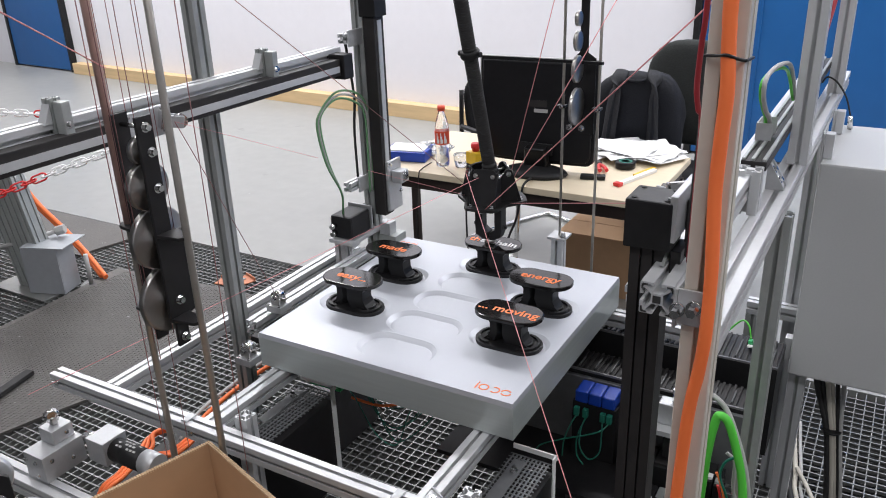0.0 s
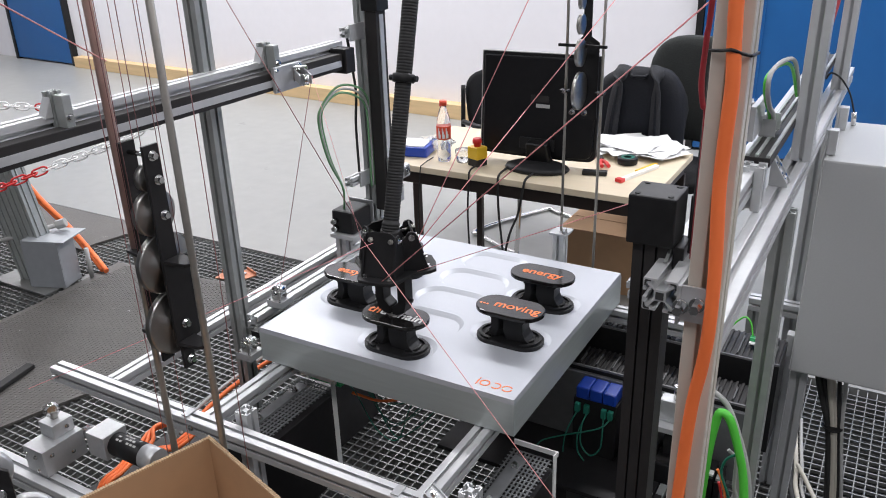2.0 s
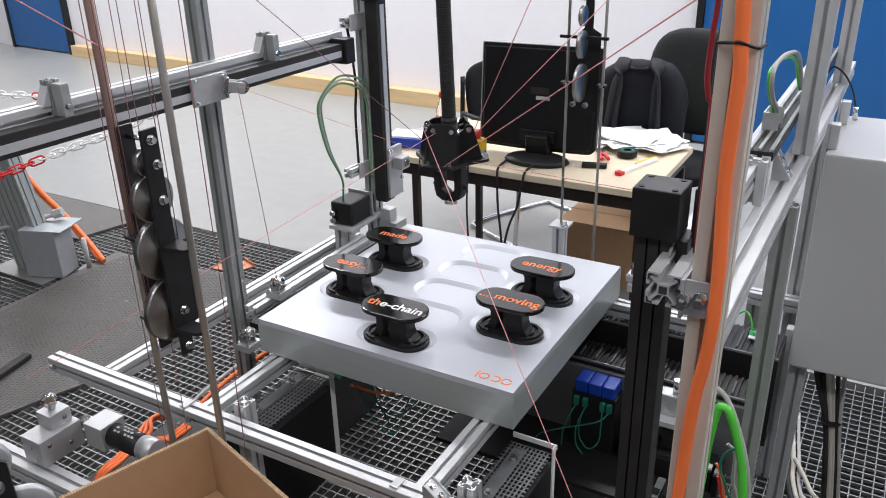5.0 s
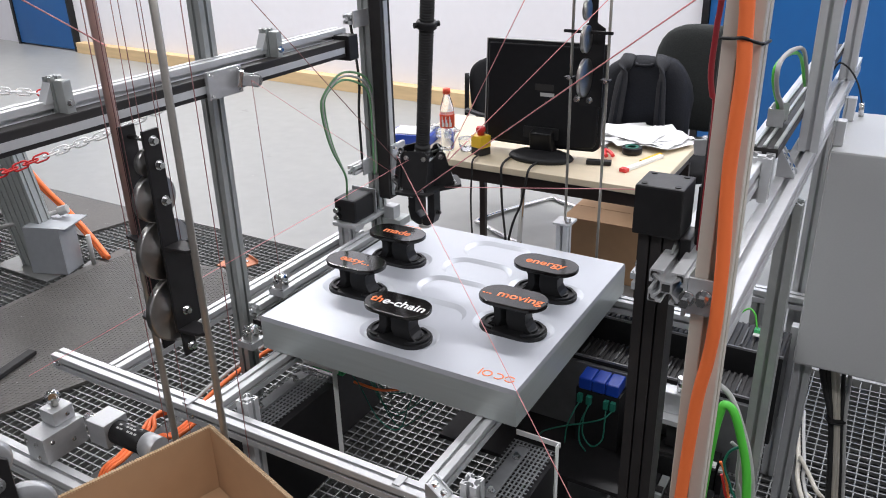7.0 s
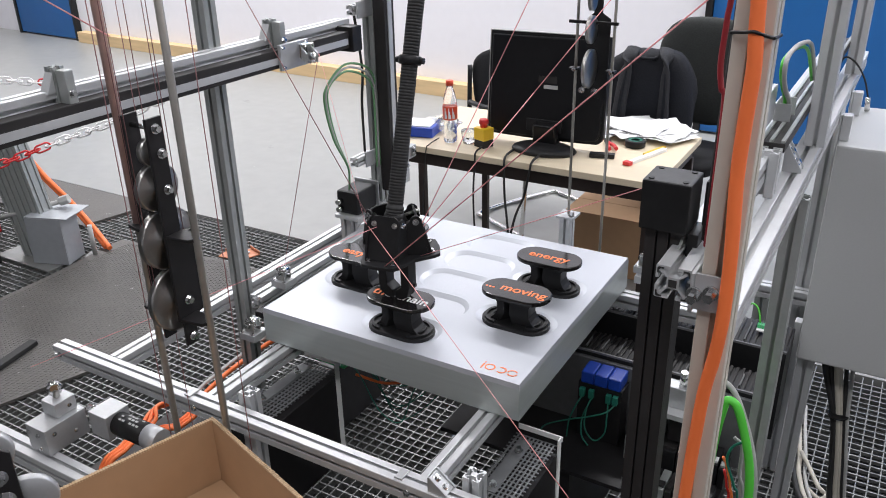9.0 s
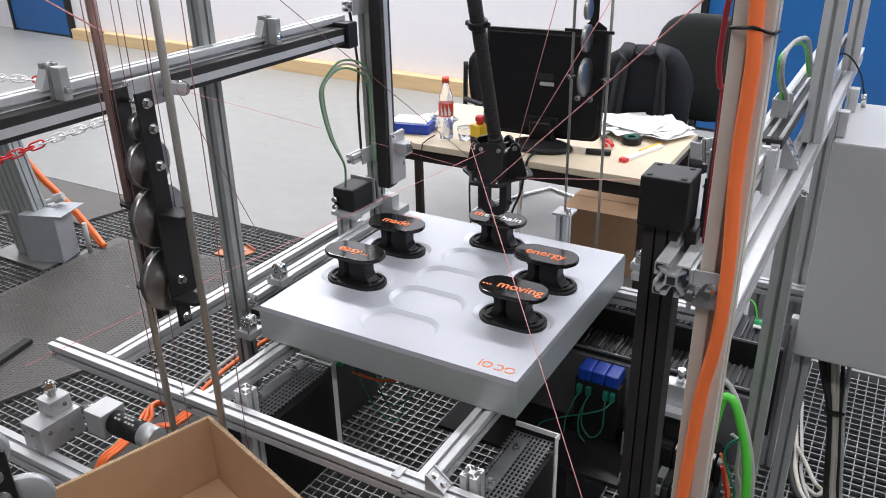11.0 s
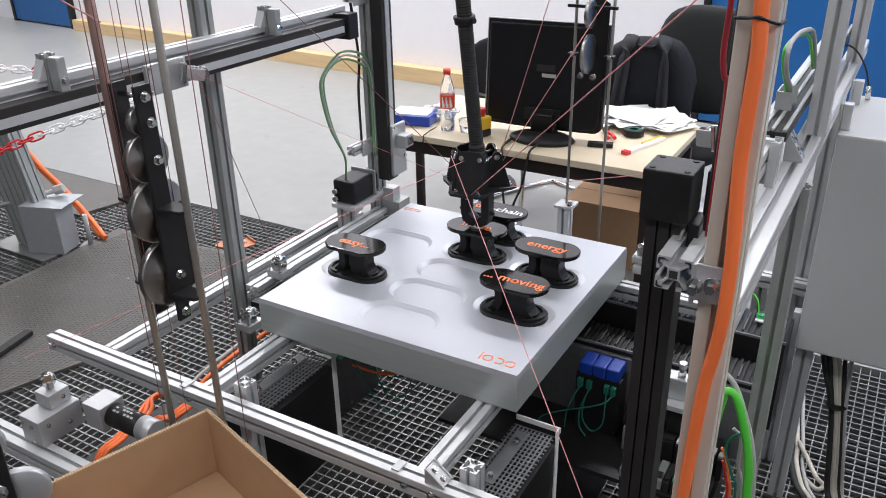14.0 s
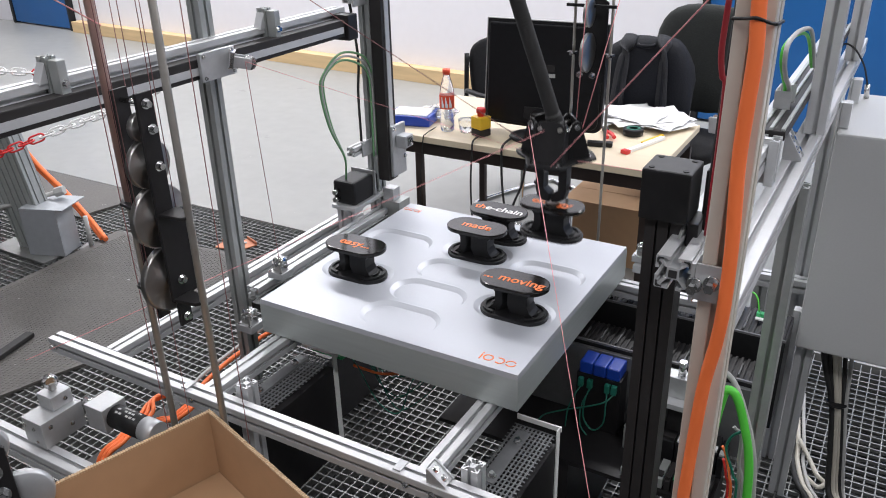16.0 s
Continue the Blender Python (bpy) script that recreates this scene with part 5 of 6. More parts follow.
def sled_chair():
    t = thing("visitor_chair", pose(-1.75, 4.02, 0, 0, 0, 65) @ Matrix.Diagonal((1.25, 1.0, 1.0, 1)), "chrome sled-base chair with a black backrest by the desk", "chair")
    bm = bmesh.new()
    add_sweep(bm, [(-0.24, 0.25, 0.45), (-0.25, -0.18, 0.44), (-0.25, -0.24, 0.38), (-0.25, -0.22, 0.05), (-0.25, -0.2, 0.015), (-0.24, 0.1, 0.014), (-0.2, 0.2, 0.014), (0.2, 0.2, 0.014), (0.24, 0.1, 0.014), (0.25, -0.2, 0.015), (0.25, -0.22, 0.05), (0.25, -0.24, 0.38), (0.25, -0.18, 0.44), (0.24, 0.25, 0.45)], 0.012, 10)
    part("frame", bm, CHROME, t, "bent chrome tube frame")
    bm = soft_block(0.46, 0.44, 0.04, 5)
    bmesh.ops.transform(bm, matrix=pose(0, 0.02, 0.475), verts=bm.verts)
    part("seat", bm, FABRIC, t)
    bm = soft_block(0.42, 0.06, 0.36, 4)
    bmesh.ops.transform(bm, matrix=pose(0, 0.27, 0.74, -8, 0, 0), verts=bm.verts)
    part("backrest", bm, FABRIC, t)
    for s in (-1, 1):
        part("back_tube", add_sweep(bmesh.new(), [(s * 0.235, 0.24, 0.452), (s * 0.235, 0.27, 0.55), (s * 0.22, 0.29, 0.85)], 0.011), BLACK, t)
        part("armrest", add_sweep(bmesh.new(), [(s * 0.25, 0.24, 0.66), (s * 0.265, 0.1, 0.665), (s * 0.265, -0.16, 0.66), (s * 0.25, -0.22, 0.40)], 0.014), BLACK, t)
    return t
sled_chair()
def carton_under():
    t = thing("storage_carton", pose(-1.12, 3.62, 0), "closed brown cardboard carton on the floor", "box")
    bm = add_box(bmesh.new(), -0.24, 0.26, -0.17, 0.17, 0, 0.30)
    part("body", bevel(bm, 0.004), CARD, t)
    bm = add_box(bmesh.new(), -0.24, 0.26, -0.172, -0.002, 0.3005, 0.304)
    part("flap", bm, CARD, t)
    bm = add_box(bmesh.new(), -0.24, 0.26, 0.002, 0.172, 0.3005, 0.304)
    part("flap", bm, CARD, t)
    return t
carton_under()

# ---- power units and electronics under the plate ----
def power_unit(x0, x1, y0, y1):
    t = thing("power_unit", pose(0, 0, 0), "black power unit with a perforated dark metal cover", "power supply", "power units")
    part("housing", add_box(bmesh.new(), x0, x1, y0, y1, 0.32, 0.585), BLACK_METAL, t)
    # perforated lid: lengthwise and crosswise strips with gaps
    bm = bmesh.new()
    n, mth = 9, 22
    for k in range(n + 1):
        x = x0 + 0.008 + (x1 - x0 - 0.016) * k / n
        add_box(bm, x - 0.0018, x + 0.0018, y0, y1, 0.606, 0.608)
    for k in range(mth + 1):
        y = y0 + (y1 - y0) * k / mth
        add_box(bm, x0, x1, y - 0.0018, y + 0.0018, 0.6062, 0.6078)
    tagged(part("perforated_lid", bm, LID_METAL, t, "dark grey perforated sheet lid"), kind="stuff")
    bm = add_box(bmesh.new(), x0 + 0.02, x0 + 0.05, y0 + 0.08, y1 - 0.02, 0.6082, 0.6102)
    part("lid_strip", bm, LID_METAL, t)
    bm = add_box(bmesh.new(), x1 + 0.001, x1 + 0.004, y1 - 0.004, y1 + 0.012, 0.30, 0.625)
    part("end_flange", bm, WHITE_PLASTIC, t, "pale sheet metal edge")
    bm = add_box(bmesh.new(), x0, x1 + 0.006, y1 + 0.0125, y1 + 0.016, 0.612, 0.625)
    part("top_flange", bm, WHITE_PLASTIC, t)
    for y in (y0 + 0.1, y1 - 0.06):
        bm = bmesh.new()
        bolt_mesh(bm, (x0 + 0.035, y, 0.6104), (0, 0, 1), 0.006, 0.006)
        part("bolt", bm, CHROME, t)
    return t
power_unit(-1.297, -1.185, 1.1135, 1.41)
power_unit(-0.655, -0.552, 1.1135, 1.40)
for x, y in ((-1.176, 1.095), (-0.60, 1.095)):
    bar("upright_stub", (x, y, 0.0), (x, y, 0.735), ALU, "short silver profile stub standing behind the front bar", 0.036, 0.036)

def mounting_plate():
    bm = add_box(bmesh.new(), -0.98, -0.235, 1.60, 2.20, 0.36, 0.372)
    single("mounting_plate", bm, BLACK_METAL, "dark metal mounting plate carrying the electronics", "plate")
    bm = add_box(bmesh.new(), -0.64, -0.60, 1.62, 2.10, 0.0, 0.359)
    single("support_block", bm, BLACK_METAL, "dark metal foot under the mounting plate", "support")
    bm = add_box(bmesh.new(), -0.30, -0.26, 1.62, 1.98, 0.0, 0.359)
    single("support_block", bm, BLACK_METAL, "dark metal foot under the mounting plate", "support")
mounting_plate()

def duct(x0, x1, y, z0, z1, w=0.05):
    t = thing("cable_duct", pose(0, 0, 0), "black slotted cable duct on the mounting plate", "cable duct", "cable ducts")
    part("tray", add_box(bmesh.new(), x0, x1, y - w / 2, y + w / 2, z0, z1 - 0.006), BLACK, t)
    n = int((x1 - x0) / 0.015)
    bm = bmesh.new()
    for k in range(n):
        xx = x0 + (x1 - x0) * (k + 0.5) / n
        add_box(bm, xx - 0.0045, xx + 0.0015, y - w / 2 + 0.006, y + w / 2 - 0.002, z1 - 0.0058, z1 - 0.001 * (k % 3))
    tagged(part("slotted_lid", bm, RAIL_BLACK, t), kind="stuff")
    bm = bmesh.new()
    for k in range(0, n, 3):
        xx = x0 + (x1 - x0) * (k + 0.5) / n
        add_box(bm, xx + 0.0025, xx + 0.0055, y - w / 2 + 0.02, y + w / 2 - 0.02 - 0.01 * (k % 4), z1 - 0.0058, z1 + 0.001)
    tagged(part("tooth_row", bm, DUCT, t, "grey slot teeth"), kind="stuff")
    part("lid_edge", add_box(bmesh.new(), x0, x1, y - w / 2, y - w / 2 + 0.0055, z1 - 0.0058, z1), DUCT, t)
    return t
duct(-0.96, -0.165, 2.055, 0.374, 0.65, 0.15)
duct(-0.94, -0.20, 1.885, 0.374, 0.60, 0.11)

bm = add_box(bmesh.new(), -0.90, -0.20, 1.815, 1.828, 0.374, 0.585)
single("mounting_rail", bevel(bm, 0.002), LID_METAL, "dark sheet metal rail before the cable duct", "rail")
random.seed(11)
def module_row(x0, x1, y, z0, h, d=0.09, w=0.022):
    x = x0
    while x < x1:
        ww = w * random.choice((0.8, 1.0, 1.0, 1.6, 2.2))
        hh = h * random.uniform(0.85, 1.05)
        t = thing("control_module", pose(x + ww / 2, y, z0), "dark electronic control module with small terminals", "control module", "control modules")
        part("case", bevel(add_box(bmesh.new(), -ww / 2 + 0.001, ww / 2 - 0.001, -d / 2, d / 2, 0, hh), 0.002), random.choice((BLACK, BLACK, RAIL_BLACK, ALU_DARK)), t)
        part("terminal", add_box(bmesh.new(), -ww / 2 + 0.003, ww / 2 - 0.003, -d / 2 + 0.008, -d / 2 + 0.026, hh + 0.0005, hh + 0.007), random.choice((RAIL_BLACK, GREY_CABLE, PCB, RAIL_BLACK, WHITE_PLASTIC)), t)
        x += ww + 0.001
module_row(-0.49, -0.25, 1.755, 0.374, 0.07, 0.08)
module_row(-0.46, -0.25, 1.65, 0.374, 0.03, 0.08)

def terminal_block(x, y, z):
    t = thing("terminal_block", pose(x, y, z), "green screw terminal block with a white label strip", "terminal block")
    for k in range(4):
        part("terminal", bevel(add_box(bmesh.new(), k * 0.011, k * 0.011 + 0.010, -0.008, 0.008, 0, 0.014), 0.001), PCB, t)
    part("label_strip", add_box(bmesh.new(), 0, 0.044, -0.02, -0.0085, 0, 0.004), WHITE_PLASTIC, t)
terminal_block(-0.255, 2.07, 0.654)

def capacitor_box():
    t = thing("blue_capacitors", pose(-0.578, 1.775, 0.374), "row of blue capacitors on a circuit board with green wires", "capacitor")
    part("board", add_box(bmesh.new(), -0.06, 0.06, -0.02, 0.04, 0, 0.170), BLACK_METAL, t)
    for x in (-0.036, 0.001, 0.038):
        bm = bevel(add_box(bmesh.new(), x - 0.018, x + 0.018, -0.022, 0.040, 0.1705, 0.206), 0.005, 3)
        part("can", bm, BLUE, t, "dark blue capacitor can")
    for x in (-0.045, -0.020, 0.028, 0.046):
        part("plug", bevel(add_box(bmesh.new(), x - 0.007, x + 0.007, -0.036, -0.0225, 0.135, 0.160), 0.002), DARK_GREEN, t, "dark green plug")
    for pts in ([(-0.020, -0.030, 0.134), (-0.026, -0.045, 0.10), (-0.024, -0.052, 0.05), (0.004, -0.055, 0.022), (0.030, -0.052, 0.05), (0.032, -0.045, 0.10), (0.028, -0.030, 0.134)],
                [(-0.045, -0.030, 0.134), (-0.055, -0.045, 0.11), (-0.070, -0.05, 0.06), (-0.075, -0.05, 0.003)],
                [(0.046, -0.030, 0.134), (0.030, -0.050, 0.118), (-0.010, -0.060, 0.098), (-0.070, -0.065, 0.07), (-0.13, -0.06, 0.03), (-0.15, -0.06, 0.003)],
                [(-0.018, -0.030, 0.134), (-0.034, -0.048, 0.08), (-0.030, -0.058, 0.03), (-0.010, -0.060, 0.003)]):
        part("green_wire", add_sweep(bmesh.new(), pts, 0.0021, 6), DARK_GREEN, t)
    return t
capacitor_box()
def bracket_cluster():
    t = thing("valve_unit", pose(-0.37, 1.775, 0.445), "bright metal fitting block beside the black drive", "fitting")
    part("block", bevel(add_box(bmesh.new(), -0.04, 0.05, -0.02, 0.02, 0.10, 0.16), 0.003), MILLED, t)
    part("plate", add_box(bmesh.new(), -0.09, 0.06, -0.05, 0.05, 0.085, 0.099), ALU, t)
    part("stem", add_cyl(bmesh.new(), (0, 0, 0.1605), (0, 0, 0.20), 0.010), CHROME, t)
    part("foot", add_box(bmesh.new(), -0.02, 0.03, -0.02, 0.02, 0.0, 0.0845), BLACK_METAL, t)
bracket_cluster()
bm = bevel(add_box(bmesh.new(), -1.60, -1.53, 1.56, 2.08, 0.001, 0.27), 0.004)
single("floor_housing", bm, BLACK_METAL, "low black electronics housing standing on the grating", "housing")
bm = add_box(bmesh.new(), -1.28, -1.08, 0.90, 1.03, 0.0, 0.50)
single("drive_box", bevel(bm, 0.004), BLACK_METAL, "black drive box under the front bar", "housing")

def wire(name, pts, r, material, label, category="cable"):
    return single(name, add_sweep(bmesh.new(), pts, r, 8), material, label, category, "loose wires")
random.seed(21)
for k in range(9):
    x, y = -1.16 + random.uniform(0, 0.10), 1.44 + random.uniform(0, 0.16)
    h = random.uniform(0.44, 0.54)
    wire("thin_wire", [(x - 0.06, 1.45, 0.606), (x - 0.03, y, 0.58), (x + 0.01, y + 0.02, h), (x + random.uniform(0.05, 0.09), y + 0.03, h - 0.02), (x + random.uniform(0.10, 0.15), y + 0.05, 0.56), (x + random.uniform(0.10, 0.18), y + 0.10, 0.704)], 0.0016, random.choice((DARK_GREEN, DARK_GREEN, GREY_CABLE)), "thin green and grey wires looping under the plate")
wire("orange_wire", [(-1.15, 1.45, 0.58), (-1.08, 1.50, 0.545), (-1.0, 1.58, 0.55), (-0.95, 1.72, 0.53)], 0.004, ORANGE, "orange wire running under the plate")
bm = add_box(bmesh.new(), -1.27, -1.17, 1.43, 1.47, 0.602, 0.610)
single("circuit_board", bm, PCB, "green circuit board edge beside the power unit", "circuit board")

# orange cables along the floor frame
for k in range(3):
    o = 0.012 * k
    wire("orange_cable", [(-1.78 + o, 1.00, 0.02), (-1.752 + o, 1.05, 0.30), (-1.735 + o, 1.12, 0.35), (-1.74 + o, 1.20 + o, 0.37), (-1.775 + o, 1.27, 0.36 + o), (-1.74, 1.335 + o, 0.36), (-1.69 + o, 1.34, 0.35), (-1.70 + o, 1.28, 0.33), (-1.74 + o, 1.22, 0.30), (-1.72 + o, 1.1, 0.02)], 0.0062, ORANGE, "coiled orange motor cable beside the frame")
wire("orange_cable", [(-1.70, 1.35, 0.33), (-1.714, 1.416, 0.35), (-1.723, 1.523, 0.36), (-1.716, 1.62, 0.37), (-1.67, 1.72, 0.40), (-1.5, 1.75, 0.45), (-1.3, 1.7, 0.48)], 0.0075, ORANGE, "orange cable running along the frame to the plate")
wire("grey_cable", [(-1.72, 1.33, 0.33), (-1.735, 1.416, 0.36), (-1.74, 1.523, 0.37), (-1.735, 1.64, 0.38), (-1.68, 1.76, 0.42), (-1.5, 1.79, 0.46)], 0.006, GREY_CABLE, "grey cable running along the frame")
bm = add_box(bmesh.new(), -1.81, -1.64, 1.02, 1.40, 0.002, 0.29)
single("cable_tray", bevel(bm, 0.004), RAIL_BLACK, "dark metal tray carrying the coiled cables", "tray")

# green and grey hoses
wire("green_cable", [(-0.245, 1.50, 0.02), (-0.24, 1.48, 0.45), (-0.230, 1.45, 0.70), (-0.222, 1.45, 0.797), (-0.213, 1.45, 0.817), (-0.195, 1.45, 0.803), (-0.174, 1.45, 0.744), (-0.157, 1.45, 0.679), (-0.147, 1.45, 0.592), (-0.14, 1.46, 0.4), (-0.14, 1.47, 0.02)], 0.0090, GREEN, "thick bright green cable looping to the floor")
wire("grey_cable", [(-0.26, 1.52, 0.82), (-0.233, 1.5, 0.824), (-0.211, 1.5, 0.803), (-0.188, 1.49, 0.765), (-0.157, 1.475, 0.69), (-0.140, 1.47, 0.60), (-0.128, 1.47, 0.4), (-0.12, 1.48, 0.02)], 0.006, GREY_CABLE, "grey cable beside the green one")
wire("thin_wire", [(-0.179, 1.5, 0.693), (-0.2, 1.5, 0.67), (-0.206, 1.5, 0.63), (-0.185, 1.5, 0.575), (-0.172, 1.5, 0.50), (-0.17, 1.5, 0.02)], 0.003, DARK_GREEN, "thin green wire by the post")
wire("thin_wire", [(-0.215, 1.5, 0.64), (-0.205, 1.5, 0.62), (-0.192, 1.5, 0.57), (-0.182, 1.5, 0.48), (-0.18, 1.51, 0.02)], 0.003, ORANGE, "thin orange wire by the post")
wire("thin_wire", [(-0.20, 1.51, 0.69), (-0.182, 1.51, 0.67), (-0.178, 1.51, 0.60), (-0.162, 1.51, 0.50), (-0.16, 1.52, 0.02)], 0.004, GREY_CABLE, "thin grey wire by the post")
wire("thin_wire", [(-0.21, 1.51, 0.60), (-0.20, 1.51, 0.56), (-0.19, 1.51, 0.48), (-0.19, 1.52, 0.02)], 0.003, RED, "thin red wire by the post")
wire("thin_wire", [(-0.32, 2.10, 0.66), (-0.285, 2.11, 0.70), (-0.262, 2.09, 0.70), (-0.25, 2.075, 0.668)], 0.0025, GREEN, "thin green wire at the terminal block")
for k, mt in enumerate((HOSE_GREEN, GREY_CABLE, HOSE_GREEN)):
    o = 0.010 * k
    wire("motor_hose", [(-1.435, 2.00 + o, 0.95), (-1.436, 2.005 + o, 1.10), (-1.44, 2.005 + o, 1.20), (-1.44, 1.965 + o, 1.245 + o), (-1.44, 1.875, 1.275 + o), (-1.44, 1.80 - o * 0.7, 1.25), (-1.44, 1.785 - o * 0.7, 1.20), (-1.445, 1.816 - o * 0.5, 1.09), (-1.46, 1.881, 0.984), (-1.475, 1.905, 0.93), (-1.48, 1.90, 0.86)], 0.0034, mt, "green and grey hoses looping from post to motor")
wire("black_hose", [(-1.478, 1.985, 1.42), (-1.470, 1.985, 1.36), (-1.463, 1.99, 1.25), (-1.468, 1.985, 1.15), (-1.468, 1.985, 1.0)], 0.0042, RUBBER, "black hose along the far post")
wire("signal_cable", [(-0.212, 1.615, 1.352), (-0.212, 1.60, 1.39), (-0.212, 1.53, 1.425), (-0.212, 1.485, 1.462), (-0.212, 1.50, 1.490), (-0.211, 1.64, 1.487), (-0.210, 1.80, 1.455), (-0.208, 1.93, 1.362)], 0.0044, GREY_CABLE, "grey and green cable looping on the near guide")
wire("signal_cable", [(-0.219, 1.615, 1.352), (-0.219, 1.60, 1.39), (-0.219, 1.54, 1.427), (-0.219, 1.498, 1.460), (-0.219, 1.512, 1.482), (-0.218, 1.64, 1.478), (-0.216, 1.80, 1.446), (-0.213, 1.93, 1.360)], 0.0035, GREEN, "thin green cable looping on the near guide")
wire("red_cable", [(-0.20, 2.54, 2.5), (-0.20, 2.53, 1.66), (-0.203, 2.50, 1.53), (-0.21, 2.42, 1.44), (-0.21, 2.34, 1.412)], 0.007, MAROON, "dark red cable along the beam post")
wire("signal_cable", [(-0.205, 2.50, 1.29), (-0.195, 2.50, 1.307), (-0.178, 2.50, 1.303), (-0.158, 2.50, 1.285), (-0.136, 2.50, 1.25), (-0.120, 2.50, 1.203)], 0.0025, RUBBER, "thin black cable entering the cabinet top")
single("cable_plug", add_cyl(bmesh.new(), (-0.116, 2.50, 1.1655), (-0.120, 2.50, 1.204), 0.007), CHROME, "small metal cable plug on the cabinet top", "plug")

# cable bundles under the cabinet
for x, d, mt, r in ((-0.077, -0.030, RUBBER, 0.009), (-0.062, -0.024, RUBBER, 0.007), (-0.047, -0.014, IVORY_CABLE, 0.008), (-0.036, -0.004, IVORY_CABLE, 0.006), (-0.022, 0.008, RUBBER, 0.006), (-0.006, 0.016, GREY_CABLE, 0.006)):
    wire("cabinet_cable", [(x - 0.01, 2.25, 0.56), (x, 2.25, 0.475), (-0.008 + d * 0.8, 2.25, 0.33), (0.014 + d * 0.8, 2.25, 0.18), (0.036 + d * 0.9, 2.245, 0.03), (0.07 + d, 2.16, 0.012), (0.10 + d, 1.9, 0.012)], r, mt, "black, ivory and grey cables hanging from the cabinet to the floor")
for o, mt, r in ((0.0, RUBBER, 0.009), (0.016, IVORY_CABLE, 0.008), (0.034, GREY_CABLE, 0.006)):
    wire("floor_cable", [(-0.16 + o, 2.75, 0.012), (-0.141 + o, 2.596, 0.014), (-0.118 + o, 2.44, 0.016), (-0.108 + o, 2.35, 0.016), (-0.078 + o, 2.247, 0.015), (-0.04 + o, 2.18, 0.014), (-0.01 + o, 2.05, 0.013)], r, mt, "loose cable lying on the grating under the cabinet")
wire("floor_cable", [(-0.10, 2.44, 0.034), (-0.062, 2.36, 0.035), (-0.03, 2.29, 0.034), (-0.004, 2.268, 0.026), (-0.02, 2.25, 0.018), (-0.06, 2.29, 0.014)], 0.007, IVORY_CABLE, "ivory cable bent back on the grating")
bm = bmesh.new()
add_lathe(bm, [(0.028, -0.003), (0.030, 0), (0.028, 0.003)], 16, pose(-0.020, 2.25, 0.335))
single("cable_tie", bm, BLACK, "black cable tie round the cabinet cables", "cable tie")
bar("rear_bar", (-0.30, 2.30, 0.66), (-0.158, 2.30, 0.66), ALU, BARLAB)
bar("leg", (-0.28, 2.30, 0.0), (-0.28, 2.30, 0.639), ALU_DARK, "grey aluminium leg carrying the machine frame")

# cables hanging from the desk
wire("desk_cable", [(-1.40, 2.93, 0.748), (-1.385, 2.82, 0.748), (-1.38, 2.80, 0.70), (-1.375, 2.80, 0.58), (-1.36, 2.80, 0.45), (-1.33, 2.82, 0.02)], 0.005, RUBBER, "black cable hanging from the desk")
wire("desk_cable", [(-1.27, 2.93, 0.748), (-1.265, 2.82, 0.748), (-1.27, 2.80, 0.70), (-1.29, 2.80, 0.60), (-1.34, 2.80, 0.45), (-1.42, 2.84, 0.02)], 0.005, RUBBER, "black cable hanging from the desk")
wire("desk_cable", [(-1.53, 2.89, 0.75), (-1.52, 2.82, 0.748), (-1.515, 2.80, 0.70), (-1.52, 2.80, 0.5), (-1.5, 2.82, 0.02)], 0.004, RUBBER, "black cable hanging from the desk")
wire("desk_cable", [(-1.76, 2.93, 0.748), (-1.745, 2.82, 0.75), (-1.75, 2.80, 0.72), (-1.77, 2.80, 0.5), (-1.78, 2.82, 0.3), (-1.75, 2.84, 0.02)], 0.0025, RUBBER, "thin black cable hanging from the desk")

# ---- stand, cables and barrier chain by the mats ----
def side_stand():
    t = thing("profile_stand", pose(-3.86, 2.24, 0.0), "leaning grey aluminium profile stand on a floor plate", "stand")
    part("upright", add_prism(bmesh.new(), slot_outline(0.24, 0.08), 0.012, 0.70, pose(0.070, 0.03, 0, 0, -11, 8)), ALU_DARK, t)
    part("floor_plate", bevel(add_box(bmesh.new(), -0.18, 0.25, -0.10, 0.10, 0.001, 0.011), 0.002), GALV, t)
    part("bar_handle", add_cyl(bmesh.new(), (-0.12, -0.07, 0.22), (0.16, 0.12, 0.30), 0.012), GREY_CABLE, t)
    for p in ((-0.14, -0.08, 0.215), (0.17, 0.13, 0.305)):
        bm = bmesh.new()
        add_cyl(bm, (p[0] - 0.02, p[1] - 0.014, p[2] - 0.006), (p[0] + 0.02, p[1] + 0.014, p[2] + 0.006), 0.026, seg=6, smooth=False)
        part("knob", bevel(bm, 0.004), GREY_CABLE, t, "grey star knob")
    return t
side_stand()
def sheet_box():
    t = thing("sheet_cover", pose(-3.70, 2.30, 0.0, 0, 0, 20), "folded grey sheet metal cover beside the stand", "cover")
    part("top", bevel(add_box(bmesh.new(), -0.10, 0.14, -0.10, 0.10, 0.262, 0.268), 0.001), COVER, t)
    part("front", bevel(add_box(bmesh.new(), -0.10, 0.10, -0.10, -0.095, 0.013, 0.2615), 0.001), COVER, t)
    part("side", bevel(add_box(bmesh.new(), 0.095, 0.10, -0.094, 0.04, 0.013, 0.2615), 0.001), COVER, t)
    part("foot", bevel(add_box(bmesh.new(), 0.11, 0.26, 0.0, 0.09, 0.001, 0.012), 0.001), GALV, t)
    part("stud", add_cyl(bmesh.new(), (0.16, 0.04, 0.0125), (0.16, 0.04, 0.18), 0.012), GREY_CABLE, t)
sheet_box()
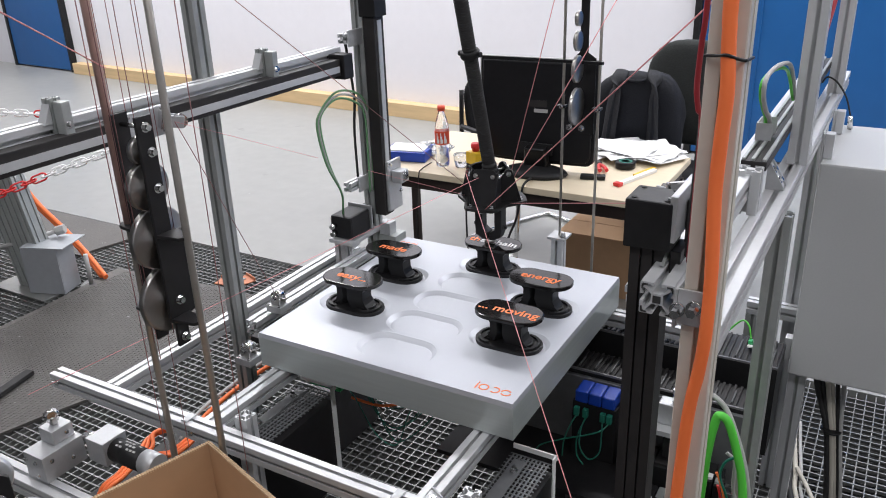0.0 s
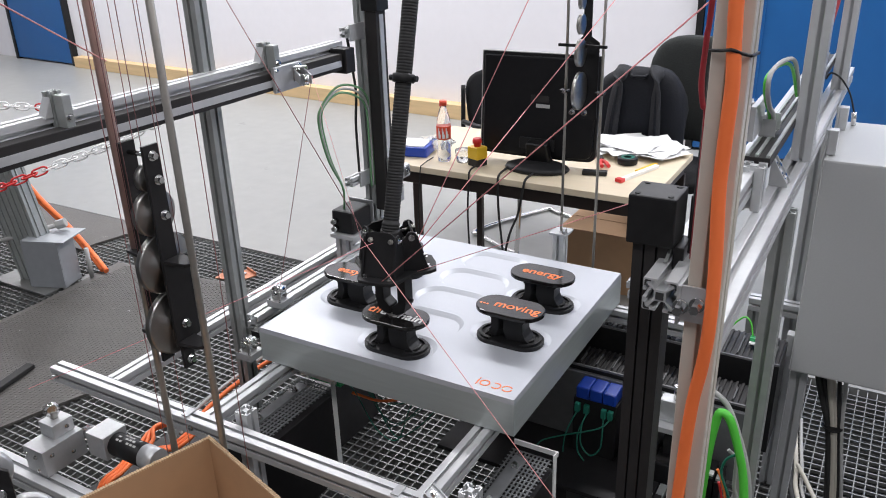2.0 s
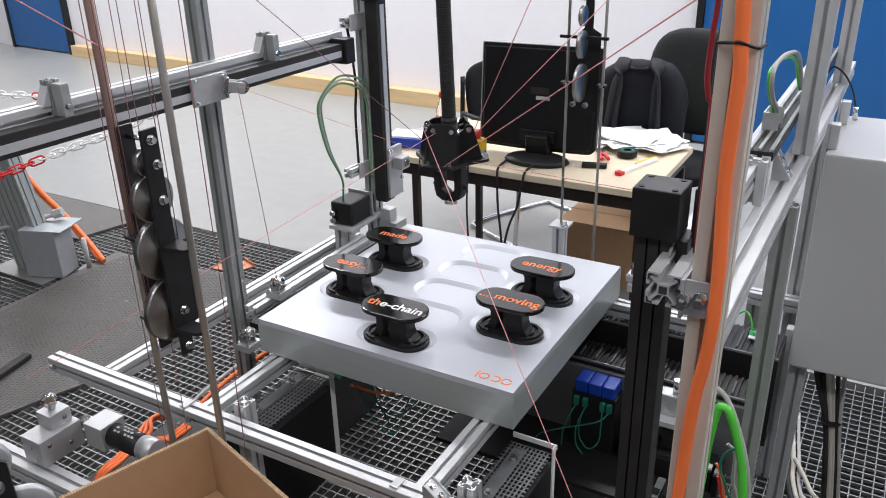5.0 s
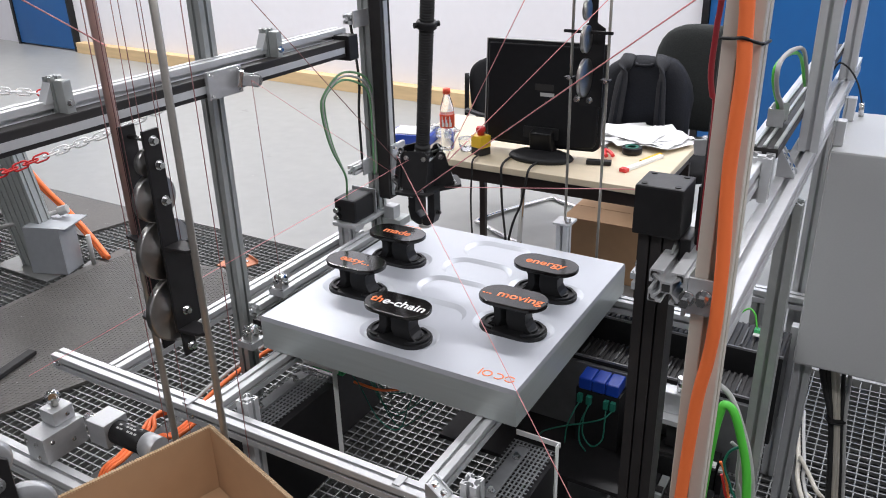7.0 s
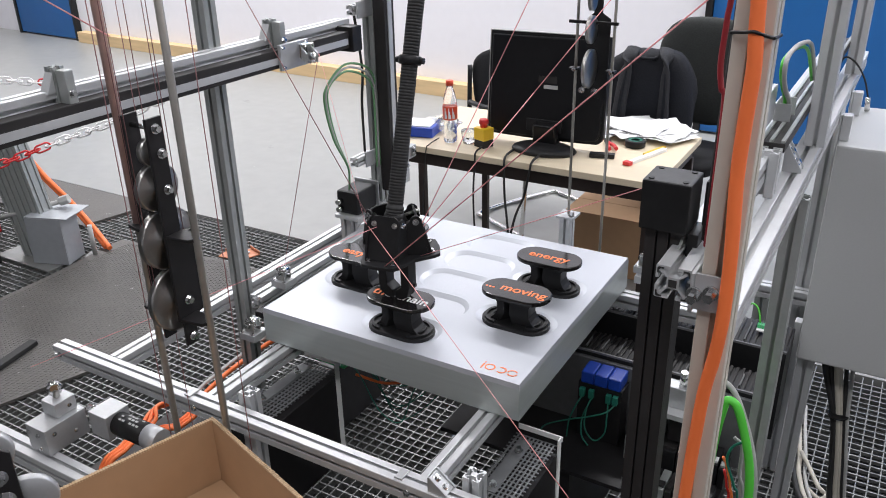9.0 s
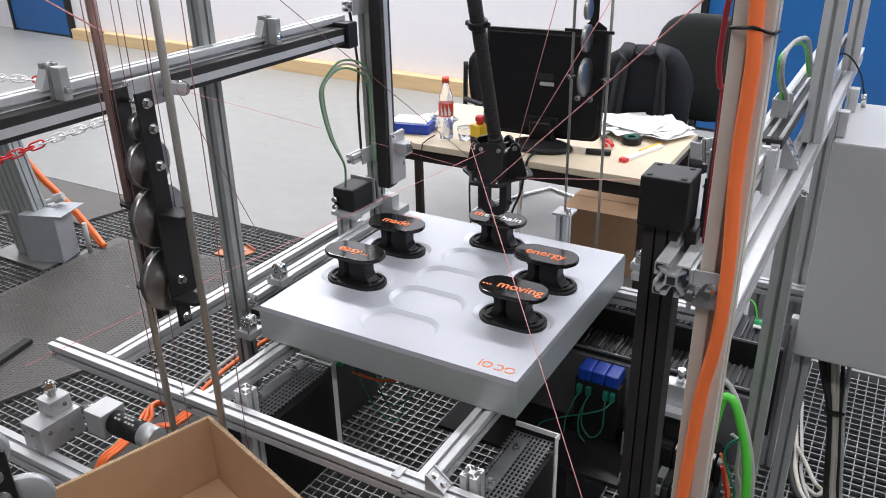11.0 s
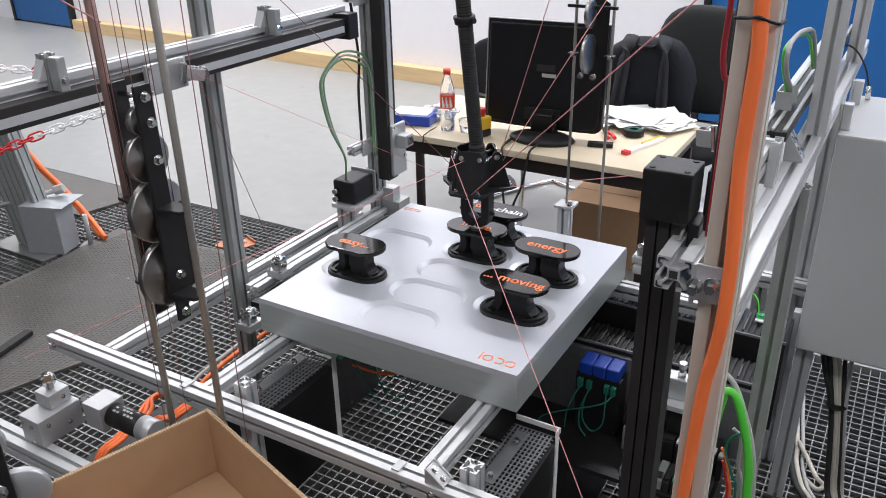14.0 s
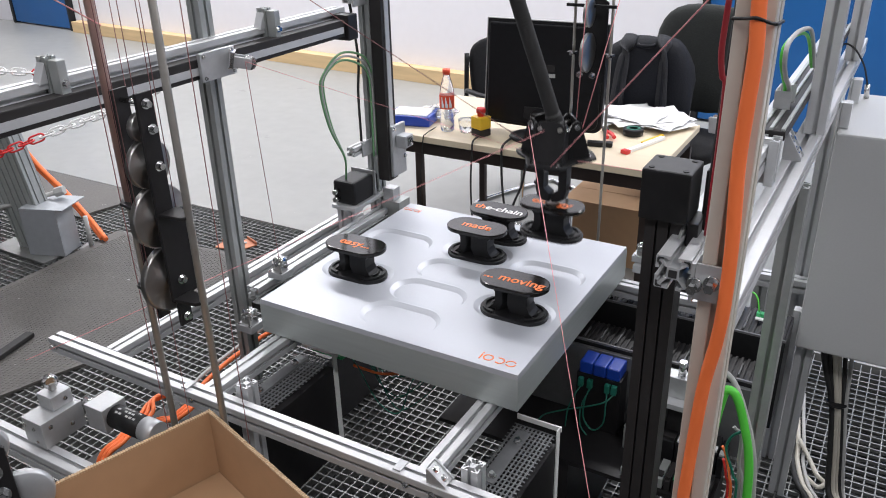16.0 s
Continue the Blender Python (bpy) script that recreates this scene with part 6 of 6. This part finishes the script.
wire("grey_box_cable", [(-3.98, 2.2, 0.7), (-3.95, 2.14, 0.4), (-3.93, 2.1, 0.2), (-3.9, 2.08, 0.02)], 0.006, RUBBER, "black cable hanging on the profile stand")
for k in range(2):
    o = 0.03 * k
    wire("orange_cable", [(-4.42 + o, 2.50, 1.0), (-4.30 + o, 2.48, 0.66), (-4.10 + o, 2.50, 0.38), (-3.90 + o, 2.52, 0.21), (-3.72 + o, 2.50, 0.10), (-3.56 + o, 2.46, 0.028)], 0.014, ORANGE, "thick orange cable leading down to the mat")
for x, y, a in ((-2.935, 2.735, 10), (-2.86, 2.80, -20)):
    t = thing("orange_bracket", pose(x, y, 0.001, 0, 0, a), "small faded orange painted bracket on the grating", "bracket", "orange brackets")
    part("plate", bevel(add_box(bmesh.new(), -0.05, 0.05, -0.035, 0.035, 0, 0.006), 0.002), FADED_ORANGE, t)
    part("lip", bevel(add_box(bmesh.new(), -0.05, 0.05, 0.030, 0.036, 0.0065, 0.022), 0.002), FADED_ORANGE, t)
    part("bolt", add_cyl(bmesh.new(), (0, -0.005, 0.0062), (0, -0.005, 0.014), 0.009, seg=6), CHROME, t)
bm = add_box(bmesh.new(), -0.14, 0.14, -0.02, 0.02, 0.0, 0.02, pose(-2.988, 1.522, 0.0175, 0, 0, 103))
single("rubber_strip", bevel(bm, 0.003), RUBBER, "short black rubber strip lying on the mat", "strip")

def chain(points, colours, label, pitch=0.036, r=0.0034):
    """Plastic barrier chain: every link a rounded loop, turned by a quarter from its neighbour."""
    path = curve_points(points, 40)
    total = sum((b - a).length for a, b in zip(path, path[1:]))
    t = thing("barrier_chain", Matrix.Identity(4), label, "chain", "barrier chains")
    n = int(total / pitch)
    acc, k, i = 0.0, 0, 0
    meshes = {}
    for k in range(n):
        want = (k + 0.5) * pitch
        while i < len(path) - 2 and acc + (path[i + 1] - path[i]).length < want:
            acc += (path[i + 1] - path[i]).length
            i += 1
        d = (path[i + 1] - path[i]).normalized()
        p = path[i] + d * (want - acc)
        c = colours(k / n)
        if c.name not in meshes:
            bm = bmesh.new()
            o = stadium(pitch * 1.5, pitch * 0.72, 6)
            rows = []
            for q, (x, y) in enumerate(o):
                x2, y2 = o[(q + 1) % len(o)]
                x0, y0 = o[q - 1]
                tx, ty = Vector((x2 - x0, y2 - y0)).normalized()
                rows.append([bm.verts.new((x + ty * r * math.cos(a), y - tx * r * math.cos(a), r * math.sin(a))) for a in [math.pi * 2 * s / 6 for s in range(6)]])
            for q in range(len(rows)):
                A, B = rows[q], rows[(q + 1) % len(rows)]
                for s in range(6):
                    bm.faces.new((A[s], B[s], B[(s + 1) % 6], A[(s + 1) % 6])).smooth = True
            meshes[c.name] = bm
            ob = part("link", bm, c, t)
            meshes[c.name] = ob.data
        else:
            ob = new("link", meshes[c.name])
            ob.parent = t
        x = d
        z = Vector((0, 0, 1)) if k % 2 else d.cross(Vector((0, 0, 1))).normalized()
        y = z.cross(x).normalized()
        z = x.cross(y)
        ob.matrix_basis = Matrix.Translation(p) @ Matrix((x, y, z)).transposed().to_4x4()
chain([(-2.80, 1.325, 0.872), (-2.77, 1.38, 0.88), (-2.695, 1.533, 0.906), (-2.602, 1.713, 0.953), (-2.491, 1.891, 1.002), (-2.384, 2.049, 1.067), (-2.35, 2.089, 1.078)], lambda s: RED if s < 0.42 or s > 0.93 else WHITE_PLASTIC, "red and white plastic barrier chain hanging between posts")
chain([(-4.352, 2.345, 0.87), (-4.33, 2.38, 0.865), (-4.24, 2.521, 0.842), (-4.121, 2.699, 0.804), (-4.06, 2.79, 0.80)], lambda s: RED if s > 0.72 else WHITE_PLASTIC, "red and white plastic barrier chain hanging behind the beam", 0.05, 0.0045)

bm = add_cyl(bmesh.new(), (-2.80, 1.32, 0.0), (-2.80, 1.32, 0.93), 0.02)
single("barrier_post", bm, RED, "red plastic post holding the barrier chain", "post")
bm = add_cyl(bmesh.new(), (-4.35, 2.35, 0.0), (-4.35, 2.35, 0.90), 0.02)
single("barrier_post", bm, RED, "red plastic post holding the far barrier chain", "post")

# near pulley frame at the edge of the view
def front_frame():
    t = thing("front_pulley_frame", pose(-0.928, 0.417, 0.0), "black pulley frame with bolts and a pale roller", "pulley frame")
    bm = bmesh.new()
    add_prism(bm, [(-0.035, 0.0), (0.035, 0.0), (0.03, 1.13), (-0.03, 1.17)], -0.003, 0.003, pose(0, 0, 0, 90, 0, 55) @ pose(0, 0, 0, 0, 0, 0))
    part("side_plate", bevel(bm, 0.001), BLACK_METAL, t)
    d = Vector((0.82, -0.57, 0))
    for z, o in ((1.098, 0.010), (1.063, 0.012), (0.99, 0.0)):
        bm = bmesh.new()
        bolt_mesh(bm, Vector((0.573 * o, 0.82 * o, z)) + d * 0.0035, d, 0.008, 0.007)
        part("bolt", bm, CHROME, t)
    bm = bmesh.new()
    add_lathe(bm, [(0.008, -0.006), (0.034, -0.006), (0.036, -0.004), (0.036, 0.004), (0.034, 0.006), (0.008, 0.006)], 32, pose(0.006, 0.038, 1.040, 0, 90, -35))
    part("roller", bm, MILLED, t, "grey metal pulley wheel")
    bm = bmesh.new()
    add_lathe(bm, [(0.008, -0.006), (0.030, -0.006), (0.032, -0.004), (0.032, 0.004), (0.030, 0.006), (0.008, 0.006)], 32, pose(-0.026, 0.018, 1.115, 0, 90, -35))
    part("roller", bm, MILLED, t, "grey metal pulley wheel")
    return t
front_frame()

# ---- cords between the gripper head and the frame ----
def pchip(ts, vs, t):
    """Monotone interpolation through the rows, so that held poses stay held."""
    k = int(np.clip(np.searchsorted(ts, t, side="right") - 1, 0, len(ts) - 2))
    def slope(i):
        if i <= 0 or i >= len(ts) - 1:
            return 0.0
        a = (vs[i] - vs[i - 1]) / (ts[i] - ts[i - 1])
        b = (vs[i + 1] - vs[i]) / (ts[i + 1] - ts[i])
        return 0.0 if a * b <= 0 else 2 * a * b / (a + b)
    h = ts[k + 1] - ts[k]
    s = min(max((t - ts[k]) / h, 0), 1)
    m0, m1 = slope(k) * h, slope(k + 1) * h
    return (2 * s ** 3 - 3 * s ** 2 + 1) * vs[k] + (s ** 3 - 2 * s ** 2 + s) * m0 + (-2 * s ** 3 + 3 * s ** 2) * vs[k + 1] + (s ** 3 - s ** 2) * m1

HEAD = [
    (0.0, -0.972, 1.935, 1.012), (0.4, -0.972, 1.935, 1.012), (0.5, -0.97, 1.932, 1.03), (0.8, -0.94, 1.84, 1.174), (1.0, -0.989, 1.62, 1.155), (1.2, -1.0, 1.47, 1.08),
    (1.4, -0.97, 1.415, 1.003), (2.3, -0.972, 1.415, 1.003), (2.5, -1.024, 1.49, 1.0), (2.7, -1.101, 1.62, 0.99), (3.0, -1.215, 1.795, 0.957), (3.6, -1.222, 1.795, 0.957),
    (3.8, -1.188, 1.80, 1.032), (4.0, -1.116, 1.78, 1.046), (4.2, -1.10, 1.77, 1.058), (4.8, -1.04, 1.79, 1.12), (5.5, -1.0, 1.8, 1.15), (6.1, -0.978, 1.8, 1.16),
    (6.3, -0.986, 1.8, 1.153), (6.5, -1.033, 1.8, 1.085), (7.0, -1.114, 1.78, 1.042), (7.3, -1.154, 1.79, 1.023), (7.5, -1.217, 1.795, 0.945), (7.7, -1.217, 1.795, 0.945), (8.0, -1.145, 1.66, 0.985),
    (8.4, -0.975, 1.415, 0.995), (9.4, -0.978, 1.415, 0.997), (9.7, -0.975, 1.43, 1.12), (10.1, -0.96, 1.75, 1.18), (10.4, -0.96, 1.93, 1.08), (10.6, -0.972, 1.935, 1.012), (11.05, -0.972, 1.935, 1.012),
    (11.3, -0.945, 1.93, 1.083), (11.5, -0.983, 1.90, 1.14), (11.7, -1.139, 1.84, 1.14), (12.0, -1.202, 1.80, 1.048), (12.25, -1.205, 1.795, 0.995), (12.55, -1.205, 1.795, 1.0), (12.8, -1.213, 1.80, 1.073),
    (13.0, -1.212, 1.80, 1.139), (13.2, -1.059, 1.80, 1.146), (13.3, -0.995, 1.80, 1.149), (13.5, -0.965, 1.805, 1.08), (13.7, -0.965, 1.805, 1.005), (14.1, -0.965, 1.805, 1.005), (14.3, -0.958, 1.80, 1.071),
    (14.5, -0.953, 1.80, 1.124), (14.8, -0.824, 1.80, 1.156), (15.0, -0.764, 1.80, 1.117), (15.2, -0.737, 1.79, 1.019), (15.3, -0.741, 1.785, 0.999), (15.65, -0.741, 1.785, 0.999), (15.8, -0.735, 1.80, 1.022), (16.0, -0.763, 1.84, 1.102)]
HT = [r[0] for r in HEAD]
def head_at(t):
    return Vector([pchip(HT, [r[k] for r in HEAD], t) for k in (1, 2, 3)])

SLIDE = [(0, 1.186), (0.5, 1.199), (1.0, 1.51), (1.4, 1.645), (2.5, 1.654), (3.5, 1.654), (4.2, 1.537), (6.0, 1.25), (6.3, 1.265), (7.0, 1.415), (8.0, 1.577), (8.5, 1.654), (9.4, 1.654), (10.4, 1.19), (11.0, 1.19), (11.5, 1.299), (12.0, 1.31), (12.5, 1.311), (13.5, 1.221), (14.5, 1.303), (15.0, 1.38), (16.0, 1.401)]
NEAR = [(0, 1.09), (0.5, 1.13), (1.0, 1.52), (1.5, 1.58), (2.5, 1.61), (4.2, 1.59), (6.0, 1.14), (6.3, 1.16), (7.0, 1.28), (8.0, 1.5), (9.4, 1.56), (10.4, 1.1), (11.5, 1.28), (12.5, 1.27), (13.5, 1.2), (14.5, 1.27), (16.0, 1.3)]
LIFT = [(0, 1.488), (0.5, 1.490), (1.0, 1.433), (1.5, 1.433), (2.5, 1.426), (3.5, 1.423), (4.2, 1.428), (6.3, 1.454), (7.0, 1.433), (8.0, 1.423), (9.0, 1.438), (10.4, 1.48), (11.5, 1.470), (12.5, 1.474), (14.5, 1.468), (16.0, 1.463)]
REAR = [(0, 1.20), (0.5, 1.20), (1.2, 1.23), (4.2, 1.23), (7.0, 1.235), (9.4, 1.24), (10.6, 1.20), (12.0, 1.24), (16.0, 1.25)]
def row_at(rows, t):
    return pchip([r[0] for r in rows], [r[1] for r in rows], t)
def slide_a_at(t):
    return Vector((-1.391 + 0.04, row_at(SLIDE, t), 1.375))
def slide_b_at(t):
    return Vector((-0.2485 - 0.04, row_at(NEAR, t), 1.395))

def fixed(x, y, z):
    return lambda t: Vector((x, y, z))
def on_head(x, y, z):
    return lambda t: head_at(t) + Vector((x, y, z))

STEPS = [k * 0.1 for k in range(161)]
CORDS = []
def stretched(name, a, b, material, label, r=0.0012):
    """A cord between two moving ends: two rigid lengths that slide past one another."""
    d = [(a(t) - b(t)).length for t in STEPS]
    size = min(min(d) * 0.97, max(d) * 0.62)
    made = []
    for k in (0, 1):
        bm = add_cyl(bmesh.new(), (0, 0, 0), (0, 0, size), r * (1 if k == 0 else 0.96), seg=6)
        made.append(single(name, bm, material, label, "cord", "robot cords"))
    CORDS.append((made, a, b))

CORDLAB = "thin taut red cord from the gripper head to the frame"
stretched("tether_rope", fixed(-0.305, 0.928, 0.87), on_head(-0.05, -0.05, 0.085), RED_CORD, CORDLAB, 0.0008)
stretched("tether_rope", fixed(-0.688, 2.12, 1.55), on_head(0.06, 0.02, 0.06), RED_CORD, CORDLAB)
stretched("tether_rope", fixed(-0.20, 1.10, 1.69), on_head(0.025, -0.085, 0.0), RED_CORD, CORDLAB)
stretched("tether_rope", fixed(-0.786, 2.12, 1.85), on_head(0.03, 0.06, 0.04), RED_CORD, CORDLAB)
stretched("tether_rope", fixed(-1.40, 1.389, 1.65), on_head(-0.06, 0.03, 0.0), DARK_CORD, "thin dark cord from the gripper head to the far post", 0.0011)
stretched("tether_rope", fixed(-1.502, 0.81, 0.86), on_head(0.0, -0.07, 0.085), RED_CORD, CORDLAB, 0.0007)
stretched("tether_rope", fixed(-0.33, 1.182, 1.343), on_head(0.06, 0.0, -0.003), RED_CORD, CORDLAB, 0.0008)
stretched("tether_rope", slide_a_at, fixed(-1.395, 1.48, 0.81), DARK_CORD, "thin dark cord from the far slider to a clamp", 0.0009)
stretched("tether_rope", slide_a_at, on_head(-0.07, 0.0, 0.0), RED_CORD, CORDLAB, 0.0005)

single("tether_rope", add_cyl(bmesh.new(), (-0.80, 0.44, 1.743), (-1.12, 0.862, 1.56), 0.0011, seg=6), RED_CORD, CORDLAB, "cord", "robot cords")

def aim(p, q):
    return Matrix.Translation(p) @ (q - p).to_track_quat("Z", "Y").to_matrix().to_4x4()

def held(t0, t1, start, end):
    """Rows of a carrier that rests at start, hangs in the gripper from t0 to t1 and then rests at end."""
    out = []
    for t in STEPS:
        if t <= t0:
            p = Vector(start)
        elif t >= t1:
            p = Vector(end)
        else:
            h = head_at(t)
            s = min(1, (t - t0) / 0.2, (t1 - t) / 0.2)
            base = Vector(start) if t - t0 < t1 - t else Vector(end)
            p = base.lerp(h - Vector((0, 0, 1.008 - FLOOR_Z)), s)
            p.z = max(p.z, FLOOR_Z)
        out.append(p)
    return out

PIVOT = Vector((-1.0, 1.70, 2.0))
def motions():
    walk(head, [(t, Matrix.Translation(head_at(t))) for t in STEPS])
    walk(arm, [(t, aim(head_at(t) + Vector((0, 0, 0.088)), PIVOT)) for t in STEPS])
    for made, a, b in CORDS:
        walk(made[0], [(t, aim(a(t), b(t))) for t in STEPS])
        walk(made[1], [(t, aim(b(t), a(t))) for t in STEPS])
    walk(slide_a, [(t, pose(-1.409, row_at(SLIDE, t) - 0.035, 1.375)) for t in STEPS])
    walk(slide_b, [(t, pose(-0.2305, row_at(NEAR, t) - 0.035, 1.395)) for t in STEPS])
    for f, at, x in ((fork_a, slide_a_at, 0.018), (fork_b, slide_b_at, -0.018)):
        rows = []
        for t in STEPS:
            d = head_at(t) - at(t)
            rows.append((t, pose(x, 0.035, 0, 0, 12, math.degrees(math.atan2(d.y, d.x)))))
        walk(f, rows)
    walk(carr, [(t, pose(-1.076, RY, row_at(LIFT, t))) for t in STEPS])
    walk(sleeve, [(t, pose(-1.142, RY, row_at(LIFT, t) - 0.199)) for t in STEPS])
    walk(rear, [(t, pose(-0.785, 2.12, row_at(REAR, t))) for t in STEPS])
    a, b = (*MID[4], FLOOR_Z), (*MID[0], FLOOR_Z)
    go, back = held(0.2, 1.6, a, b), held(9.2, 10.8, b, a)
    walk(tok_chain, [(t, Matrix.Translation(back[k] if t > 5 else go[k])) for k, t in enumerate(STEPS)])
    walk(tok_made, [(t, Matrix.Translation(p)) for t, p in zip(STEPS, held(12.4, 13.9, (*SIDE[1], FLOOR_Z), (*MID[3], FLOOR_Z)))])
    walk(tok_energy, [(t, Matrix.Translation(p)) for t, p in zip(STEPS, held(15.5, 17.5, (*SIDE[3], FLOOR_Z), (*MID[4], FLOOR_Z)))])

motions()
